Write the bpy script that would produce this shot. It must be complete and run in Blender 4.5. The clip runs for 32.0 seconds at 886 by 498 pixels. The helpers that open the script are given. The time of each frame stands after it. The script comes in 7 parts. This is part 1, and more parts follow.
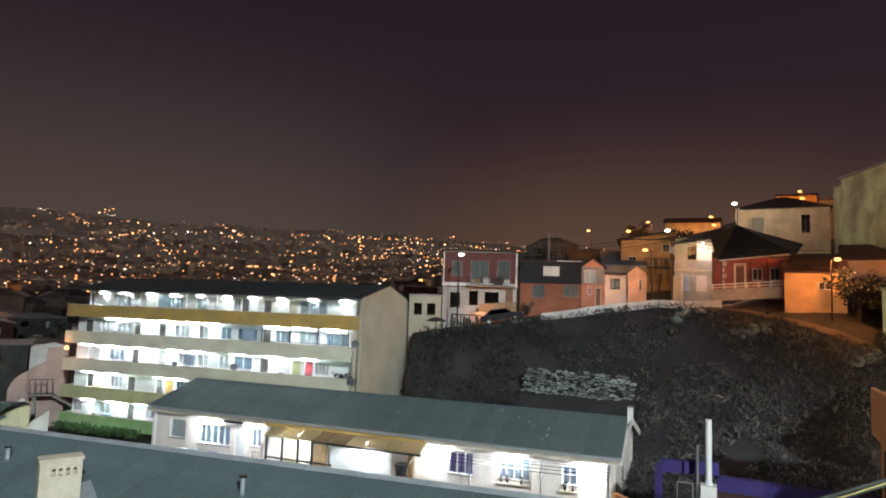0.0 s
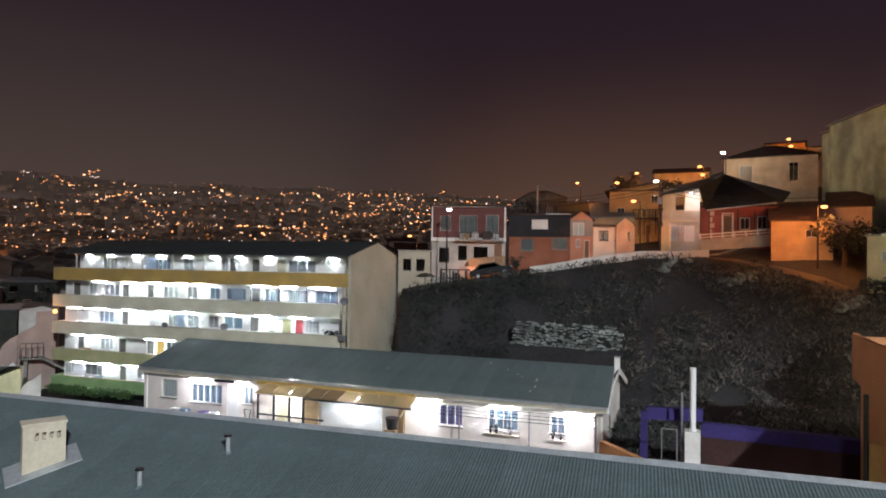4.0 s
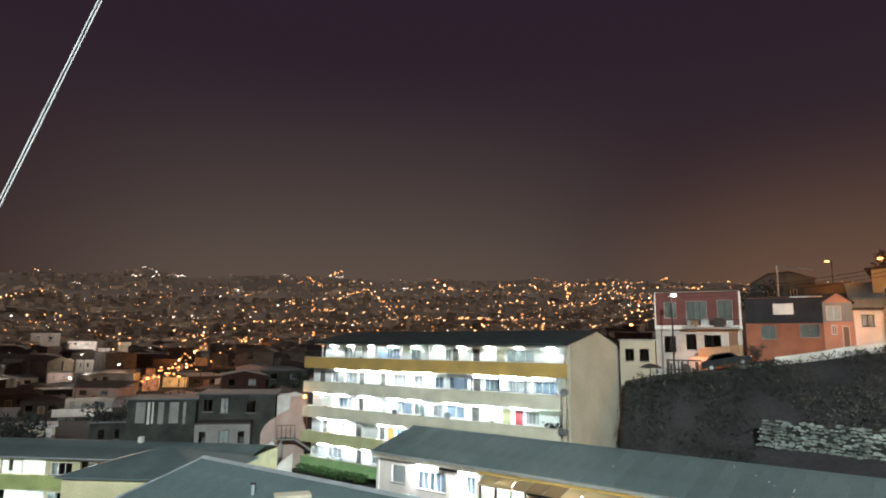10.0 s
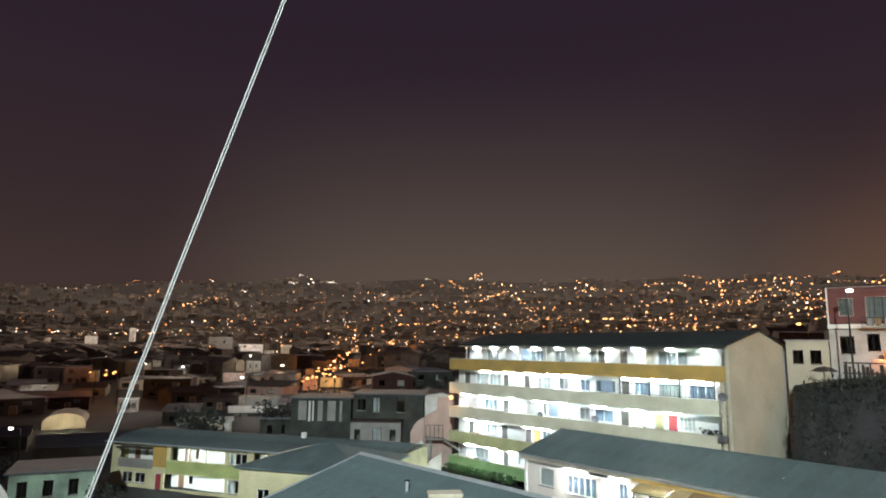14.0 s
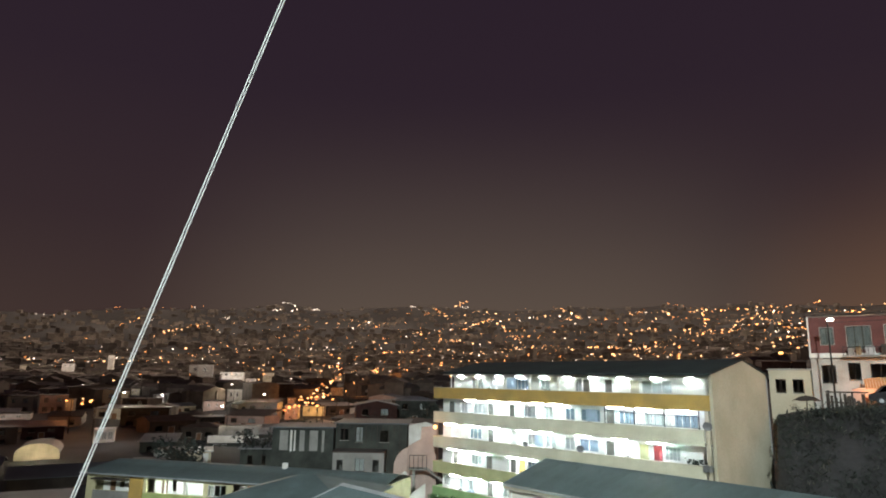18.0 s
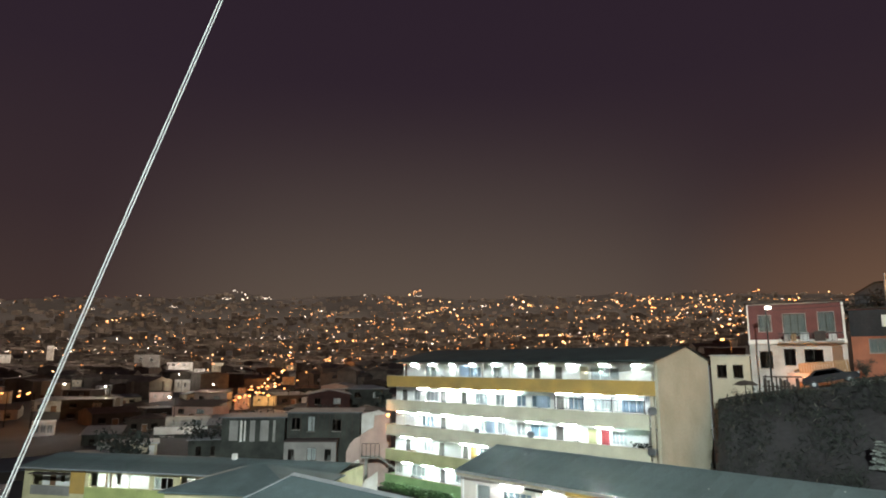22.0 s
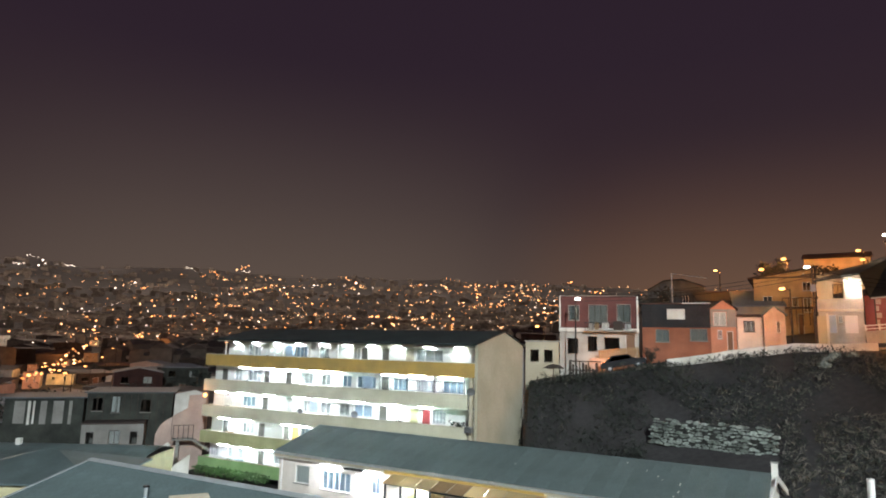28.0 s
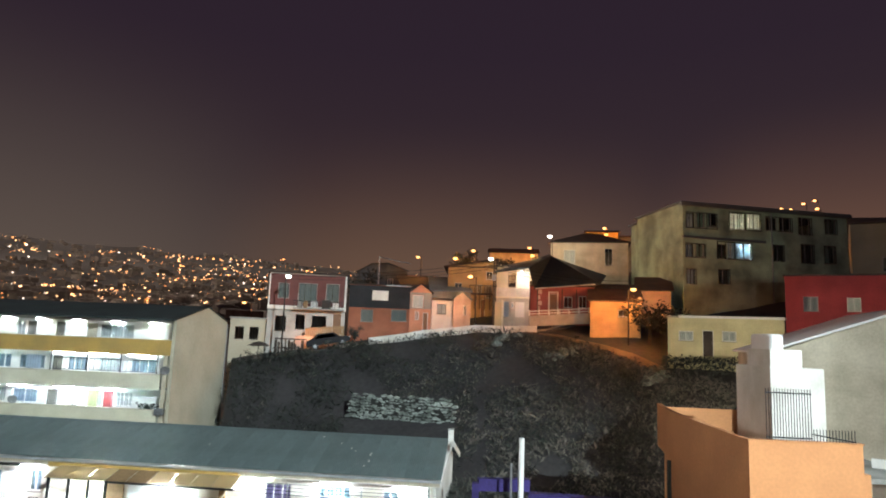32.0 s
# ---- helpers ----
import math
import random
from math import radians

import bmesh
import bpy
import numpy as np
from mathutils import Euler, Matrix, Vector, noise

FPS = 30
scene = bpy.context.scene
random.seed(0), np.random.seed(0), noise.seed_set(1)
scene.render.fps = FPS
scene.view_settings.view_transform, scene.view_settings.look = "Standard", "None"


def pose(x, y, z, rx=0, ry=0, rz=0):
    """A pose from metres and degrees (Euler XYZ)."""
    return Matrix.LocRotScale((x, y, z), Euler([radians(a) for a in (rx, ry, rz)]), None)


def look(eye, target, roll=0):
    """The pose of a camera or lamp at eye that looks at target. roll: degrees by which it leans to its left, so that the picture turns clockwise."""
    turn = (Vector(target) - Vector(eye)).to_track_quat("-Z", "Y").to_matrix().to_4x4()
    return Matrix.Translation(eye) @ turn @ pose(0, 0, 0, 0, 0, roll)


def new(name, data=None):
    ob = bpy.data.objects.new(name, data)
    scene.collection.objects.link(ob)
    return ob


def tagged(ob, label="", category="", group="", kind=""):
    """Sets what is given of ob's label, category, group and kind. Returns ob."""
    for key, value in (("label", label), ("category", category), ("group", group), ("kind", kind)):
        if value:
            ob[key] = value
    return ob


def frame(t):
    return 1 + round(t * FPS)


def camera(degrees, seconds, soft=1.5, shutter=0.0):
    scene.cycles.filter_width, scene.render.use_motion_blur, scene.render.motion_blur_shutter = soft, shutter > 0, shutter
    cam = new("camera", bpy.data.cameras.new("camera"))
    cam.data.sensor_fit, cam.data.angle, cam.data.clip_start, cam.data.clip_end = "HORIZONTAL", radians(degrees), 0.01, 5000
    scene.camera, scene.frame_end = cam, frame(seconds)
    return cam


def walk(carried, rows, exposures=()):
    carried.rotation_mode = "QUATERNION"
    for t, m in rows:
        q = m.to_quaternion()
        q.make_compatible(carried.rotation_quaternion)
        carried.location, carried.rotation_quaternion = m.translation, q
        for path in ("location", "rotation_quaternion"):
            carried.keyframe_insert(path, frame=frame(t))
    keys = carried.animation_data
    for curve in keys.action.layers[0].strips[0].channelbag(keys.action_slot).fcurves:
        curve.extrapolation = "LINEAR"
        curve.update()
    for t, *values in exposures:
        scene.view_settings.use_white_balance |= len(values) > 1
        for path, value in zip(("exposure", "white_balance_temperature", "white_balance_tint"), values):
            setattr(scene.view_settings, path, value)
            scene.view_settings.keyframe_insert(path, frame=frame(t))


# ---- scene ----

EYE = Vector((0.0, 0.0, 0.0))  # the eye is the zero of heights


def aim(yaw, pitch, roll, aside, up, east=0.0, north=0.0):
    """Camera pose from degrees: yaw to the left of +y, pitch up, roll as look(); and small shifts of the hand, in metres."""
    a, p = radians(yaw), radians(pitch)
    eye = EYE + Vector((2.5 * aside + east, 3.13 * aside + north, up))
    return look(eye, eye + Vector((-math.sin(a) * math.cos(p), math.cos(a) * math.cos(p), math.sin(p))), roll)


cam = camera(70.2, 32.0, soft=1.9)
PATH = [
    (0, -5.20, 5.02, 2.02, 0.0000, 0.127, -0.273, -0.267),
    (0.5, -8.08, 2.39, 0.67, 0.0000, 0.161, -0.245, -0.310),
    (1, -10.60, 1.08, 1.29, 0.0000, 0.098, -0.329, -0.225),
    (1.5, -5.83, 2.24, 2.35, 0.0000, 0.106, -0.209, -0.180),
    (2, -4.705, 2.34, 2.00, 0.0000, 0.135, -0.066, -0.159),
    (2.5, -8.18, 2.42, 0.86, 0.0000, 0.165, -0.038, -0.101),
    (3, -8.99, 1.61, 1.00, 0.0000, 0.152, -0.050, -0.073),
    (3.5, -7.17, 0.95, 0.93, 0.0000, 0.170, 0.030, -0.060),
    (5.5, -4.74, 2.27, 0.54, 0.0000, 0.000),
    (6, -1.42, 3.22, 0.01, 0.0000, 0.000),
    (6.5, 1.19, 4.46, 0.18, 0.0017, 0.000),
    (7, 2.43, 5.91, 0.66, 0.0034, 0.000),
    (7.5, 2.70, 7.57, 1.01, 0.0051, 0.000),
    (8, 2.51, 8.68, 1.34, 0.0068, 0.000),
    (8.5, 2.63, 9.08, 1.17, 0.0085, 0.000),
    (9, 4.54, 9.16, 0.95, 0.0102, 0.000),
    (9.5, 10.78, 9.05, 0.70, 0.0119, 0.000),
    (10, 13.52, 8.96, 0.71, 0.0136, 0.000),
    (10.5, 15.82, 8.91, 0.10, 0.0137, 0.000),
    (11, 18.37, 8.90, 0.57, 0.0088, 0.000),
    (11.5, 20.93, 8.74, 0.77, 0.0048, 0.000),
    (12, 23.47, 8.56, 0.86, -0.0027, 0.000),
    (12.5, 25.60, 8.65, 0.55, -0.0079, 0.000),
    (13, 26.50, 8.71, 0.30, -0.0102, 0.000),
    (13.5, 26.10, 8.66, 0.58, -0.0117, 0.000),
    (14, 26.23, 8.98, 0.61, -0.0084, 0.000),
    (14.5, 26.41, 10.10, 0.43, -0.0069, 0.000),
    (15, 26.06, 11.80, 0.51, -0.0093, 0.000),
    (15.5, 25.73, 12.44, 0.69, -0.0110, 0.000),
    (17.5, 25.22, 11.67, 0.65, -0.0029, 0.000),
    (18, 24.89, 11.50, 0.70, -0.0062, 0.000),
    (18.5, 24.46, 11.51, 0.61, -0.0084, 0.000),
    (19, 24.16, 11.46, 0.42, -0.0079, 0.000),
    (19.5, 22.31, 11.47, 0.42, -0.0070, 0.000),
    (20, 22.44, 11.57, 0.19, -0.0049, 0.000),
    (20.5, 21.42, 11.68, 0.10, -0.0032, 0.000),
    (21, 20.95, 11.67, 0.23, -0.0054, 0.000),
    (21.5, 20.60, 11.24, 0.39, -0.0036, 0.000),
    (22, 20.62, 10.50, 0.23, -0.0018, 0.000),
    (22.5, 20.92, 9.95, 0.20, -0.0017, 0.000),
    (23, 20.76, 9.45, 0.07, -0.0019, 0.000),
    (23.5, 20.35, 9.21, -0.18, 0.0017, 0.000),
    (24, 19.92, 9.30, -0.11, 0.0022, 0.000),
    (24.5, 19.86, 9.40, 0.02, -0.0020, 0.000),
    (26.5, 15.16, 9.31, 0.33, 0.0035, 0.000),
    (27, 12.93, 9.03, 0.58, 0.0029, 0.000),
    (27.5, 9.44, 9.18, 1.19, 0.0029, 0.000),
    (28, 5.50, 9.03, 1.45, 0.0024, 0.000),
    (28.5, 1.53, 8.87, 1.78, 0.0020, 0.000),
    (29, -2.21, 8.80, 1.91, 0.0015, 0.000),
    (29.5, -5.90, 8.61, 2.44, 0.0010, 0.000),
    (30, -9.94, 8.14, 2.33, 0.0005, 0.000),
    (30.5, -14.05, 8.21, 2.26, 0.0000, 0.000),
    (31, -16.62, 8.03, 2.42, 0.0000, 0.000),
    (31.5, -18.81, 7.89, 2.12, 0.0000, 0.000),
    (32, -20.35, 7.89, 2.26, 0.0000, 0.000),
]
EXPOSURES = [(0, 0.05, 6300, 15), (1, -0.1, 6300, 18), (3, -0.15, 6400, 22), (6, -0.2, 6400, 24), (7, 0.0, 6400, 20), (8, 0.35, 6400, 16), (9, 0.45, 6400, 13), (12, 0.5, 6400, 11), (14, 0.45, 6400, 11), (16, 0.45, 6500, 10), (20, 0.48, 6500, 10), (22, 0.52, 6500, 9), (24, 0.5, 6400, 10), (27, 0.5, 6400, 13), (29, 0.42, 6400, 14), (31, 0.44, 6200, 12), (32, 0.48, 6200, 11)]
walk(cam, [(t, aim(*row)) for t, *row in PATH], EXPOSURES)

# ---- night sky: brown city glow near the horizon, violet above ----
world = bpy.data.worlds.new("night")
scene.world = world
world.use_nodes = True
wn, wl = world.node_tree.nodes, world.node_tree.links
wn.clear()
w_out, w_bg, w_ramp = wn.new("ShaderNodeOutputWorld"), wn.new("ShaderNodeBackground"), wn.new("ShaderNodeValToRGB")
w_tc, w_sep = wn.new("ShaderNodeTexCoord"), wn.new("ShaderNodeSeparateXYZ")
wl.new(w_tc.outputs["Generated"], w_sep.inputs[0])
wl.new(w_sep.outputs["Z"], w_ramp.inputs[0])
# city light in the haze: broad and brown over the valley, small and orange behind the lamps of the near hillside
w_last = w_ramp.outputs[0]
for azimuth, low, top, rgb in ((-21, 0.85, 0.45, (0.039, 0.0325, 0.0225)), (23, 0.91, 0.35, (0.064, 0.0340, 0.0150)), (54, 0.965, 0.36, (0.080, 0.0370, 0.0160))):
    w_low = wn.new("ShaderNodeMapRange")
    w_low.interpolation_type = "SMOOTHSTEP"
    for socket, value in zip(w_low.inputs[1:5], (0.05, top, 1.0, 0.0)):
        socket.default_value = value
    wl.new(w_sep.outputs["Z"], w_low.inputs[0])
    w_dot, w_glow, w_add = wn.new("ShaderNodeVectorMath"), wn.new("ShaderNodeValToRGB"), wn.new("ShaderNodeMix")
    w_dot.operation = "DOT_PRODUCT"
    w_dot.inputs[1].default_value = Vector((math.sin(radians(azimuth)), math.cos(radians(azimuth)), 0.19 if azimuth > 40 else 0.09)).normalized()
    wl.new(w_tc.outputs["Generated"], w_dot.inputs[0])
    wl.new(w_dot.outputs["Value"], w_glow.inputs[0])
    w_glow.color_ramp.interpolation = "EASE"
    w_glow.color_ramp.elements[0].position, w_glow.color_ramp.elements[0].color = low, (0, 0, 0, 1)
    w_glow.color_ramp.elements[1].position, w_glow.color_ramp.elements[1].color = 1.0, (*rgb, 1)
    w_add.data_type, w_add.blend_type = "RGBA", "ADD"
    wl.new(w_low.outputs[0], w_add.inputs[0])
    wl.new(w_last, w_add.inputs[6])
    wl.new(w_glow.outputs[0], w_add.inputs[7])
    w_last = w_add.outputs[2]
wl.new(w_last, w_bg.inputs[0])
wl.new(w_bg.outputs[0], w_out.inputs[0])
SKY = [(0.0, (0.043, 0.0270, 0.0225)), (0.10, (0.037, 0.0232, 0.0210)), (0.22, (0.027, 0.0166, 0.0188)), (0.42, (0.0190, 0.0116, 0.0176)), (0.75, (0.0150, 0.0088, 0.0166))]
while len(w_ramp.color_ramp.elements) < len(SKY):
    w_ramp.color_ramp.elements.new(0.5)
for e, (at, rgb) in zip(w_ramp.color_ramp.elements, SKY):
    e.position, e.color = at, (*rgb, 1)
w_bg.inputs[1].default_value = 1.0


def lamp(name, kind, at, power, colour=(1, 1, 1), size=0.15, toward=None, spread=None):
    data = bpy.data.lights.new(name, kind)
    data.energy, data.color = power, colour
    if kind == "AREA":
        data.size = size
    else:
        data.shadow_soft_size = size
    if kind == "SPOT":
        data.spot_size, data.spot_blend = radians(spread or 120), 0.6
    ob = new(name, data)
    ob.matrix_world = look(at, toward) if toward else Matrix.Translation(at)
    return ob


SODIUM, COOL, WARM = (1.0, 0.33, 0.075), (0.88, 1.0, 0.95), (1.0, 0.80, 0.55)

# ---- materials ----


def material(name, base, rough=0.8, metal=0.0, vary=0.25, fine=9.0, coarse=0.6, bump=0.15, stain=None, per=0.0, glow=None, power=0.0):
    """A surface with grain and stains at two scales. per: how much single pieces differ."""
    m = bpy.data.materials.new(name)
    m.use_nodes = True
    n, l = m.node_tree.nodes, m.node_tree.links
    b = n["Principled BSDF"]
    b.inputs["Roughness"].default_value, b.inputs["Metallic"].default_value = rough, metal
    tc = n.new("ShaderNodeTexCoord")
    big, small = n.new("ShaderNodeTexNoise"), n.new("ShaderNodeTexNoise")
    for tex, scale, detail in ((big, coarse, 5.0), (small, fine, 3.0)):
        tex.inputs["Scale"].default_value, tex.inputs["Detail"].default_value = scale, detail
        l.new(tc.outputs["Object"], tex.inputs["Vector"])
    spread = n.new("ShaderNodeMapRange")
    spread.inputs["From Min"].default_value, spread.inputs["From Max"].default_value = 0.36, 0.66
    l.new(big.outputs["Fac"], spread.inputs["Value"])
    mix = n.new("ShaderNodeMix")
    mix.data_type = "RGBA"
    dark = stain or tuple(c * (1 - vary) for c in base)
    mix.inputs[6].default_value, mix.inputs[7].default_value = (*dark, 1), (*base, 1)
    l.new(spread.outputs[0], mix.inputs[0])
    grain = n.new("ShaderNodeMapRange")
    grain.inputs["From Min"].default_value, grain.inputs["From Max"].default_value = 0.3, 0.7
    grain.inputs["To Min"].default_value, grain.inputs["To Max"].default_value = 1 - vary * 0.6, 1 + vary * 0.3
    l.new(small.outputs["Fac"], grain.inputs["Value"])
    hsv = n.new("ShaderNodeHueSaturation")
    l.new(mix.outputs[2], hsv.inputs["Color"])
    if per:
        info, rnd, mul = n.new("ShaderNodeObjectInfo"), n.new("ShaderNodeMapRange"), n.new("ShaderNodeMath")
        rnd.inputs["To Min"].default_value, rnd.inputs["To Max"].default_value = 1 - per, 1 + per
        l.new(info.outputs["Random"], rnd.inputs["Value"])
        mul.operation = "MULTIPLY"
        l.new(rnd.outputs[0], mul.inputs[0])
        l.new(grain.outputs[0], mul.inputs[1])
        l.new(mul.outputs[0], hsv.inputs["Value"])
    else:
        l.new(grain.outputs[0], hsv.inputs["Value"])
    l.new(hsv.outputs[0], b.inputs["Base Color"])
    if bump:
        bp = n.new("ShaderNodeBump")
        bp.inputs["Strength"].default_value, bp.inputs["Distance"].default_value = bump, 0.02
        l.new(small.outputs["Fac"], bp.inputs["Height"])
        l.new(bp.outputs[0], b.inputs["Normal"])
    if glow:
        b.inputs["Emission Color"].default_value, b.inputs["Emission Strength"].default_value = (*glow, 1), power
    return m


def pane_material(name, tint):
    m = bpy.data.materials.new(name)
    m.use_nodes = True
    n, l = m.node_tree.nodes, m.node_tree.links
    n.remove(n["Principled BSDF"])
    clear, gloss, mix = n.new("ShaderNodeBsdfTransparent"), n.new("ShaderNodeBsdfGlossy"), n.new("ShaderNodeMixShader")
    facing, curve, sheen = n.new("ShaderNodeLayerWeight"), n.new("ShaderNodeMath"), n.new("ShaderNodeMath")
    facing.inputs[0].default_value = 0.5
    curve.operation, curve.inputs[1].default_value = "POWER", 4.0
    sheen.operation, sheen.inputs[1].default_value, sheen.inputs[2].default_value = "MULTIPLY_ADD", 0.45, 0.02
    l.new(facing.outputs["Facing"], curve.inputs[0])
    l.new(curve.outputs[0], sheen.inputs[0])
    clear.inputs[0].default_value = (*tint, 1)
    gloss.inputs["Roughness"].default_value = 0.04
    l.new(sheen.outputs[0], mix.inputs[0])
    l.new(clear.outputs[0], mix.inputs[1])
    l.new(gloss.outputs[0], mix.inputs[2])
    l.new(mix.outputs[0], n["Material Output"].inputs[0])
    return m


def cloth_material(name, colour, through_share=0.4):
    """Thin cloth or sheet that lets some light through."""
    m = material(name, colour, 0.9, vary=0.2, fine=20, coarse=1.5, bump=0.1)
    n, l = m.node_tree.nodes, m.node_tree.links
    b, out = n["Principled BSDF"], n["Material Output"]
    tr, mix = n.new("ShaderNodeBsdfTranslucent"), n.new("ShaderNodeMixShader")
    tr.inputs[0].default_value = (*colour, 1)
    mix.inputs[0].default_value = through_share
    l.new(b.outputs[0], mix.inputs[1])
    l.new(tr.outputs[0], mix.inputs[2])
    l.new(mix.outputs[0], out.inputs[0])
    return m


def glow_material(name, colour, power, sampled=True, islands=0.0):
    m = bpy.data.materials.new(name)
    m.use_nodes = True
    n, l = m.node_tree.nodes, m.node_tree.links
    n.remove(n["Principled BSDF"])
    e = n.new("ShaderNodeEmission")
    e.inputs[0].default_value, e.inputs[1].default_value = (*colour, 1), power
    if islands:
        g, r = n.new("ShaderNodeNewGeometry"), n.new("ShaderNodeMapRange")
        r.inputs["To Min"].default_value, r.inputs["To Max"].default_value = power * (1 - islands), power * (1 + islands)
        l.new(g.outputs["Random Per Island"], r.inputs["Value"])
        l.new(r.outputs[0], e.inputs[1])
    l.new(e.outputs[0], n["Material Output"].inputs[0])
    if not sampled:
        m.cycles.emission_sampling = "NONE"
    return m


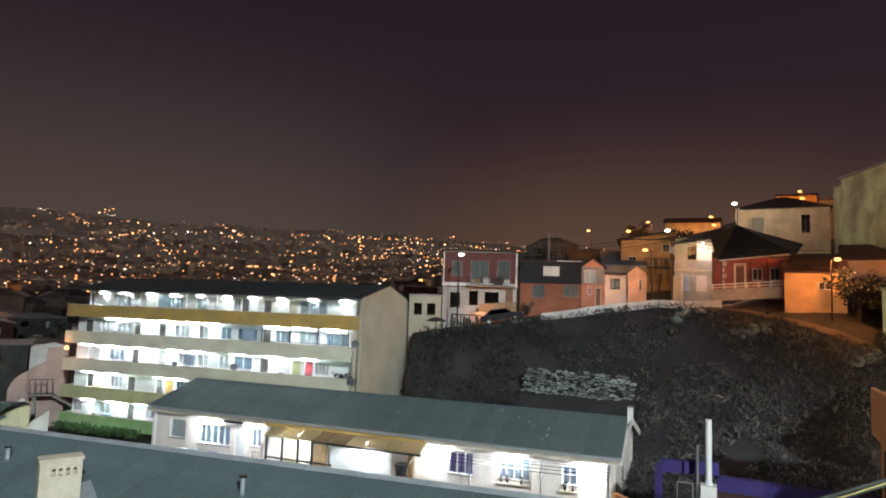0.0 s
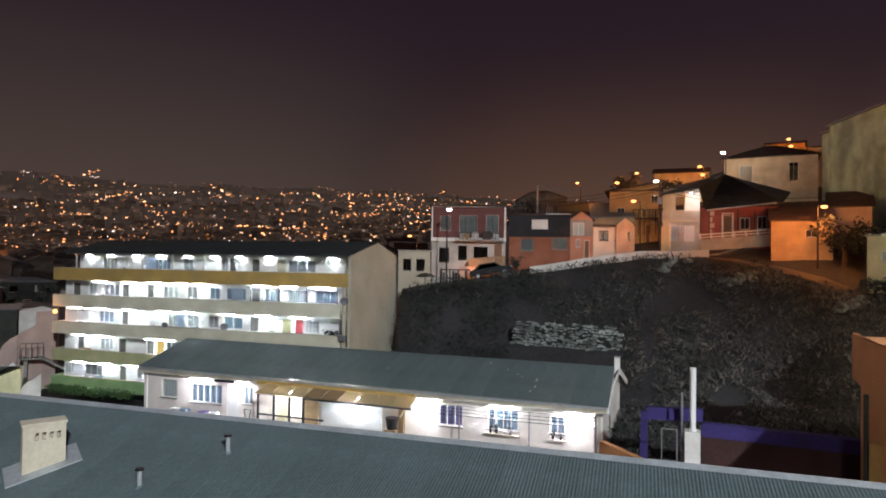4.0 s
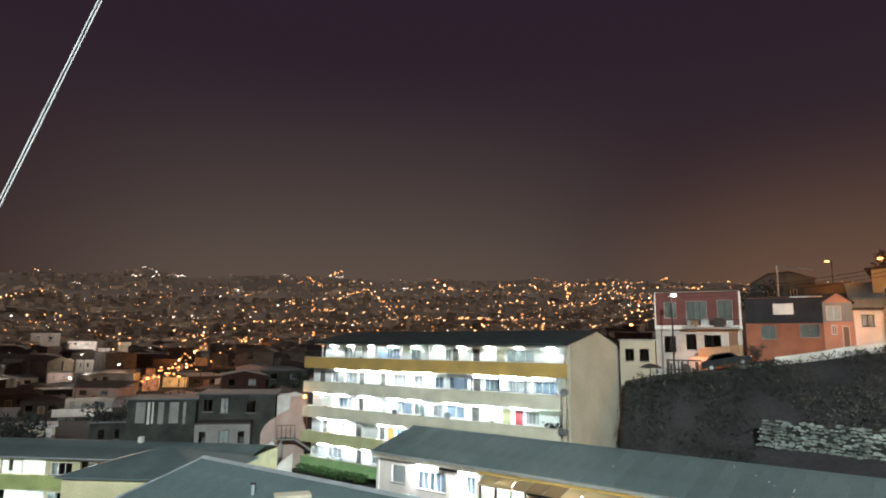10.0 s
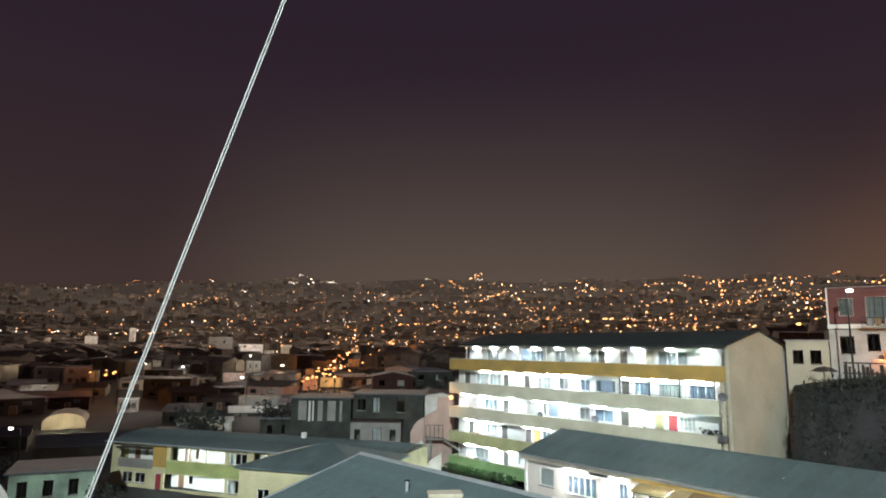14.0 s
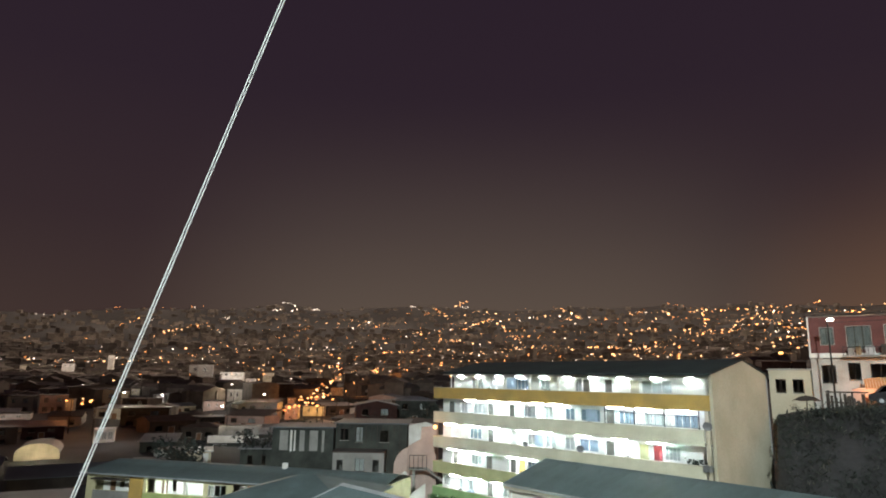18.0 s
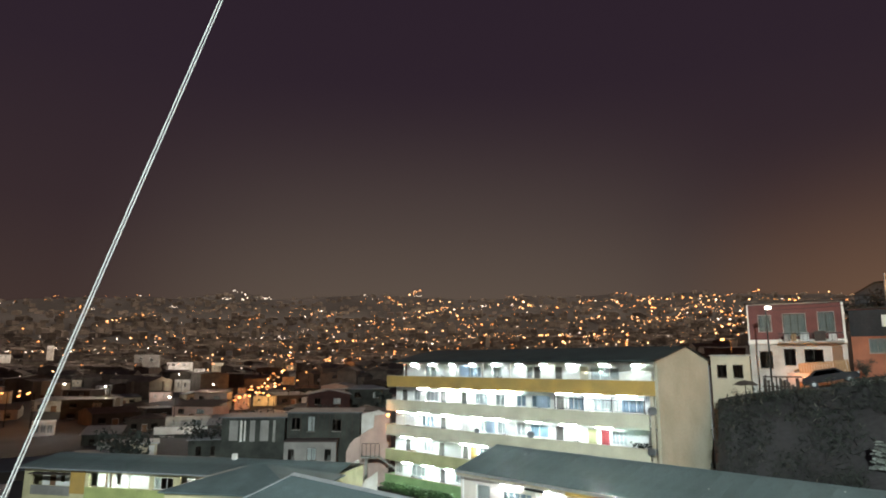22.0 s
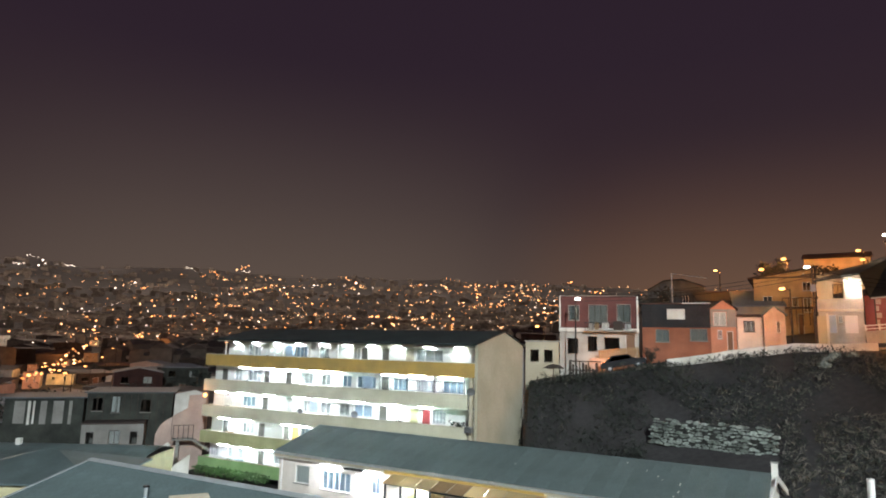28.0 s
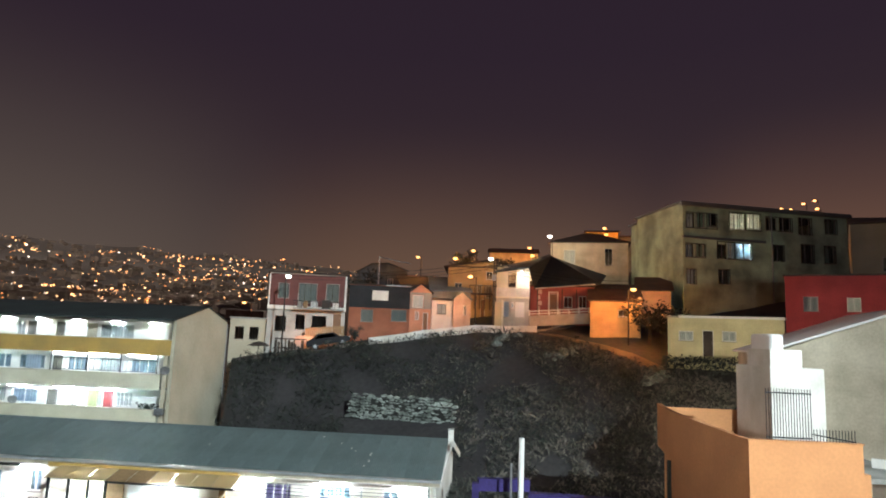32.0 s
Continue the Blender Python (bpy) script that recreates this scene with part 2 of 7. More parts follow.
M = {
    "red_dull": material("dull red house paint", (0.15, 0.052, 0.046), 0.85, vary=0.3),
    "plaster_cream": material("cream plaster", (0.62, 0.56, 0.43), 0.9, vary=0.18, stain=(0.42, 0.37, 0.27)),
    "plaster_beige": material("beige plaster", (0.51, 0.475, 0.365), 0.92, vary=0.15, stain=(0.42, 0.385, 0.285), coarse=0.35),
    "plaster_white": material("white plaster", (0.78, 0.77, 0.73), 0.88, vary=0.12, stain=(0.58, 0.56, 0.50)),
    "gallery_white": material("white gallery wall", (0.80, 0.81, 0.78), 0.85, vary=0.06),
    "ochre": material("ochre paint", (0.52, 0.33, 0.09), 0.85, vary=0.15, stain=(0.40, 0.27, 0.09)),
    "olive": material("pale olive paint", (0.54, 0.55, 0.30), 0.88, vary=0.15, stain=(0.42, 0.43, 0.23)),
    "green": material("green paint", (0.34, 0.52, 0.24), 0.85, vary=0.2, stain=(0.24, 0.40, 0.17)),
    "roof_black": material("blackish green roof sheet", (0.034, 0.046, 0.045), 0.7, 0.1, vary=0.35, coarse=0.5),
    "zinc_near": material("dull green grey zinc sheet", (0.128, 0.172, 0.172), 0.62, 0.3, vary=0.34, fine=11, coarse=0.35, bump=0.12, per=0.07),
    "zinc": material("weathered zinc sheet", (0.178, 0.236, 0.236), 0.55, 0.35, vary=0.28, fine=14, coarse=0.5, bump=0.1, per=0.08),
    "zinc_dark": material("dark zinc sheet", (0.13, 0.14, 0.15), 0.6, 0.3, vary=0.25, coarse=0.4, per=0.08),
    "zinc_pale": material("pale zinc flashing", (0.50, 0.54, 0.55), 0.5, 0.4, vary=0.2, coarse=1.5),
    "rust_roof": material("rusty roof sheet", (0.075, 0.055, 0.048), 0.85, 0.1, vary=0.35, coarse=0.8),
    "orange": material("orange house paint", (0.62, 0.285, 0.115), 0.82, vary=0.14, stain=(0.53, 0.235, 0.095), coarse=0.5),
    "red_paint": material("red house paint", (0.36, 0.04, 0.045), 0.8, vary=0.25),
    "yellow_paint": material("pale yellow house paint", (0.66, 0.61, 0.37), 0.85, vary=0.2, stain=(0.50, 0.46, 0.27)),
    "grey_green": material("grey green render", (0.38, 0.51, 0.38), 0.9, vary=0.35, stain=(0.15, 0.195, 0.155), coarse=0.35),
    # darker tone of the red brick, for the yard wall and valley houses
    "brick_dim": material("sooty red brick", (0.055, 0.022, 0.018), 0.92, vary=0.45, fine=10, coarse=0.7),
    "brick_red": material("red brick wall", (0.34, 0.13, 0.075), 0.9, vary=0.3, fine=14),
    "parapet_cream": material("greenish cream parapet paint", (0.72, 0.70, 0.55), 0.9, vary=0.14, stain=(0.58, 0.56, 0.42), coarse=0.4),
    "slate_wall": material("blackish slate grey boards", (0.027, 0.029, 0.033), 0.9, vary=0.45, stain=(0.016, 0.017, 0.020), coarse=0.5),
    # dark boards deepened further, in place of weaker flood light on them
    "boards_dim": material("sooty grey green boards", (0.062, 0.068, 0.058), 0.92, vary=0.5, stain=(0.025, 0.028, 0.024), coarse=0.5),
    "brown_roof": material("brown roof tiles", (0.11, 0.062, 0.042), 0.9, vary=0.35, coarse=0.8),
    "grey_wall": material("grey render", (0.30, 0.29, 0.27), 0.9, vary=0.25),
    "pink_wall": material("faded pink render", (0.50, 0.38, 0.33), 0.9, vary=0.25),
    # poles blackened so that their own lamp does not brighten them
    "pole_black": material("tarred black pole wood", (0.016, 0.014, 0.013), 0.9, vary=0.3, bump=0),
    "dark_wood": material("dark weathered wood", (0.07, 0.055, 0.045), 0.9, vary=0.4),
    "wood": material("bare timber", (0.34, 0.22, 0.11), 0.8, vary=0.3),
    "concrete": material("concrete", (0.36, 0.35, 0.32), 0.92, vary=0.3, stain=(0.2, 0.2, 0.18)),
    "asphalt": material("asphalt", (0.07, 0.068, 0.065), 0.9, vary=0.3),
    "soil": material("dark hillside soil", (0.046, 0.044, 0.046), 0.95, vary=0.5, fine=2.5, coarse=0.12, bump=0.6),
    "white_paint": material("white painted metal", (0.78, 0.78, 0.76), 0.5, vary=0.08),
    "black_metal": material("black metal", (0.025, 0.025, 0.027), 0.5, 0.6, vary=0.2, bump=0),
    "grey_metal": material("grey galvanised metal", (0.32, 0.33, 0.34), 0.45, 0.7, vary=0.15, bump=0),
    "blue_curtain": cloth_material("blue curtain", (0.46, 0.58, 0.72)),
    "grey_curtain": cloth_material("grey curtain", (0.34, 0.36, 0.34)),
    "white_curtain": cloth_material("white curtain", (0.84, 0.85, 0.84)),
    "purple_curtain": cloth_material("violet curtain", (0.36, 0.28, 0.58)),
    "panel": cloth_material("translucent roof panel", (0.85, 0.72, 0.48), 0.8),
    "grey_door": material("dark grey door paint", (0.15, 0.145, 0.13), 0.7, vary=0.2),
    "red_door": material("red door paint", (0.30, 0.045, 0.05), 0.6, vary=0.1),
    "brown_door": material("brown wooden door", (0.20, 0.11, 0.06), 0.7, vary=0.2),
    "white_door": material("white door paint", (0.70, 0.70, 0.68), 0.6, vary=0.08),
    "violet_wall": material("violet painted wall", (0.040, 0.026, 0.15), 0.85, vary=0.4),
    "leaf": material("dark foliage", (0.036, 0.045, 0.036), 0.8, vary=0.5, fine=3, coarse=0.4, bump=0),
    "leaf_pale_dry": material("dry brush", (0.155, 0.145, 0.125), 0.9, vary=0.5, fine=3, coarse=0.3, bump=0),
    "bark": material("bark", (0.09, 0.065, 0.045), 0.95, vary=0.4),
    "stone": material("whitewashed rubble stone", (0.33, 0.37, 0.34), 0.95, vary=0.6, stain=(0.12, 0.14, 0.125), fine=6, coarse=1.1, bump=0.6, per=0.4),
    "stone_joint": material("earth and mortar between rubble", (0.035, 0.038, 0.034), 0.95, vary=0.5, fine=5, coarse=0.9, bump=0.5),
    # car body blackened in the base colour in place of low light
    "car_unlit": material("near-black car paint", (0.022, 0.023, 0.026), 0.16, vary=0.04, bump=0),
    "glass": pane_material("window glass", (0.82, 0.86, 0.86)),
    "glass_dark": pane_material("dark window glass", (0.20, 0.22, 0.24)),
    "room_dark": material("unlit room", (0.05, 0.047, 0.043), 0.95, vary=0.3, bump=0),
    "tube": glow_material("lit fluorescent tube", (0.84, 1.0, 1.0), 195.0),
    "tube_valley": glow_material("lit gallery tube", (0.86, 1.0, 0.92), 130.0),
    "sodium": glow_material("lit sodium lamp", (1.0, 0.42, 0.11), 5.0, sampled=False),
    "led": glow_material("lit white street lamp", (1.0, 0.93, 0.78), 12.0, sampled=False),
    "city_sodium": glow_material("far sodium lights", (1.0, 0.36, 0.10), 3.4, sampled=False, islands=0.9),
    "city_amber": glow_material("far amber lights", (1.0, 0.52, 0.22), 3.0, sampled=False, islands=0.9),
    "city_white": glow_material("far white lights", (1.0, 0.82, 0.66), 2.6, sampled=False, islands=0.9),
}


# ---- building helpers ----
class Geo:
    """Collects the faces of one mesh."""

    def __init__(self):
        self.v, self.f = [], []

    def add(self, verts, faces):
        k = len(self.v)
        self.v += [tuple(p) for p in verts]
        self.f += [tuple(i + k for i in face) for face in faces]
        return self

    def box(self, x0, x1, y0, y1, z0, z1):
        return self.add([(x0, y0, z0), (x1, y0, z0), (x1, y1, z0), (x0, y1, z0), (x0, y0, z1), (x1, y0, z1), (x1, y1, z1), (x0, y1, z1)],
                        [(0, 3, 2, 1), (4, 5, 6, 7), (0, 1, 5, 4), (1, 2, 6, 5), (2, 3, 7, 6), (3, 0, 4, 7)])

    def prism(self, outline, y0, y1):
        """An outline of (x, z), counter-clockwise seen from the front, drawn out along y."""
        k = len(outline)
        return self.add([(x, y0, z) for x, z in outline] + [(x, y1, z) for x, z in outline],
                        [tuple(range(k)), tuple(range(2 * k - 1, k - 1, -1))] + [((i + 1) % k, i, k + i, k + (i + 1) % k) for i in range(k)])

    def tube(self, p, q, r, r2=None, n=8):
        p, q = Vector(p), Vector(q)
        d = (q - p).normalized()
        a = d.orthogonal().normalized()
        b = d.cross(a)
        r2 = r if r2 is None else r2
        ring = [(math.cos(i * math.tau / n), math.sin(i * math.tau / n)) for i in range(n)]
        return self.add([p + (a * c + b * s) * r for c, s in ring] + [q + (a * c + b * s) * r2 for c, s in ring],
                        [(i, (i + 1) % n, n + (i + 1) % n, n + i) for i in range(n)] + [tuple(range(n - 1, -1, -1)), tuple(range(n, 2 * n))])

    def line(self, points, r, n=6):
        """A bent tube in one piece."""
        pts = [Vector(p) for p in points]
        k, first = len(self.v), None
        for i, p in enumerate(pts):
            d = (pts[min(i + 1, len(pts) - 1)] - pts[max(i - 1, 0)]).normalized()
            a = (first - d * first.dot(d)).normalized() if first else d.orthogonal().normalized()
            first, b = a, d.cross(a)
            self.v += [tuple(p + (a * math.cos(j * math.tau / n) + b * math.sin(j * math.tau / n)) * r) for j in range(n)]
        for i in range(len(pts) - 1):
            self.f += [(k + i * n + j, k + i * n + (j + 1) % n, k + (i + 1) * n + (j + 1) % n, k + (i + 1) * n + j) for j in range(n)]
        self.f += [tuple(k + j for j in range(n - 1, -1, -1)), tuple(k + (len(pts) - 1) * n + j for j in range(n))]
        return self

    def ball(self, c, r, n=8, squash=1.0):
        c = Vector(c)
        rows = [[c + Vector((math.cos(j * math.tau / n) * math.sin(i * math.pi / 5), math.sin(j * math.tau / n) * math.sin(i * math.pi / 5), math.cos(i * math.pi / 5) * squash)) * r
                 for j in range(n)] for i in range(1, 5)]
        flat = [p for row in rows for p in row] + [c + Vector((0, 0, r * squash)), c - Vector((0, 0, r * squash))]
        faces = [(i * n + j, (i + 1) * n + j, (i + 1) * n + (j + 1) % n, i * n + (j + 1) % n) for i in range(3) for j in range(n)]
        return self.add(flat, faces + [(j, (j + 1) % n, 4 * n) for j in range(n)] + [(3 * n + (j + 1) % n, 3 * n + j, 4 * n + 1) for j in range(n)])

    def wall(self, x0, x1, z0, z1, y0, y1, holes=()):
        """An upright slab with openings (x0, z0, x1, z1) through it, in one piece."""
        xs = sorted({round(v, 4) for v in (x0, x1, *(min(max(h[i], x0), x1) for h in holes for i in (0, 2)))})
        zs = sorted({round(v, 4) for v in (z0, z1, *(min(max(h[i], z0), z1) for h in holes for i in (1, 3)))})
        nx, nz, at = len(xs) - 1, len(zs) - 1, {}

        def solid(i, j):
            if not (0 <= i < nx and 0 <= j < nz):
                return False
            cx, cz = (xs[i] + xs[i + 1]) / 2, (zs[j] + zs[j + 1]) / 2
            return not any(h[0] < cx < h[2] and h[1] < cz < h[3] for h in holes)

        def vert(i, j, back):
            if (i, j, back) not in at:
                at[i, j, back] = len(self.v)
                self.v.append((xs[i], y1 if back else y0, zs[j]))
            return at[i, j, back]

        for i in range(nx):
            for j in range(nz):
                if not solid(i, j):
                    continue
                c = [(i, j), (i + 1, j), (i + 1, j + 1), (i, j + 1)]
                self.f.append(tuple(vert(*p, 0) for p in c))
                self.f.append(tuple(vert(*p, 1) for p in reversed(c)))
                for k, (di, dj) in enumerate(((0, -1), (1, 0), (0, 1), (-1, 0))):
                    if not solid(i + di, j + dj):
                        p, q = c[k], c[(k + 1) % 4]
                        self.f.append((vert(*q, 0), vert(*p, 0), vert(*p, 1), vert(*q, 1)))
        return self

    def ring(self, x0, x1, z0, z1, y0, y1, w):
        """A rectangular frame."""
        return self.wall(x0, x1, z0, z1, y0, y1, [(x0 + w, z0 + w, x1 - w, z1 - w)])

    def sheet(self, quads, t=0.09):
        """Sloping slabs along y that share their edges: points (y, z) from eave to eave, between x0 and x1."""
        x0, x1, pts = quads
        k = len(pts)
        self.add([(x, y, z - d) for d in (0, t) for x in (x0, x1) for y, z in pts],
                 [(i, k + i, k + i + 1, i + 1) for i in range(k - 1)] + [(2 * k + i + 1, 3 * k + i + 1, 3 * k + i, 2 * k + i) for i in range(k - 1)]
                 + [(i + 1, 2 * k + i + 1, 2 * k + i, i) for i in range(k - 1)] + [(k + i, 3 * k + i, 3 * k + i + 1, k + i + 1) for i in range(k - 1)]
                 + [(0, 2 * k, 3 * k, k), (2 * k - 1, 4 * k - 1, 3 * k - 1, k - 1)])
        return self

    def mesh(self, name, mat, smooth=False):
        me = bpy.data.meshes.new(name)
        me.from_pydata(self.v, [], self.f)
        me.materials.append(mat)
        if smooth:
            me.polygons.foreach_set("use_smooth", [True] * len(me.polygons))
        me.update()
        return me


def part(name, geo, mat, parent, label="", smooth=False, kind=""):
    ob = new(name, geo.mesh(name, M[mat] if isinstance(mat, str) else mat, smooth))
    ob.parent = parent
    return tagged(ob, label, kind=kind)


def again(ob, m, parent):
    """Another piece on the same mesh."""
    o = new(ob.name.split(".")[0], ob.data)
    o.parent, o.matrix_basis = parent, m
    return o


def thing(name, m, label, category, group="", kind=""):
    ob = new(name)
    ob.matrix_basis = m
    return tagged(ob, label, category, group, kind)


def single(name, geo, mat, m, label, category, group="", kind="", smooth=False):
    """A thing that is one mesh."""
    ob = new(name, geo.mesh(name, M[mat] if isinstance(mat, str) else mat, smooth))
    ob.matrix_basis = m
    return tagged(ob, label, category, group, kind)


def polar(az, dist, z=0.0):
    """A point by compass degrees (clockwise from +y) and level distance from the eye."""
    return Vector((dist * math.sin(radians(az)), dist * math.cos(radians(az)), z))


def rise(el, dist):
    return dist * math.tan(radians(el))


def site(az0, az1, dist, facing, z):
    """The pose of a front wall between two compass lines, its back turned to the compass direction 'facing', and its width. Local x runs to the right, y inwards."""
    n = Vector((math.sin(radians(facing)), math.cos(radians(facing)), 0))
    d = polar((az0 + az1) / 2, dist).dot(n)
    p, q = (polar(a, d / math.cos(radians(a - facing))) for a in (az0, az1))
    return pose(p.x, p.y, z, 0, 0, -facing), (q - p).length


# ---- ground: one sheet of valley, hillside and far hills ----
RANGES = [0, 25, 40, 52, 59, 66, 85, 120, 200, 400, 800, 1300, 1750, 4700]
HEIGHTS = {}  # ground heights at those ranges, by compass direction
HEIGHTS[-180] = [-14, -13, -12, -11, -10.5, -10, -8, -4, 4, 20, 50, 90, 110, 120]
HEIGHTS[-75] = [-14, -13, -13, -14, -14.2, -14.4, -14, -13, -13, -9, 14, 58, 95, 90]
HEIGHTS[-40] = [-14, -13, -13, -14, -14.2, -14.4, -13.5, -12.5, -12, -6, 25, 92, 182, 170]
HEIGHTS[-3] = [-14, -13, -12.5, -12.5, -12.5, -12.5, -11, -9, -5, 4, 38, 105, 188, 180]
HEIGHTS[1.7] = [-14, -13, -12.5, -12.5, -12.5, -12.5, -9, -6, -2, 6, 39, 105, 186, 178]
HEIGHTS[2.4] = [-14, -13, -12.3, -9.0, -3.35, -3.0, -2.3, -1, 1, 8, 40, 105, 184, 175]
HEIGHTS[12] = [-14, -13, -10.2, -6.6, -1.5, -1.0, 1.5, 5, 9, 16, 45, 100, 168, 160]
HEIGHTS[24] = [-14, -12.5, -9, -4.6, 0.5, 0.9, 5, 11, 20, 35, 60, 95, 150, 150]
HEIGHTS[40] = [-14, -12.5, -8.8, -3.4, -1.4, 1.2, 8, 18, 36, 60, 85, 110, 130, 130]
HEIGHTS[75] = [-14, -12, -8, -3, -0.8, 2, 8, 18, 36, 60, 85, 110, 130, 130]


def ground_z(x, y):
    az, dist = math.degrees(math.atan2(x, y)), math.hypot(x, y)
    keys = sorted(HEIGHTS) + [180]
    table = {**HEIGHTS, 180: HEIGHTS[-180]}
    k = max(i for i in range(len(keys) - 1) if keys[i] <= az or i == 0)
    s = (az - keys[k]) / (keys[k + 1] - keys[k])
    j = max(i for i in range(len(RANGES) - 1) if RANGES[i] <= dist)
    u = min(1, (dist - RANGES[j]) / (RANGES[j + 1] - RANGES[j]))
    rows = [table[key][j] * (1 - u) + table[key][j + 1] * u for key in (keys[k], keys[k + 1])]
    z = rows[0] * (1 - s) + rows[1] * s
    p = Vector((x, y, 0))
    rough = 0.25 if dist < 120 else min(14, dist * 0.008)
    return z + rough * noise.noise(p / (4 if dist < 120 else dist * 0.06 + 10))


def build_ground():
    azs = sorted({*range(-180, -80, 6), *(a * 0.75 - 80 for a in range(int(160 / 0.75) + 1)), *range(80, 181, 6)})
    if azs[-1] != 180:
        azs.append(180)
    azs = azs[:-1]
    dists, d = [3.0], 3.0
    while d < 4700:
        d = min(4700, d * 1.045 + 0.25)
        dists.append(d)
    g = Geo()
    g.v = [(0.0, 0.0, -14.0)]
    for d in dists:
        for a in azs:
            p = polar(a, d)
            g.v.append((p.x, p.y, ground_z(p.x, p.y)))
    k = len(azs)
    g.f = [(0, 1 + (i + 1) % k, 1 + i) for i in range(k)]
    g.f += [(1 + r * k + i, 1 + r * k + (i + 1) % k, 1 + (r + 1) * k + (i + 1) % k, 1 + (r + 1) * k + i) for r in range(len(dists) - 1) for i in range(k)]
    return single("ground", g, "soil", Matrix(), "dark bare soil of the valley and hillsides", "ground", kind="structure", smooth=True)


build_ground()
# ---- windows, doors and lamps that several houses share ----


def window(parent, x0, z0, x1, z1, y, frame_mat="white_paint", bars=1, curtain=None, depth=0.12, rail=False, sill=True, rungs=0, lit=None):
    """A window in an opening: frame, pane, sill, and a curtain or an unlit room behind it."""
    w = part("window", Geo().ring(x0, x1, z0, z1, y - 0.02, y + 0.05, 0.05), frame_mat, parent)
    for i in range(1, bars + 1):
        c = x0 + (x1 - x0) * i / (bars + 1)
        part("mullion", Geo().box(c - 0.022, c + 0.022, y - 0.015, y + 0.045, z0 + 0.05, z1 - 0.05), frame_mat, w)
    for i in range(1, rungs + 1):
        c = z0 + (z1 - z0) * i / (rungs + 1)
        part("transom", Geo().box(x0 + 0.05, x1 - 0.05, y - 0.012, y + 0.042, c - 0.018, c + 0.018), frame_mat, w)
    p = part("pane", Geo().box(x0 + 0.05, x1 - 0.05, y + 0.01, y + 0.018, z0 + 0.05, z1 - 0.05), "glass", w)
    p.visible_shadow = False
    if sill:
        part("sill", Geo().box(x0 - 0.05, x1 + 0.05, y - depth - 0.06, y - 0.021, z0 - 0.06, z0 - 0.005), "concrete", w)
    if curtain:
        g, k = Geo(), max(4, int((x1 - x0) / 0.12))
        xs = [x0 + 0.04 + (x1 - x0 - 0.08) * i / k for i in range(k + 1)]
        ys = [y + 0.12 + (0.03 if i % 2 else 0.0) for i in range(k + 1)]
        for a, b, c, d in zip(xs, xs[1:], ys, ys[1:]):
            g.add([(a, c, z0 + 0.04), (b, d, z0 + 0.04), (b, d, z1 - 0.04), (a, c, z1 - 0.04)], [(0, 1, 2, 3)])
        part("curtain", g, curtain, w)
    return w


def door(parent, x0, z0, x1, z1, y, mat="brown_door"):
    d = part("door", Geo().box(x0 + 0.05, x1 - 0.05, y, y + 0.05, z0, z1 - 0.05), mat, parent)
    part("door_frame", Geo().wall(x0, x1, z0, z1, y - 0.03, y + 0.08, [(x0 + 0.05, z0 - 1, x1 - 0.05, z1 - 0.05)]), "white_door", d)
    part("panel", Geo().ring(x0 + 0.15, x1 - 0.15, z0 + 0.2, z1 - 0.2, y - 0.015, y - 0.002, 0.05), mat, d)
    part("handle", Geo().tube((x1 - 0.14, y - 0.06, (z0 + z1) / 2), (x1 - 0.14, y - 0.003, (z0 + z1) / 2), 0.025), "grey_metal", d)
    return d


# red raised in the base colour, in place of warm light on the wall
M["red_house_paint"] = material("faded brick red paint", (0.34, 0.095, 0.085), 0.85, vary=0.3)
M["plaster_pinkish"] = material("pinkish plaster", (0.60, 0.46, 0.38), 0.9, vary=0.2, stain=(0.42, 0.31, 0.25))
M["zinc_flat"] = material("dull pale grey roof sheet", (0.27, 0.27, 0.28), 0.8, 0.1, vary=0.25, coarse=0.5)
M["slate_pale"] = material("blue grey boards", (0.105, 0.135, 0.155), 0.9, vary=0.4, stain=(0.05, 0.065, 0.08), coarse=0.5)
# orange of the sodium lamps is put into this base colour
M["plaster_sodium"] = material("faded ochre plaster", (0.52, 0.37, 0.20), 0.9, vary=0.25, stain=(0.36, 0.25, 0.13))
# darker copy of the white plaster, for walls that should look less lit
M["plaster_dim"] = material("grimy white plaster", (0.50, 0.49, 0.46), 0.9, vary=0.25, stain=(0.34, 0.33, 0.30))
# blue in the base stands in for cool flood light on the roof
M["zinc_blue"] = material("blue grey roof sheet", (0.20, 0.25, 0.34), 0.8, 0.1, vary=0.25, coarse=0.5)
M["tube_porch"] = glow_material("lit porch tube", (0.90, 1.0, 0.98), 820.0)
M["orange_pale"] = material("pink orange house paint", (0.58, 0.27, 0.17), 0.85, vary=0.25)
M["lime_paint"] = material("yellowish green paint", (0.46, 0.52, 0.20), 0.88, vary=0.18, stain=(0.34, 0.39, 0.15))
M["plaster_warm"] = material("warm white plaster", (0.79, 0.73, 0.67), 0.9, vary=0.12, stain=(0.66, 0.59, 0.53))


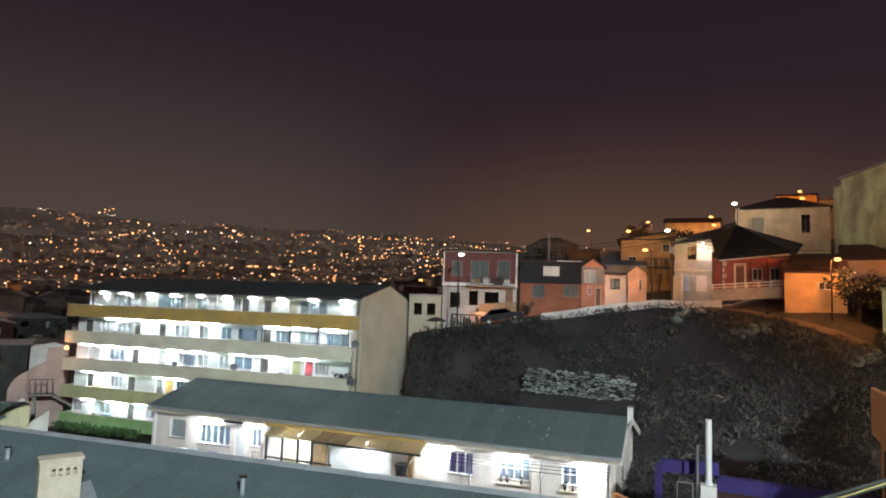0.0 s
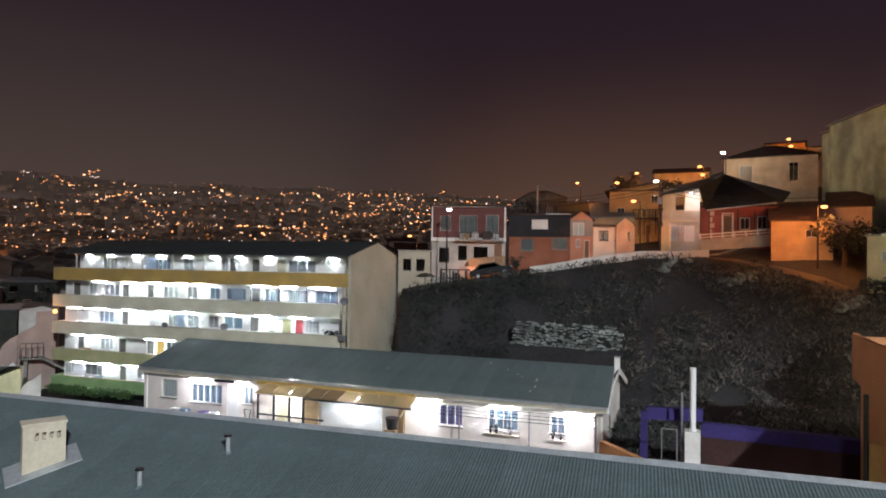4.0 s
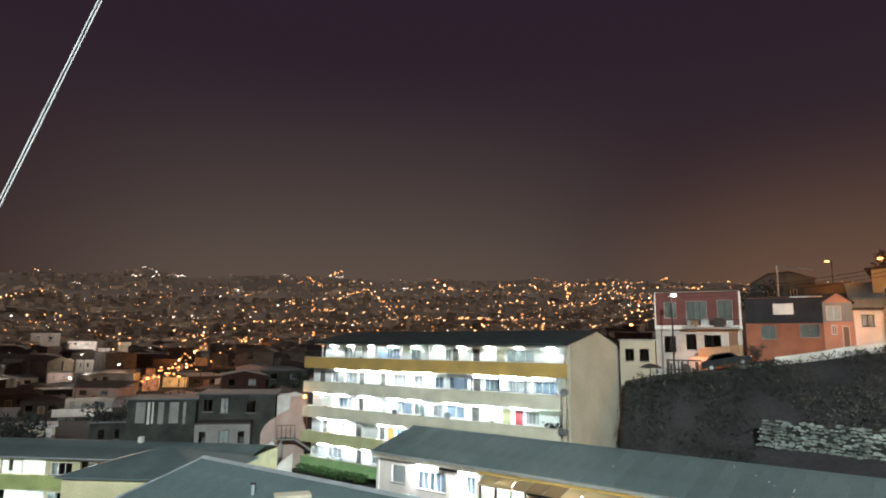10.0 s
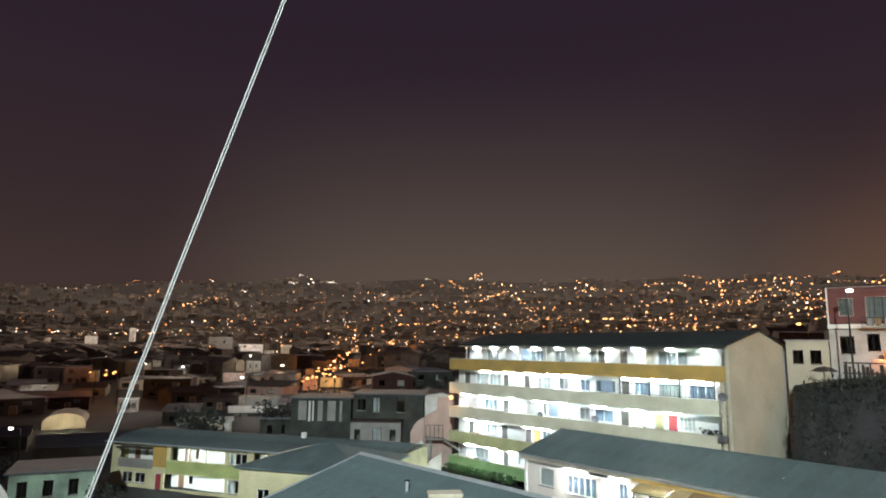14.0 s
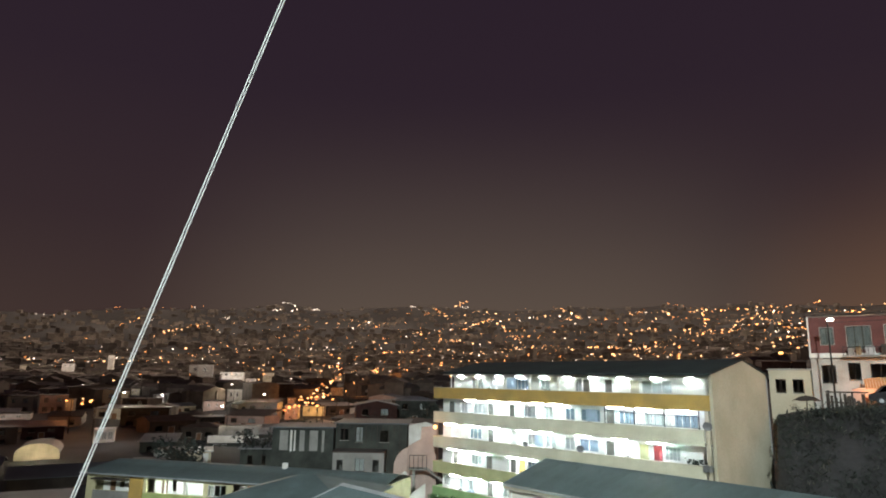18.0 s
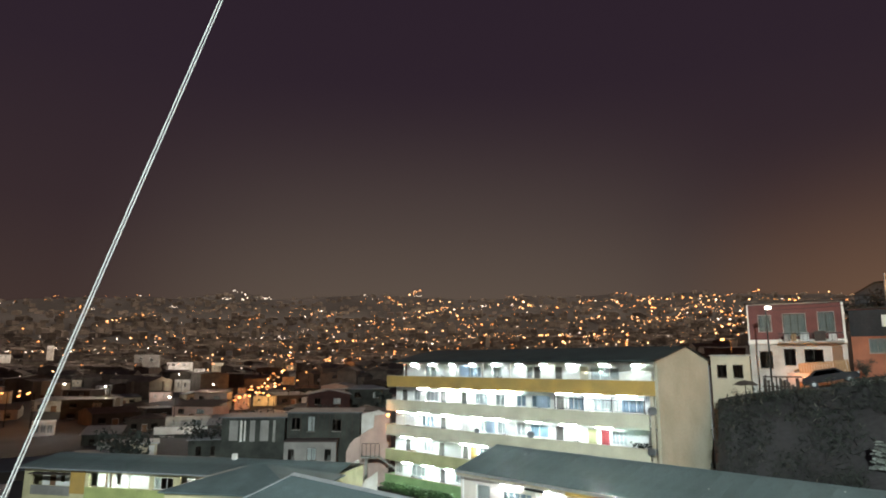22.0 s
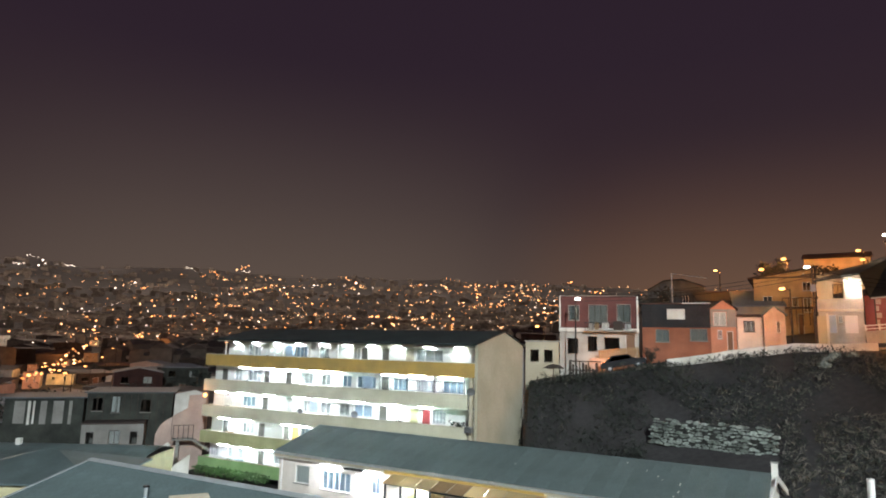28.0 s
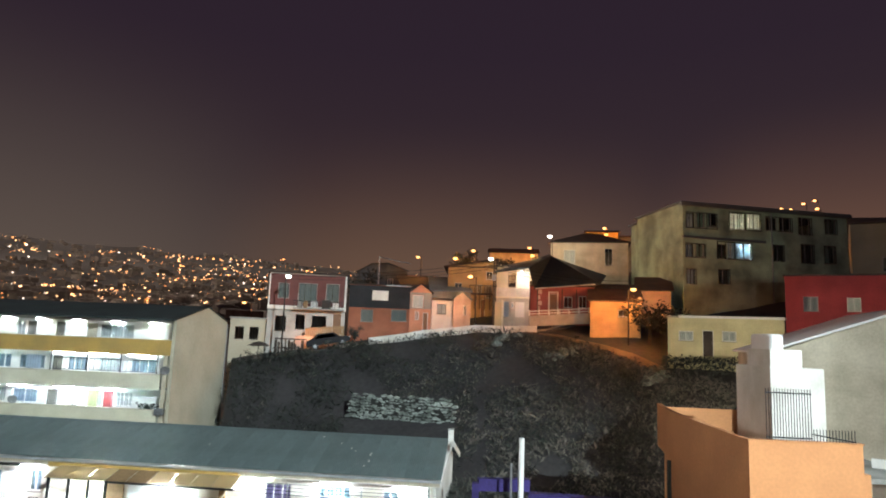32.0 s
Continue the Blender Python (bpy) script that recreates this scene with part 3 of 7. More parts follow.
def tube_lamp(m, length=1.2, mat="tube", group="gallery lamps"):
    """A ceiling batten: housing and lit tube."""
    t = thing("ceiling_lamp", m, "lit white fluorescent batten under the gallery ceiling", "lamp", group)
    part("housing", Geo().box(-length / 2, length / 2, -0.05, 0.05, -0.06, -0.003), "white_paint", t)
    part("tube", Geo().tube((-length / 2 + 0.03, 0, -0.09), (length / 2 - 0.03, 0, -0.09), 0.03, n=6), mat, t)
    part("cap", Geo().box(-length / 2, -length / 2 + 0.03, -0.03, 0.03, -0.12, -0.06).box(length / 2 - 0.03, length / 2, -0.03, 0.03, -0.12, -0.06), "white_paint", t)
    return t


# ---- apartment block with five lit galleries ----
BLOCK = pose(-30.8, 64.0, -12.4, 0, 0, -23.5)
L, DEEP, SET = 31.5, 9.7, 1.3


def gallery_block():
    b = thing("gallery_block", BLOCK, "five-storey cream apartment block with brightly lit white galleries", "apartment block")
    tops = [1.1 + 2.55 * k for k in range(5)]
    paints = ["green", "olive", "parapet_cream", "parapet_cream", "ochre"]
    for k, (zt, paint) in enumerate(zip(tops, paints)):
        x1 = L - 0.25 if k == 4 else L - 0.9
        part("parapet", Geo().box(0.4, x1, 0, 0.14, zt - 1.12, zt), paint, b, {0: "green painted parapet", 1: "pale olive parapet", 4: "ochre yellow parapet"}.get(k, "greenish cream parapet"))
        part("coping", Geo().box(0.36, x1 + 0.03, -0.03, 0.17, zt, zt + 0.05), "plaster_cream", b)
        part("floor_slab", Geo().box(0.4, L - 0.26, 0.14, SET + 0.2, zt - 1.12, zt - 0.95), "concrete", b)
        part("side_parapet", Geo().box(0.26, 0.4, 0, SET, zt - 1.12, zt), paint, b)
        if k < 4:
            part("end_post", Geo().box(L - 0.75, L - 0.45, 0.05, 0.25, zt - 1.12, zt + 1.43), "plaster_cream", b)
            part("end_panel", Geo().box(L - 0.9, L - 0.25, 0.4, 0.5, zt - 1.12, zt), "plaster_cream", b)
    # openings of the back wall, floor by floor from the top: windows (x0, x1, curtain, bars) and doors (x0, x1, paint)
    wins = {
        4: [(4.9, 6.6, "white_curtain", 3), (10.8, 12.7, "blue_curtain", 3), (14.1, 15.3, "white_curtain", 1), (18.2, 18.9, "white_curtain", 1), (24.9, 27.6, "white_curtain", 2)],
        3: [(3.2, 4.2, "white_curtain", 1), (5.1, 6.9, "white_curtain", 2), (11.9, 13.6, "white_curtain", 2), (14.5, 15.7, "white_curtain", 1), (17.0, 18.1, "blue_curtain", 1), (18.7, 20.8, "blue_curtain", 2), (22.6, 24.2, "blue_curtain", 2), (25.0, 26.9, "white_curtain", 2), (27.6, 29.6, "blue_curtain", 2)],
        2: [(4.5, 6.3, "blue_curtain", 2), (12.5, 13.5, "white_curtain", 1), (14.6, 15.9, "white_curtain", 1), (16.9, 18.0, "white_curtain", 1), (18.5, 20.5, "blue_curtain", 1), (26.65, 28.0, "white_curtain", 3)],
        1: [(4.8, 6.3, "white_curtain", 2), (12.4, 13.9, "blue_curtain", 2)],
        0: [(0.5, 1.6, "white_curtain", 2), (3.0, 5.1, "white_curtain", 2), (9.2, 11.0, "white_curtain", 2)],
    }
    doors = {
        4: [(7.6, 8.45, "white_door"), (19.0, 19.8, "grey_door"), (21.3, 22.1, "grey_door"), (23.8, 24.7, "plaster_beige")],
        3: [(1.3, 2.2, "grey_door"), (7.2, 8.0, "grey_door"), (10.1, 10.9, "grey_door"), (21.35, 22.2, "grey_door")],
        2: [(1.9, 2.7, "grey_door"), (7.2, 8.0, "grey_door"), (10.3, 11.1, "white_door"), (21.2, 22.1, "grey_door"), (24.4, 25.3, "olive"), (25.65, 26.5, "red_door")],
        1: [(2.0, 2.8, "grey_door"), (6.9, 7.8, "grey_door"), (10.2, 11.0, "grey_door"), (11.25, 12.2, "ochre")],
        0: [(7.1, 7.9, "grey_door"), (12.0, 12.8, "white_door")],
    }
    for k, zt in enumerate(tops):
        fl, top = zt - 0.95, (zt + 1.60 if k < 4 else 12.75)
        holes = [(x0, fl + 0.95, x1, fl + 2.0) for x0, x1, *_ in wins[k]] + [(x0, fl, x1, fl + 2.05) for x0, x1, _ in doors[k]]
        x0 = 2.1 if k == 4 else 0.4
        part("gallery_wall", Geo().wall(x0, L - 0.25, fl - 0.17, top - 0.18, SET, SET + 0.2, holes), "gallery_white", b, "white gallery wall with windows and doors")
        for a, c, cur, bars in wins[k]:
            window(b, a, fl + 0.95, c, fl + 2.0, SET + 0.06, bars=bars, curtain=cur, sill=False, rungs=2 if (k, a) == (2, 26.65) else 0)
        for a, c, paint in doors[k]:
            door(b, a, fl, c, fl + 2.05, SET + 0.08, paint)
    part("gable_wall", Geo().add([(L - 0.25, 0, -1), (L - 0.25, DEEP, -1), (L - 0.25, DEEP, 12.95), (L - 0.25, DEEP / 2 + 0.5, 14.0), (L - 0.25, 0, 12.95),
                                  (L, 0, -1), (L, DEEP, -1), (L, DEEP, 12.95), (L, DEEP / 2 + 0.5, 14.0), (L, 0, 12.95)],
                                 [(4, 3, 2, 1, 0), (5, 6, 7, 8, 9), (0, 1, 6, 5), (1, 2, 7, 6), (2, 3, 8, 7), (3, 4, 9, 8), (4, 0, 5, 9)]), "plaster_beige", b, "plain beige gable end wall")
    part("back_wall", Geo().box(2.1, L - 0.25, DEEP - 0.2, DEEP, -1, 12.9), "plaster_beige", b)
    part("end_wall", Geo().box(2.1, 2.3, SET + 0.2, DEEP - 0.2, -1, 12.9), "plaster_beige", b)
    part("ceiling_slab", Geo().box(1.9, L - 0.26, -0.1, SET, 12.62, 12.75), "plaster_white", b)
    roof = Geo().sheet((1.7, L + 0.12, [(-0.35, 12.90), (DEEP / 2 + 0.5, 14.10), (DEEP + 0.35, 12.9)]))
    part("roof", roof, "roof_black", b, "dark low-pitched metal roof")
    part("gutter", Geo().box(1.7, L + 0.1, -0.47, -0.36, 12.76, 12.88), "roof_black", b)
    part("downpipe", Geo().tube((L + 0.08, DEEP - 0.1, 12.7), (L + 0.08, DEEP - 0.1, 0), 0.05), "grey_metal", b)
    # railing with posts along part of the fourth gallery
    for z in (8.88, 9.72):
        part("rail", Geo().box(22.1, 30.4, 0.045, 0.085, z, z + 0.04), "black_metal", b, "black metal rail")
    bar = part("rail_bar", Geo().box(-0.012, 0.012, 0.05, 0.075, 8.92, 9.72), "black_metal", b)
    bar.matrix_basis = pose(22.3, 0, 0)
    for i in range(1, 26):
        again(bar, pose(22.3 + i * 0.316, 0, 0), b)
    for x in (22.1, 24.9, 27.5, 30.3):
        part("railing_post", Geo().box(x - 0.035, x + 0.035, 0.04, 0.1, 8.8, 10.18), "black_metal", b)
    for x in (3.0, 6.9, 10.6, 14.0, 17.3):
        part("gallery_post", Geo().box(x - 0.05, x + 0.05, 0.02, 0.12, 11.35, 12.62), "plaster_white", b)
    return b


gallery_block()
LAMPS = {4: [3.5, 6.1, 9.1, 11.8, 14.8, 17.6, 20.3, 23.2, 26.3, 29.3], 3: [5.6, 8.9, 11.7, 14.6, 16.6, 22.9, 25.6, 28.6], 2: [2.6, 5.6, 9.0, 12.9, 15.4, 19.6, 23.2, 26.6],
         1: [3.2, 6.0, 11.6, 13.4], 0: [3.4, 6.4, 9.6, 13.0]}
for k, xs in LAMPS.items():
    for x in xs:
        tube_lamp(BLOCK @ pose(x, 0.98 if k == 4 else 0.34, (1.1 + 2.55 * k + 1.43 if k < 4 else 12.62)), 0.75 if k == 4 else 1.6)

# ---- long low house in front of the block ----
LONG = pose(-15.29, 44.41, -12.6, 0, 0, -25.5)
LB = 29.87


def roof_sheets(parent, x0, x1, eave, ridge, pitch=0.076, wide=0.84, amp=0.011, steps=4, mat="zinc", thick=0.004):
    """Corrugated sheets side by side from an eave (y, z) up to a ridge (y, z), each a piece of its own on one mesh."""
    n = max(1, round((x1 - x0) / wide))
    w = (x1 - x0) / n
    k = max(2, round(w / pitch * steps))
    g = Geo()
    (ya, za), (yb, zb) = eave, ridge
    up = Vector((0, -(zb - za), yb - ya)).normalized() if yb > ya else Vector((0, (zb - za), ya - yb)).normalized()
    for i in range(k + 1):
        lift = up * (amp * math.sin(i / steps * math.tau))
        x = (w + 0.02) * i / k
        g.v += [(x, ya + lift.y, za + lift.z), (x, yb + lift.y, zb + lift.z)]
    g.f = [(2 * i, 2 * i + 2, 2 * i + 3, 2 * i + 1) for i in range(k)]
    first = part("roof_sheet", g, mat, parent)
    first.matrix_basis = pose(x0, 0, 0)
    for j in range(1, n):
        again(first, pose(x0 + j * w, 0, 0.003 * (j % 2)), parent)


def long_house():
    h = thing("long_house", LONG, "long low cream house with lit porch and grey roof", "house")
    wins = [(1.48, 3.42, 2.74, 4.58, 0, "white_curtain"), (3.85, 3.3, 6.3, 4.5, 4, "blue_curtain"), (7.95, 3.5, 8.65, 4.62, 1, "blue_curtain"), (21.05, 3.48, 22.45, 4.65, 2, "purple_curtain"), (23.9, 3.55, 25.6, 4.68, 3, "blue_curtain"), (27.3, 3.65, 28.1, 4.6, 1, "blue_curtain"),
            (14.9, 3.2, 17.5, 4.4, 3, "white_curtain")]
    doors = [(12.3, 2.6, 13.2, 4.45, "brown_door"), (6.7, 2.6, 7.6, 4.6, "white_door"), (10.3, 2.6, 11.3, 4.5, "yellow_paint")]
    part("front_wall", Geo().wall(0, LB, -1.5, 5.3, 0, 0.2, [w[:4] for w in wins] + [d[:4] for d in doors]), "plaster_warm", h, "warm white front wall")
    for x0, z0, x1, z1, bars, cur in wins:
        window(h, x0, z0, x1, z1, 0.08, bars=bars, curtain=cur, rungs=1 if x0 > 23 else 0)
    for x0, z0, x1, z1, paint in doors:
        door(h, x0, z0, x1, z1, 0.08, paint)
    YR, ZRIDGE, YB, ZE, X0, X1 = 4.0, 6.74, 8.0, 5.40, -0.12, LB + 0.42
    for x, skew in ((0, 0.0), (LB - 0.2, 0.5)):  # the far end wall is skewed to fit the camera's view
        g = Geo().add([(x + s + skew * yy / 7.4, yy, z) for s in (0, 0.2) for yy, z in ((0.2, -1.5), (7.4, -1.5), (7.4, 5.4), (YR, ZRIDGE - 0.12), (0.2, 5.4))],
                      [(4, 3, 2, 1, 0), (5, 6, 7, 8, 9), (0, 1, 6, 5), (1, 2, 7, 6), (2, 3, 8, 7), (3, 4, 9, 8), (4, 0, 5, 9)])
        part("gable_wall", g, "plaster_white" if skew else "plaster_cream", h)
    part("back_wall", Geo().box(0.2, LB + 0.4, 7.2, 7.4, -1.5, 5.3), "plaster_cream", h)
    roof_sheets(h, X0, X1, (-0.5, ZE), (YR, ZRIDGE), pitch=0.1, wide=0.95, amp=0.007, steps=3)
    roof_sheets(h, X0, X1, (YB, ZE), (YR, ZRIDGE), pitch=0.1, wide=0.95, amp=0.007, steps=3)
    # pale smears on the sheets
    for x, f, ln in ((24.3, 0.72, 0.10), (25.0, 0.60, 0.16), (25.3, 0.54, 0.1), (26.2, 0.46, 0.34), (26.25, 0.30, 0.26), (26.1, 0.2, 0.12), (23.1, 0.86, 0.12), (17.0, 0.5, 0.1)):
        y0, y1 = -0.5 + (YR + 0.5) * f, -0.5 + (YR + 0.5) * (f + ln / 4.7)
        z0, z1 = ZE + (ZRIDGE - ZE) * f, ZE + (ZRIDGE - ZE) * (f + ln / 4.7)
        part("sealing_smear", Geo().add([(x, y0, z0 + 0.016), (x + 0.05, y0 + 0.02, z0 + 0.016), (x + 0.07, y1, z1 + 0.016), (x + 0.01, y1, z1 + 0.016), (x, y0, z0), (x + 0.05, y0 + 0.02, z0), (x + 0.07, y1, z1), (x + 0.01, y1, z1)],
                                        [(0, 1, 2, 3), (0, 4, 5, 1), (1, 5, 6, 2), (2, 6, 7, 3), (3, 7, 4, 0)]), "plaster_white", h, "pale smear on the roof")
    part("ridge_cap", Geo().prism([(-0.16, 0.0), (0.16, 0.0), (0, 0.06)], 0, X1 - X0), "zinc", h).matrix_basis = pose(X1, YR, ZRIDGE - 0.03, 0, 0, 90)
    part("gutter", Geo().box(X0, X1, -0.62, -0.5, ZE - 0.14, ZE - 0.03), "zinc_pale", h)
    part("fascia", Geo().box(X0 + 0.05, X1 - 0.05, -0.49, -0.44, ZE - 0.34, ZE - 0.03), "plaster_cream", h)
    part("eave_soffit", Geo().box(X0 + 0.1, X1 - 0.1, -0.44, -0.004, 5.0, 5.04), "plaster_white", h)
    for x, skew in ((X0, 0.0), (X1 - 0.02, 0.42)):
        barge = Geo()
        for y0, z0, y1, z1 in ((-0.55, ZE - 0.04, YR, ZRIDGE), (YR, ZRIDGE, YB, ZE - 0.04)):
            barge.add([(x + s + skew * max(0, y) / 7.4, y, z + t) for s in (0, 0.07) for y, z, t in ((y0, z0, -0.3), (y1, z1, -0.3), (y1, z1, 0), (y0, z0, 0))],
                      [(0, 1, 2, 3), (7, 6, 5, 4), (0, 4, 5, 1), (1, 5, 6, 2), (2, 6, 7, 3), (3, 7, 4, 0)])
        part("barge_board", barge, "plaster_white", h)
    ch = part("chimney", Geo().box(LB + 0.42, LB + 0.72, YR - 0.2, YR + 0.1, ZRIDGE - 0.4, ZRIDGE + 0.55), "plaster_white", h)
    part("cap", Geo().box(LB + 0.39, LB + 0.75, YR - 0.23, YR + 0.13, ZRIDGE + 0.55, ZRIDGE + 0.6), "concrete", ch)
    part("corner_post", Geo().box(LB + 0.005, LB + 0.16, -0.12, 0.05, -1.5, 5.3), "plaster_white", h, "pale corner pilaster")
    part("bracket", Geo().line([(LB + 0.35, 1.2, 3.4), (LB + 0.6, 1.1, 3.65), (LB + 0.5, 1.0, 3.9)], 0.05), "grey_metal", h)
    part("downpipe", Geo().tube((0.3, -0.08, 4.95), (0.3, -0.08, 0), 0.05), "white_paint", h)
    part("downpipe", Geo().tube((LB - 0.2, -0.08, 4.95), (LB - 0.2, -0.08, 0), 0.05), "grey_metal", h)
    return h


long_house()
for x, z, ln in ((4.6, 4.95, 1.2), (8.0, 4.95, 0.8), (11.6, 4.95, 1.2), (16.2, 4.95, 1.3), (20.4, 4.95, 1.2), (24.6, 4.95, 1.1), (28.6, 4.95, 1.0)):
    tube_lamp(LONG @ pose(x, -0.3 if not 10 < x < 18 else -1.0, z if not 10 < x < 18 else 4.86), ln, "tube_porch", group="porch lamps")

# ---- near roof with its chimney ----
NEAR = pose(-15.0, 22.9, -14.0, 0, 0, -23.6)
LC, ZR = 28.4, 9.69


def near_house():
    h = thing("near_house", NEAR, "house below the viewpoint with a grey corrugated metal roof", "house")
    roof_sheets(h, 0, LC, (-4.8, ZR - 4.8 * 0.293), (0, ZR), steps=6, amp=0.008, mat="zinc_near")
    roof_sheets(h, 0, LC, (4.8, ZR - 4.8 * 0.293), (0, ZR), steps=2, mat="zinc_near")
    part("ridge_cap", Geo().prism([(-0.2, -0.045), (-0.02, 0.03), (0.02, 0.03), (0.2, -0.045), (0, 0.0)], 0, LC + 0.1), "zinc_pale", h, "pale metal ridge cap").matrix_basis = pose(LC + 0.05, 0, ZR + 0.01, 0, 0, 90)
    for x in (-0.03, LC - 0.07):
        e = Geo()
        for y0, y1 in ((-4.85, 0), (0, 4.85)):
            z0, z1 = ZR - abs(y0) * 0.293, ZR - abs(y1) * 0.293
            e.add([(x + s, y, z + t) for s in (0, 0.12) for y, z, t in ((y0, z0, -0.12), (y1, z1, -0.12), (y1, z1, 0.03), (y0, z0, 0.03))],
                  [(0, 1, 2, 3), (7, 6, 5, 4), (0, 4, 5, 1), (1, 5, 6, 2), (2, 6, 7, 3), (3, 7, 4, 0)])
        part("verge_flashing", e, "zinc_pale", h)
    for y in (-4.5, 4.3):
        part("wall", Geo().box(0.1, LC - 0.1, y, y + 0.2, -2, ZR - 1.40), "plaster_cream", h)
    for x in (0.1, LC - 0.3):
        part("gable_wall", Geo().add([(x + s, y, z) for s in (0, 0.2) for y, z in ((-4.3, -2), (4.3, -2), (4.3, ZR - 1.4), (0, ZR - 0.06), (-4.3, ZR - 1.4))],
                                     [(4, 3, 2, 1, 0), (5, 6, 7, 8, 9), (0, 1, 6, 5), (1, 2, 7, 6), (2, 3, 8, 7), (3, 4, 9, 8), (4, 0, 5, 9)]), "plaster_cream", h)
    return h


near_house()


def roof_chimney():
    m, w = site(-27.28, -24.45, 18.5, -32, -5.75)
    c = thing("roof_chimney", m, "cream plastered chimney block with four vent slots", "chimney")
    holes = [(w * (0.28 + 0.17 * i), 1.30, w * (0.28 + 0.17 * i) + 0.075, 1.48) for i in range(4)]
    part("front", Geo().wall(0, w, 0, 1.66, 0, 0.12, holes), "plaster_cream", c)
    part("core", Geo().box(0.0, w, 0.2, 0.48, 0, 1.66), "plaster_cream", c)
    part("side", Geo().box(0.0, 0.1, 0.12, 0.2, 0, 1.66), "plaster_cream", c)
    part("side", Geo().box(w - 0.1, w, 0.12, 0.2, 0, 1.66), "plaster_cream", c)
    part("cap", Geo().box(-0.03, w + 0.03, -0.03, 0.51, 1.66, 1.73), "plaster_cream", c)
    part("flashing", Geo().add([(-0.2, -0.12, 0.14), (w + 0.35, -0.12, 0.62), (w + 0.35, 0.62, 0.75), (-0.2, 0.62, 0.28)], [(0, 1, 2, 3)]), "zinc_pale", c)
    return c


CHIMNEY = roof_chimney()

# ---- orange house with terrace, stair tower and fence ----
ORANGE = pose(16.57, 15.95, -2.9, 0, 0, -23)


def orange_house():
    h = thing("orange_house", ORANGE, "orange plastered house with a roof terrace", "house")
    part("front_wall", Geo().box(0, 3.55, 0, 0.2, -10, 0), "orange", h)
    side = [(0.2, -10), (8.8, -10), (8.8, -1.95), (9.85, -1.75), (9.85, 0.16), (9.0, 0.06), (7.6, 0.0), (0.2, 0.0)]
    part("side_wall", Geo().add([(x, y, z) for x in (0, 0.2) for y, z in side], [tuple(range(7, -1, -1)), tuple(range(8, 16))] + [(i, (i + 1) % 8, 8 + (i + 1) % 8, 8 + i) for i in range(8)]), "orange", h, "orange side wall that steps out at its far end")
    part("far_parapet", Geo().box(0.2, 6, 9.65, 9.85, -1.75, 0.02), "orange", h)
    part("right_wall", Geo().box(3.55, 3.75, 0, 9.6, -10, -0.9), "orange", h)
    part("terrace", Geo().box(0.2, 6, 0.2, 9.65, -1.2, -1.05), "concrete", h)
    part("coping", Geo().box(-0.03, 3.58, -0.03, 0.23, 0.0, 0.04), "orange", h)
    return h


orange_house()
TOWER, TW = site(47.78, 51.45, 26, 23, -3.9)


def stair_tower():
    t = thing("stair_tower", TOWER, "white plastered stair tower on the roof terrace", "tower")
    part("body", Geo().box(0, TW, 0, 2.9, 0, 3.27), "plaster_white", t)
    part("upper_block", Geo().box(0.15, TW * 0.68, 0.3, 2.2, 3.27, 3.9), "plaster_white", t)
    rim = [(0.15 + 0.3 + 0.3 * math.copysign(abs(math.cos(k * math.tau / 20)) ** 0.45, math.cos(k * math.tau / 20)), 1.2 + 0.85 * math.copysign(abs(math.sin(k * math.tau / 20)) ** 0.45, math.sin(k * math.tau / 20))) for k in range(20)]
    tank = Geo()
    for z, f in ((3.905, 1.0), (4.36, 1.0), (4.43, 0.95), (4.46, 0.85)):
        tank.v += [(0.45 + (x - 0.45) * f, 1.2 + (y - 1.2) * f, z) for x, y in rim]
    tank.f = [(r * 20 + k, r * 20 + (k + 1) % 20, (r + 1) * 20 + (k + 1) % 20, (r + 1) * 20 + k) for r in range(3) for k in range(20)] + [tuple(range(60, 80))]
    part("water_tank", tank, "white_paint", t, "white rounded water tank")
    return t


stair_tower()


def terrace_fence():
    f = thing("terrace_fence", ORANGE, "black metal bar fence standing on the terrace parapet", "fence")
    for z in (0.1, 1.5):
        part("rail", Geo().box(0.6, 2.05, 0.08, 0.12, z, z + 0.04), "black_metal", f)
    bar = part("bar", Geo().box(-0.01, 0.01, 0.09, 0.11, 0.04, 1.66), "black_metal", f)
    bar.matrix_basis = pose(0.62, 0, 0)
    for i in range(1, 17):
        again(bar, pose(0.62 + i * 0.088, 0, 0), f)
    part("rail", Geo().prism([(2.05, 0.24), (3.4, 0.04), (3.4, 0.08), (2.05, 0.28)], 0.08, 0.12), "black_metal", f)
    low = part("bar", Geo().box(-0.01, 0.01, 0.09, 0.11, 0.04, 0.42), "black_metal", f)
    low.matrix_basis = pose(2.1, 0, 0)
    for i in range(1, 14):
        again(low, pose(2.1 + i * 0.098, 0, 0), f)
    return f


terrace_fence()
GP, GPW = site(49.3, 60, 32.7, 38, 0)
single("wall_pipe", Geo().tube((0, 0, rise(-0.65, 33)), (GPW, 0, rise(-0.55, 33)), 0.03), "black_metal", GP, "thin dark pipe along the beige gable wall", "pipe")

# ---- houses of the hillside ----


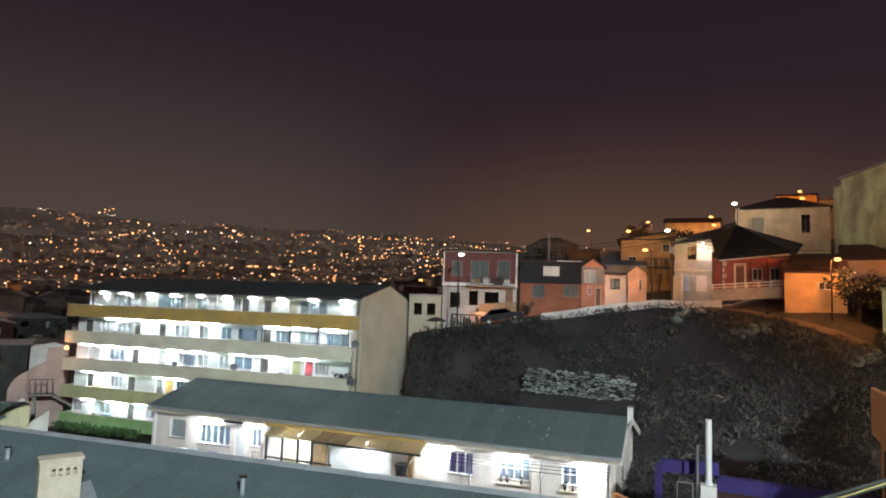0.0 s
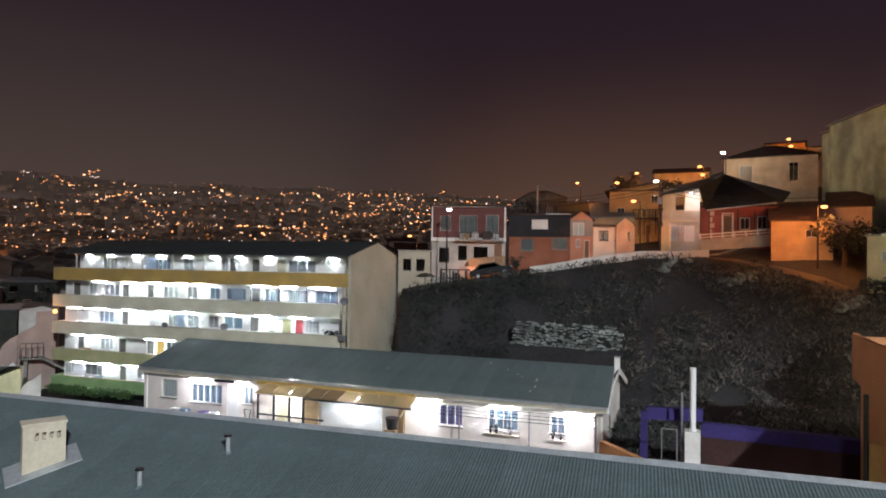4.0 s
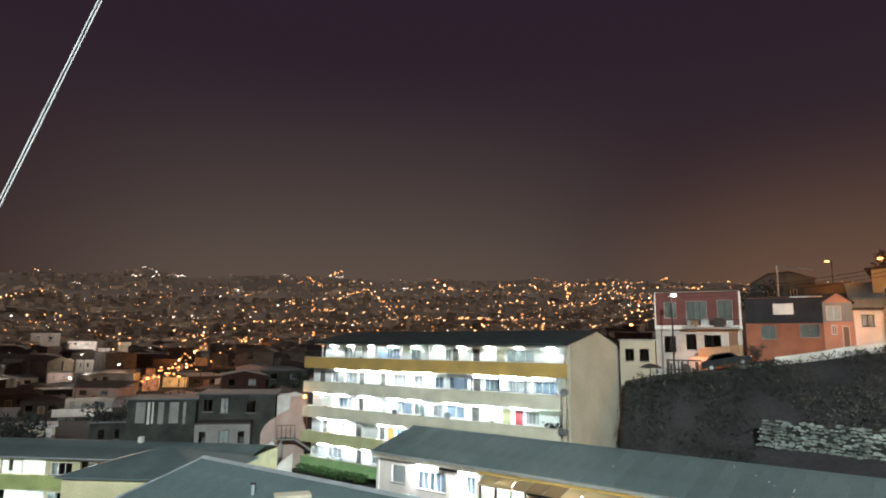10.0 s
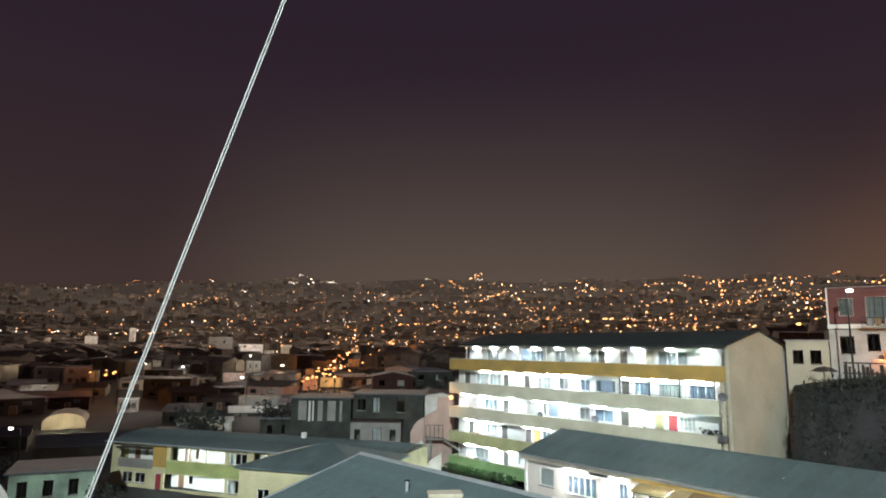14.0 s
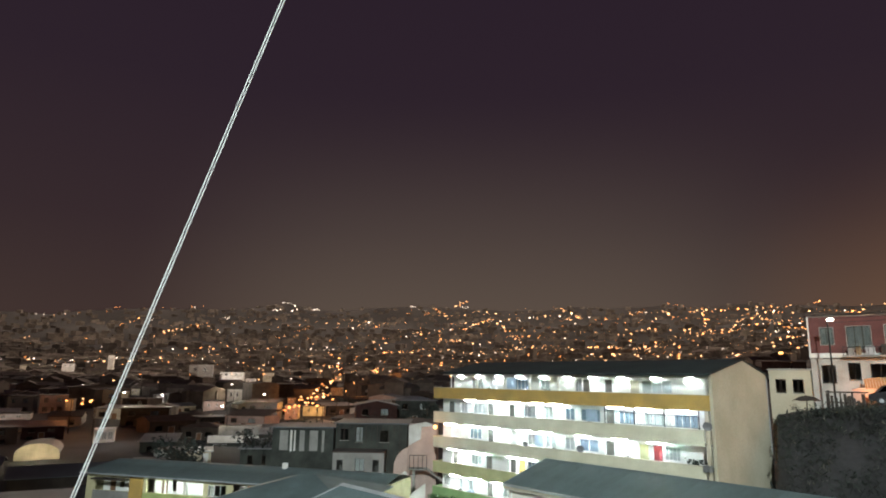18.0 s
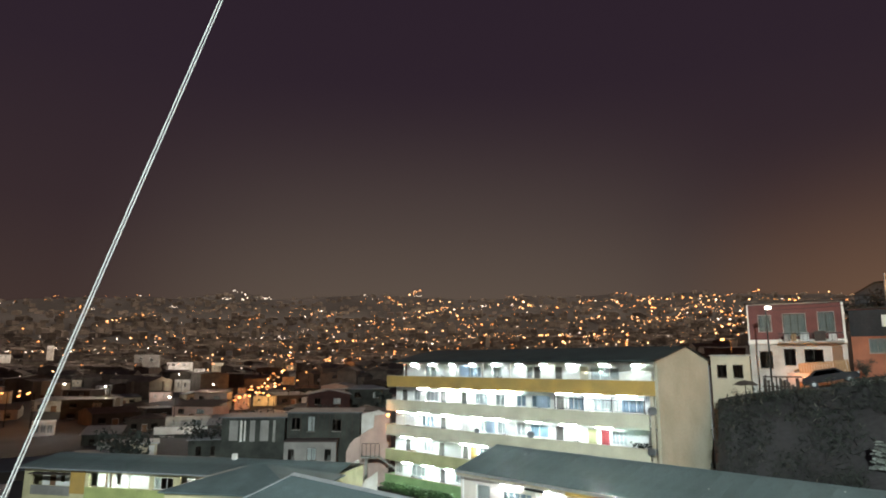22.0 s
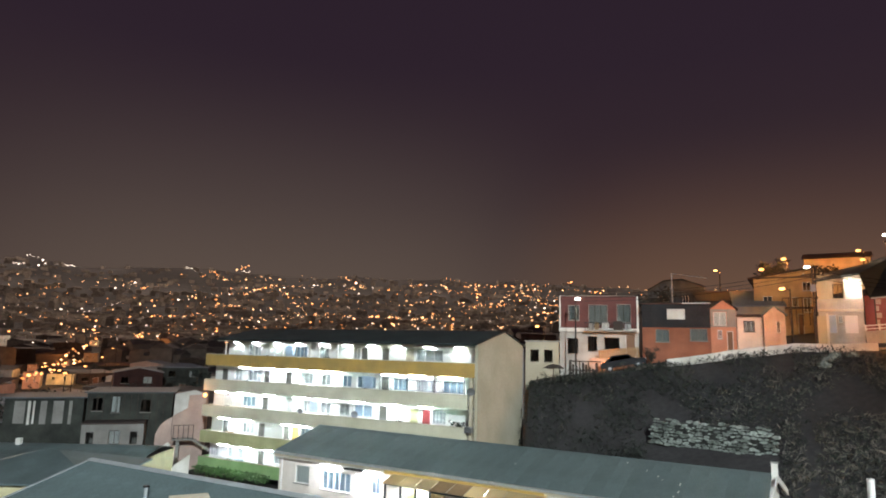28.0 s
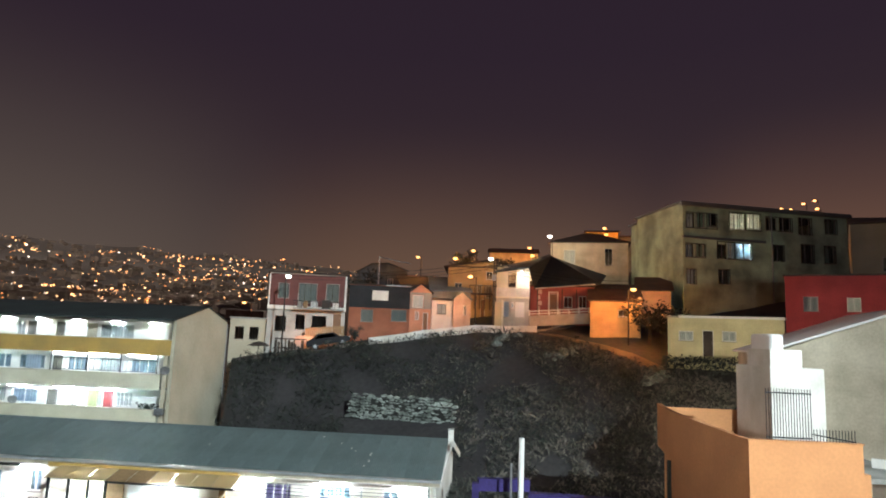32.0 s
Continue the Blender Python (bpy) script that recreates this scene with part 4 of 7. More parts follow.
def house(name, label, az0, az1, dist, facing, zb, h, deep, wall="plaster_cream", roof="rust_roof", style="gable", rise_by=1.2, over=0.3, wins=(), doors=(), below=4.0, category="house", frame_mat="white_paint"):
    """A house by the compass lines of its front. wins: (u0, v0, u1, v1, curtain) and doors: (u0, v1, u1, paint) in shares of the front."""
    m, w = site(az0, az1, dist, facing, zb)
    t = thing(name, m, label, category, "houses on the hillside")
    holes = [(a * w, b * h, c * w, d * h) for a, b, c, d, _ in wins] + [(a * w, 0.02, c * w, d * h) for a, d, c, _ in doors]
    part("front_wall", Geo().wall(0, w, -below, h, 0, 0.2, holes), wall, t)
    part("side_wall", Geo().box(0, 0.2, 0.2, deep, -below, h), wall, t)
    part("side_wall", Geo().box(w - 0.2, w, 0.2, deep, -below, h), wall, t)
    part("back_wall", Geo().box(0.2, w - 0.2, deep - 0.2, deep, -below, h), wall, t)
    part("ceiling_board", Geo().box(0.2, w - 0.2, 0.2, deep - 0.2, h - 0.1, h - 0.02), "room_dark", t)
    for a, b, c, d, cur in wins:
        window(t, a * w, b * h, c * w, d * h, 0.08, frame_mat=frame_mat, curtain=cur, bars=1 if (c - a) * w < 1.6 else 2)
    for a, d, c, paint in doors:
        door(t, a * w, 0.02, c * w, d * h, 0.08, paint)
    g, o, r = Geo(), over, rise_by
    if style == "flat":
        g.box(-o, w + o, -o, deep + o, h, h + 0.14)
    elif style == "gable":  # ridge along the front
        g.sheet((-o, w + o, [(-o, h + 0.1 - o * r / deep), (deep / 2, h + r + 0.1), (deep + o, h + 0.1 - o * r / deep)]), 0.1)
        for x in (0, w - 0.2):
            part("gable", Geo().add([(x + s, y, z) for s in (0, 0.2) for y, z in ((0, h), (deep, h), (deep / 2, h + r))], [(2, 1, 0), (3, 4, 5), (0, 1, 4, 3), (1, 2, 5, 4), (2, 0, 3, 5)]), wall, t)
    elif style == "front":  # gable over the front
        g.sheet((-o, deep + o, [(-w - o, h + 0.1 - o * r / w), (-w / 2, h + r + 0.1), (o, h + 0.1 - o * r / w)]), 0.1)
        g.v = [(-y, x, z) for x, y, z in g.v]
        for y in (0, deep - 0.2):
            part("gable", Geo().add([(x, y + s, z) for s in (0, 0.2) for x, z in ((0, h), (w, h), (w / 2, h + r))], [(0, 1, 2), (5, 4, 3), (0, 3, 4, 1), (1, 4, 5, 2), (2, 5, 3, 0)]), wall, t)
    elif style == "hip":
        k = min(deep / 2, w / 2.05)
        g.add([(-o, -o, h), (w + o, -o, h), (w + o, deep + o, h), (-o, deep + o, h), (k, deep / 2, h + r), (w - k, deep / 2, h + r), (-o, -o, h - 0.1), (w + o, -o, h - 0.1), (w + o, deep + o, h - 0.1), (-o, deep + o, h - 0.1)],
              [(0, 1, 5, 4), (1, 2, 5), (2, 3, 4, 5), (3, 0, 4), (0, 6, 7, 1), (1, 7, 8, 2), (2, 8, 9, 3), (3, 9, 6, 0), (9, 8, 7, 6)])
    elif style == "mono":  # rises towards the back
        g.add([(x, y, z + s) for s in (0, 0.1) for x, y, z in ((-o, -o, h), (w + o, -o, h), (w + o, deep + o, h + r), (-o, deep + o, h + r))], [(3, 2, 1, 0), (4, 5, 6, 7), (0, 1, 5, 4), (1, 2, 6, 5), (2, 3, 7, 6), (3, 0, 4, 7)])
    part("roof", g, roof, t)
    return t


house("small_house", "small cream flat-roofed house beside the road", 2.1, 5.0, 66, 8, -3.0, 4.0, 6, "plaster_beige", "concrete", "flat", over=0.1, wins=[(0.15, 0.5, 0.40, 0.80, None), (0.56, 0.5, 0.82, 0.80, None)], frame_mat="dark_wood")
hb = house("balcony_house", "two-storey house, white below and dull red above, with an upper balcony", 5.1, 11.8, 66, 9, -0.9, 6.7, 8, "plaster_dim", "rust_roof", "flat", over=0.25,
           wins=[(0.10, 0.12, 0.24, 0.35, None), (0.36, 0.16, 0.48, 0.38, None), (0.57, 0.19, 0.76, 0.37, None), (0.12, 0.62, 0.25, 0.84, "grey_curtain"), (0.38, 0.56, 0.61, 0.85, "grey_curtain"), (0.74, 0.60, 0.90, 0.86, "grey_curtain")],
           doors=[(0.84, 0.42, 0.96, "brown_door")], frame_mat="dark_wood")
WB = site(5.1, 11.8, 66, 9, 0)[1]
part("red_cladding", Geo().wall(0.0, WB, 3.4, 6.6, -0.04, -0.003, [(a * WB - 0.05, b * 6.7 - 0.05, c * WB + 0.05, d * 6.7 + 0.05) for a, b, c, d in ((0.12, 0.62, 0.25, 0.84), (0.38, 0.56, 0.61, 0.85), (0.74, 0.60, 0.90, 0.86))]), "red_dull", hb, "dull red cladding of the upper storey")
part("floor_band", Geo().box(-0.05, WB + 0.05, -0.28, -0.045, 3.0, 3.38), "plaster_white", hb)
part("corner_strip", Geo().box(WB - 0.16, WB + 0.02, -0.1, -0.045, 3.4, 6.6), "plaster_white", hb)
part("corner_strip", Geo().box(-0.02, 0.1, -0.1, -0.045, 3.4, 6.6), "plaster_white", hb)
part("balcony_slab", Geo().box(2.5, WB - 0.2, -0.95, -0.29, 3.05, 3.2), "concrete", hb)
part("railing", Geo().box(2.5, WB - 0.2, -0.95, -0.9, 3.85, 3.91), "black_metal", hb)
for i in range(14):
    part("baluster", Geo().box(2.55 + i * 0.37, 2.58 + i * 0.37, -0.945, -0.905, 3.2, 3.85), "black_metal", hb)
for i, (x, w, c) in enumerate(((2.9, 0.5, "grey_wall"), (4.2, 0.7, "white_curtain"), (5.3, 0.9, "dark_wood"), (6.4, 0.6, "white_curtain"), (3.5, 0.4, "wood"))):
    single("balcony_box", Geo().box(0, w, 0, 0.35, 0, 0.55 + 0.14 * (i % 3)).box(0.04, w - 0.04, 0.04, 0.31, 0.55, 0.62 + 0.14 * (i % 3)), c, hb.matrix_basis @ pose(x, -0.75, 3.2), "box of odds and ends on the balcony", "box", "boxes on the balcony")
hk = house("brick_house", "brick house with a dark upper storey", 12.1, 17.55, 66, 15, -0.3, 5.3, 8, "brick_red", "rust_roof", "mono", 0.5,
           wins=[(0.20, 0.29, 0.40, 0.52, "grey_curtain"), (0.70, 0.32, 0.95, 0.54, "grey_curtain")], frame_mat="grey_wall")
part("upper_cladding", Geo().box(0.0, 6.28, -0.06, -0.003, 2.95, 5.25), "slate_wall", hk, "dark boarded upper storey")
for i in range(11):
    part("batten", Geo().box(0.3 + i * 0.56, 0.36 + i * 0.56, -0.085, -0.062, 2.97, 5.2), "slate_wall", hk)
part("white_board", Geo().box(2.35, 4.0, -0.14, -0.09, 3.75, 4.75), "plaster_white", hk, "white board on the dark storey")
part("roof_edge", Geo().box(3.75, 6.3, -0.45, -0.3, 5.26, 5.36), "zinc_pale", hk, "pale metal roof edge")
part("plinth", Geo().box(-0.02, 6.3, -0.08, -0.003, -0.6, 0.75), "brick_red", hk)
part("mast", Geo().tube((2.9, 0.6, 5.2), (2.9, 0.6, 8.4), 0.06), "grey_metal", hk)
part("cross_arm", Geo().tube((2.85, 0.6, 8.35), (6.2, 1.5, 7.9), 0.035), "grey_metal", hk)
hn = house("narrow_house", "narrow house, grey above and pink-orange below, with a lit upper window", 17.55, 19.5, 66, 15, 0.3, 4.15, 7, "orange_pale", "rust_roof", "front", 0.85, over=0.2, wins=[(0.12, 0.62, 0.62, 0.93, "white_curtain"), (0.26, 0.32, 0.44, 0.52, None)], doors=[(0.62, 0.50, 0.86, "brown_door")])
NW = site(17.55, 19.5, 66, 15, 0)[1]
part("upper_render", Geo().wall(0.02, NW - 0.02, 2.45, 4.14, -0.035, -0.003, [(0.12 * NW - 0.04, 0.62 * 4.15 - 0.04, 0.62 * NW + 0.04, 0.93 * 4.15 + 0.04)]), "grey_wall", hn, "grey rendered upper storey")
house("gable_house", "pale pinkish house with a front gable", 21.5, 23.05, 66.6, 18, 1.1, 2.85, 7, "plaster_pinkish", "zinc", "front", 0.75, over=0.2, wins=[(0.58, 0.42, 0.76, 0.78, None)])
house("porch_gable_house", "low orange-lit house with a sloping dark roof", 19.55, 21.5, 67, 18, 0.9, 2.9, 6, "plaster_warm", "rust_roof", "mono", 0.55, over=0.4, wins=[(0.24, 0.50, 0.66, 0.86, "white_curtain")], frame_mat="dark_wood")
ht = house("tall_house", "tall orange-lit house under a low sloping roof", 20.9, 25.25, 73, 24, 2.0, 6.05, 8, "plaster_sodium", "rust_roof", "flat", over=0.05, wins=[(0.80, 0.78, 0.93, 0.93, None), (0.62, 0.52, 0.72, 0.68, None), (0.80, 0.42, 0.92, 0.66, None), (0.15, 0.4, 0.3, 0.7, None)], doors=[(0.70, 0.40, 0.79, "brown_door")])
TW2 = site(20.9, 25.25, 73, 24, 0)[1]
part("sloping_roof", Geo().prism([(-0.5, 5.95), (TW2 + 0.3, 7.0), (TW2 + 0.3, 7.16), (-0.5, 6.11)], -0.7, 8.5), "rust_roof", ht, "low roof that climbs to one side")
part("roof_gable", Geo().prism([(0, 6.06), (TW2, 6.06), (TW2, 6.96)], 0.003, 0.2), "plaster_sodium", ht)
part("floor_band", Geo().box(TW2 * 0.45, TW2, -0.9, -0.003, 2.9, 3.05), "dark_wood", ht, "dark timber balcony floor")
for i in range(6):
    part("balcony_post", Geo().box(TW2 * (0.46 + 0.105 * i), TW2 * (0.46 + 0.105 * i) + 0.07, -0.9, -0.83, 1.2, 3.9), "dark_wood", ht)
part("balcony_rail", Geo().box(TW2 * 0.46, TW2, -0.9, -0.84, 3.9, 3.98), "dark_wood", ht)
house("grey_roof_house", "low house under a broad pale grey sheet roof", 19.45, 23.05, 71, 17, 2.0, 3.0, 7, "grey_wall", "zinc_blue", "mono", 2.2, over=0.2)
house("dark_roof_house", "dark house whose roof climbs behind the narrow house", 16.9, 19.6, 75, 12, 2.5, 3.3, 7, "boards_dim", "slate_wall", "mono", 1.7, over=0.4)
hw = house("white_house", "white two-storey house with a balcony and a lamp-lit bay", 25.35, 28.3, 67.5, 27, 2.3, 2.0, 8, "plaster_dim", "concrete", "flat", over=0.0, doors=[(0.22, 0.84, 0.40, "blue_curtain"), (0.58, 0.80, 0.86, "white_door")], wins=[(0.44, 0.45, 0.54, 0.8, "blue_curtain")])
WW = site(25.35, 28.3, 67.5, 27, 0)[1]
part("upper_wall", Geo().wall(0.0, WW, 2.14, 5.5, 1.3, 1.5, [(0.35 * WW, 3.3, 0.58 * WW, 4.6)]), "plaster_beige", hw, "upper wall set back behind a balcony")
window(hw, 0.35 * WW, 3.3, 0.58 * WW, 4.6, 1.38, frame_mat="dark_wood")
part("upper_side", Geo().box(WW - 0.2, WW, 1.5, 8, 2.14, 5.5), "plaster_white", hw)
part("upper_side", Geo().box(0.0, 0.2, 1.5, 8, 2.14, 5.5), "plaster_white", hw)
part("bay", Geo().box(2.12, WW, -0.1, 1.297, 2.6, 4.85), "plaster_white", hw, "projecting white bay lit by a lamp")
part("balcony_slab", Geo().box(-0.05, WW + 0.02, -0.55, -0.003, 1.95, 2.15), "plaster_beige", hw)
part("balcony_parapet", Geo().box(-0.05, WW + 0.02, -0.55, -0.42, 2.154, 3.05), "plaster_dim", hw, "white balcony parapet, darkened to look less lit")
part("balcony_side", Geo().box(-0.05, 0.08, -0.417, 1.29, 2.154, 3.05), "plaster_white", hw)
part("yard_wall", Geo().box(-0.1, 0.75, -1.0, -0.85, -1.6, 1.5), "plaster_beige", hw)
part("gate_post", Geo().box(0.62, 0.78, -1.2, -1.04, -1.6, 1.75), "plaster_white", hw)
hr = house("red_house", "low red house with pale trim under a large dark hipped roof", 28.4, 34.0, 68, 31, 2.6, 3.1, 9, "red_house_paint", "rust_roof", "flat", 0.1, over=0.1, wins=[(0.53, 0.30, 0.66, 0.66, None), (0.76, 0.3, 0.88, 0.7, None)], doors=[(0.30, 0.76, 0.43, "brown_door")])
RW = site(28.4, 34.0, 68, 31, 0)[1]
for x0, x1 in ((0.285, 0.30), (0.43, 0.445)):
    part("door_trim", Geo().box(x0 * RW, x1 * RW, -0.06, -0.003, 0.0, 2.45), "plaster_white", hr)
part("door_trim", Geo().box(0.285 * RW, 0.445 * RW, -0.06, -0.003, 2.454, 2.56), "plaster_white", hr)
for i, zz in enumerate((0.5, 1.1, 1.7, 2.3)):
    part("corner_stone", Geo().box(0.115 * RW, 0.115 * RW + (0.45 if i % 2 else 0.28), -0.05, -0.003, zz, zz + 0.45), "plaster_pinkish", hr)
for x in (0.12, 0.5, 0.72, 0.99):
    part("porch_post", Geo().box(x * RW - 0.05, x * RW + 0.05, -1.2, -1.1, -0.8, 2.75), "dark_wood", hr)
INV = hr.matrix_basis.inverted()
rp = [INV @ polar(az, d, rise(el, d)) for az, el, d in ((25.1, 6.0, 66.8), (28.2, 6.5, 66.8), (28.75, 4.65, 66.4), (34.5, 5.15, 66.6), (30.2, 7.55, 72), (31.6, 7.0, 74), (35.0, 5.9, 75), (26.0, 6.6, 76))]
part("hipped_roof", Geo().add([tuple(p) for p in rp] + [(p.x, p.y, p.z - 0.14) for p in rp], [(0, 1, 4, 7), (1, 2, 4), (2, 3, 4), (3, 6, 5, 4), (4, 5, 6, 7), (8, 9, 1, 0), (9, 10, 2, 1), (10, 11, 3, 2), (11, 14, 6, 3), (15, 12, 9, 8), (12, 10, 9), (12, 11, 10), (12, 13, 14, 11)]), "roof_black", hr, "large dark hipped roof")
part("eave_board", Geo().tube(rp[2] + Vector((0.1, -0.06, -0.08)), rp[3] + Vector((-0.5, -0.06, -0.08)), 0.07), "zinc_pale", hr)
house("upper_white_house", "cream white house with a low roof above the street", 30.15, 36.9, 84, 34, 7.8, 5.2, 9, "plaster_cream", "rust_roof", "hip", 2.0, wins=[(0.17, 0.34, 0.32, 0.80, "white_curtain"), (0.70, 0.42, 0.80, 0.84, None)])
house("lamp_lit_house", "low house under a brown roof, street lamp orange put into its paint", 33.65, 37.9, 64, 34, 1.75, 2.25, 6, "plaster_sodium", "brown_roof", "mono", 2.2, wins=[(0.56, 0.36, 0.76, 0.66, None)])
house("brown_roof_house", "dim house under a broad brown roof", 37.6, 40.4, 68, 38, 2.4, 3.0, 6, "pink_wall", "brown_roof", "mono", 2.0)
hg = house("grey_apartment_house", "large grey-green three-storey house with rows of windows", 41.4, 53.4, 75.1, 10.5, 3.5, 11.5, 10, "grey_green", "zinc_dark", "flat", wins=[
    (0.018, 0.774, 0.068, 0.91, "white_curtain"), (0.077, 0.784, 0.127, 0.921, None), (0.141, 0.794, 0.197, 0.92, None), (0.273, 0.787, 0.371, 0.943, "white_curtain"), (0.381, 0.805, 0.461, 0.95, "white_curtain"), (0.492, 0.803, 0.554, 0.925, None), (0.575, 0.796, 0.65, 0.932, None),
    (0.693, 0.783, 0.77, 0.943, None), (0.86, 0.809, 0.93, 0.95, None), (0.014, 0.498, 0.059, 0.619, "blue_curtain"), (0.068, 0.507, 0.127, 0.629, None), (0.197, 0.504, 0.249, 0.637, None), (0.26, 0.511, 0.401, 0.663, "blue_curtain"), (0.534, 0.514, 0.597, 0.666, None), (0.704, 0.514, 0.781, 0.691, None),
    (0.849, 0.52, 0.918, 0.69, None), (0.02, 0.255, 0.07, 0.392, "white_curtain"), (0.206, 0.272, 0.264, 0.404, None)], frame_mat="dark_wood")
HW = site(41.4, 53.4, 75.1, 10.5, 0)[1]
for x0, x1, z0, z1, n in ((0.016, 0.2, 8.85, 10.6, 9), (0.272, 0.463, 9.0, 10.95, 8), (0.49, 0.655, 9.15, 10.75, 8), (0.69, 0.775, 8.95, 10.9, 4), (0.855, 0.935, 9.25, 10.95, 4), (0.012, 0.13, 5.7, 7.25, 6), (0.195, 0.405, 5.75, 7.65, 8), (0.53, 0.6, 5.85, 7.7, 3), (0.7, 0.785, 5.85, 7.98, 4), (0.845, 0.92, 5.95, 7.98, 4), (0.016, 0.075, 2.9, 4.55, 3), (0.2, 0.27, 3.1, 4.7, 3)):
    g = part("window_grille", Geo().ring(x0 * HW, x1 * HW, z0, z1, -0.1, -0.05, 0.07), "dark_wood", hg, "dark barred grille before the windows")
    for k in range(1, n):
        c = (x0 + (x1 - x0) * k / n) * HW
        part("bar", Geo().box(c - 0.03, c + 0.03, -0.095, -0.055, z0 + 0.07, z1 - 0.07), "grey_wall" if k % 2 else "dark_wood", g)
part("string_course", Geo().box(-0.05, 9.6, -0.25, -0.003, 7.75, 8.0), "zinc_dark", hg, "dark ledge under the top storey")
part("cornice", Geo().box(-0.35, 20.1, -0.5, -0.003, 11.2, 11.48), "zinc_dark", hg)
part("downpipe", Geo().tube((10.4, -0.1, 11.1), (10.4, -0.1, 0), 0.07), "grey_metal", hg)
house("side_wing", "grey-green flank of the large house with a window band", 37.15, 41.38, 76.4, 104, 4.0, 10.85, 3, "grey_green", "zinc_dark", "flat", wins=[(0.46, 0.82, 0.58, 0.96, None), (0.61, 0.82, 0.71, 0.96, None), (0.74, 0.82, 0.84, 0.96, "white_curtain"), (0.87, 0.82, 0.97, 0.96, None)], frame_mat="dark_wood")
hy = house("yellow_house", "low pale yellow house with a white roof edge", 40.1, 48.9, 57, 44, -0.8, 3.15, 7, "yellow_paint", "concrete", "flat", over=0.15, wins=[(0.10, 0.40, 0.23, 0.65, "white_curtain"), (0.48, 0.41, 0.60, 0.67, "white_curtain")], doors=[(0.31, 0.68, 0.405, "dark_wood")])
part("roof_edge", Geo().box(0.9, 8.8, -0.24, -0.16, 3.14, 3.34), "white_paint", hy, "white painted roof edge")
house("red_block_house", "two-storey bright red house", 49.0, 58.0, 60, 50, 0.0, 6.1, 9, "red_paint", "rust_roof", "flat", over=0.1, wins=[(0.14, 0.53, 0.25, 0.72, "white_curtain"), (0.46, 0.53, 0.56, 0.71, "white_curtain")])
house("far_right_house", "beige house beyond the grey block", 53.6, 60, 84, 52, 8.0, 6.3, 9, "plaster_beige", "rust_roof", "gable", 1.0, wins=[(0.3, 0.15, 0.8, 0.4, None)])
# white roof paint makes up for the weak light on the slope
house("beige_gable_house", "beige house with a broad gable beside the orange house", 47.6, 66, 33, 38, -9, 8.84, 9, "plaster_cream", "white_paint", "front", 2.1, over=0.25)
hv = house("ridge_house", "blue-grey house with a broad low gable on the ridge", 12.6, 17.2, 84, 14, 3.0, 4.9, 7, "slate_pale", "rust_roof", "flat", over=0.0, wins=[(0.20, 0.62, 0.38, 0.86, None), (0.62, 0.70, 0.72, 0.88, None)])
VW = site(12.6, 17.2, 84, 14, 0)[1]
RIDGE = [(0.0, 4.95), (VW * 0.30, 6.15), (VW * 0.62, 6.3), (VW * 1.02, 5.35)]
part("gable", Geo().prism([(0.0, 4.904)] + RIDGE[1:3] + [(VW, 5.3), (VW, 4.904)], 0.0, 7.0), "slate_pale", hv, "blue-grey boarded gable")
part("roof_edge", Geo().line([(x, -0.25, z + 0.06) for x, z in RIDGE], 0.09), "roof_black", hv, "black bent roof edge")
for k in range(9):
    part("batten", Geo().box(VW * (0.06 + 0.105 * k), VW * (0.06 + 0.105 * k) + 0.06, -0.03, -0.003, 0.2, 4.85), "slate_wall", hv)
house("ridge_house", "orange-lit house on the ridge", 24.6, 29.0, 104, 27, 8.5, 5.6, 8, "plaster_cream", "rust_roof", "gable", 1.2, wins=[(0.2, 0.4, 0.35, 0.7, None)])
# ochre here stands in for orange lamp light on the block
house("ridge_house", "low ridge house, ochre put in for its orange lamp light", 33.2, 36.0, 104, 35, 14.5, 3.2, 8, "ochre", "rust_roof", "gable", 0.9, wins=[(0.3, 0.3, 0.5, 0.7, None)])
house("ridge_house", "grey house beside a pole on the ridge", 36.2, 38.4, 96, 37, 12.0, 3.6, 8, "grey_wall", "rust_roof", "flat")

# ---- houses of the valley floor ----
GALLERY, GW = site(-52.9, -30.4, 64.5, -8, -14.6)


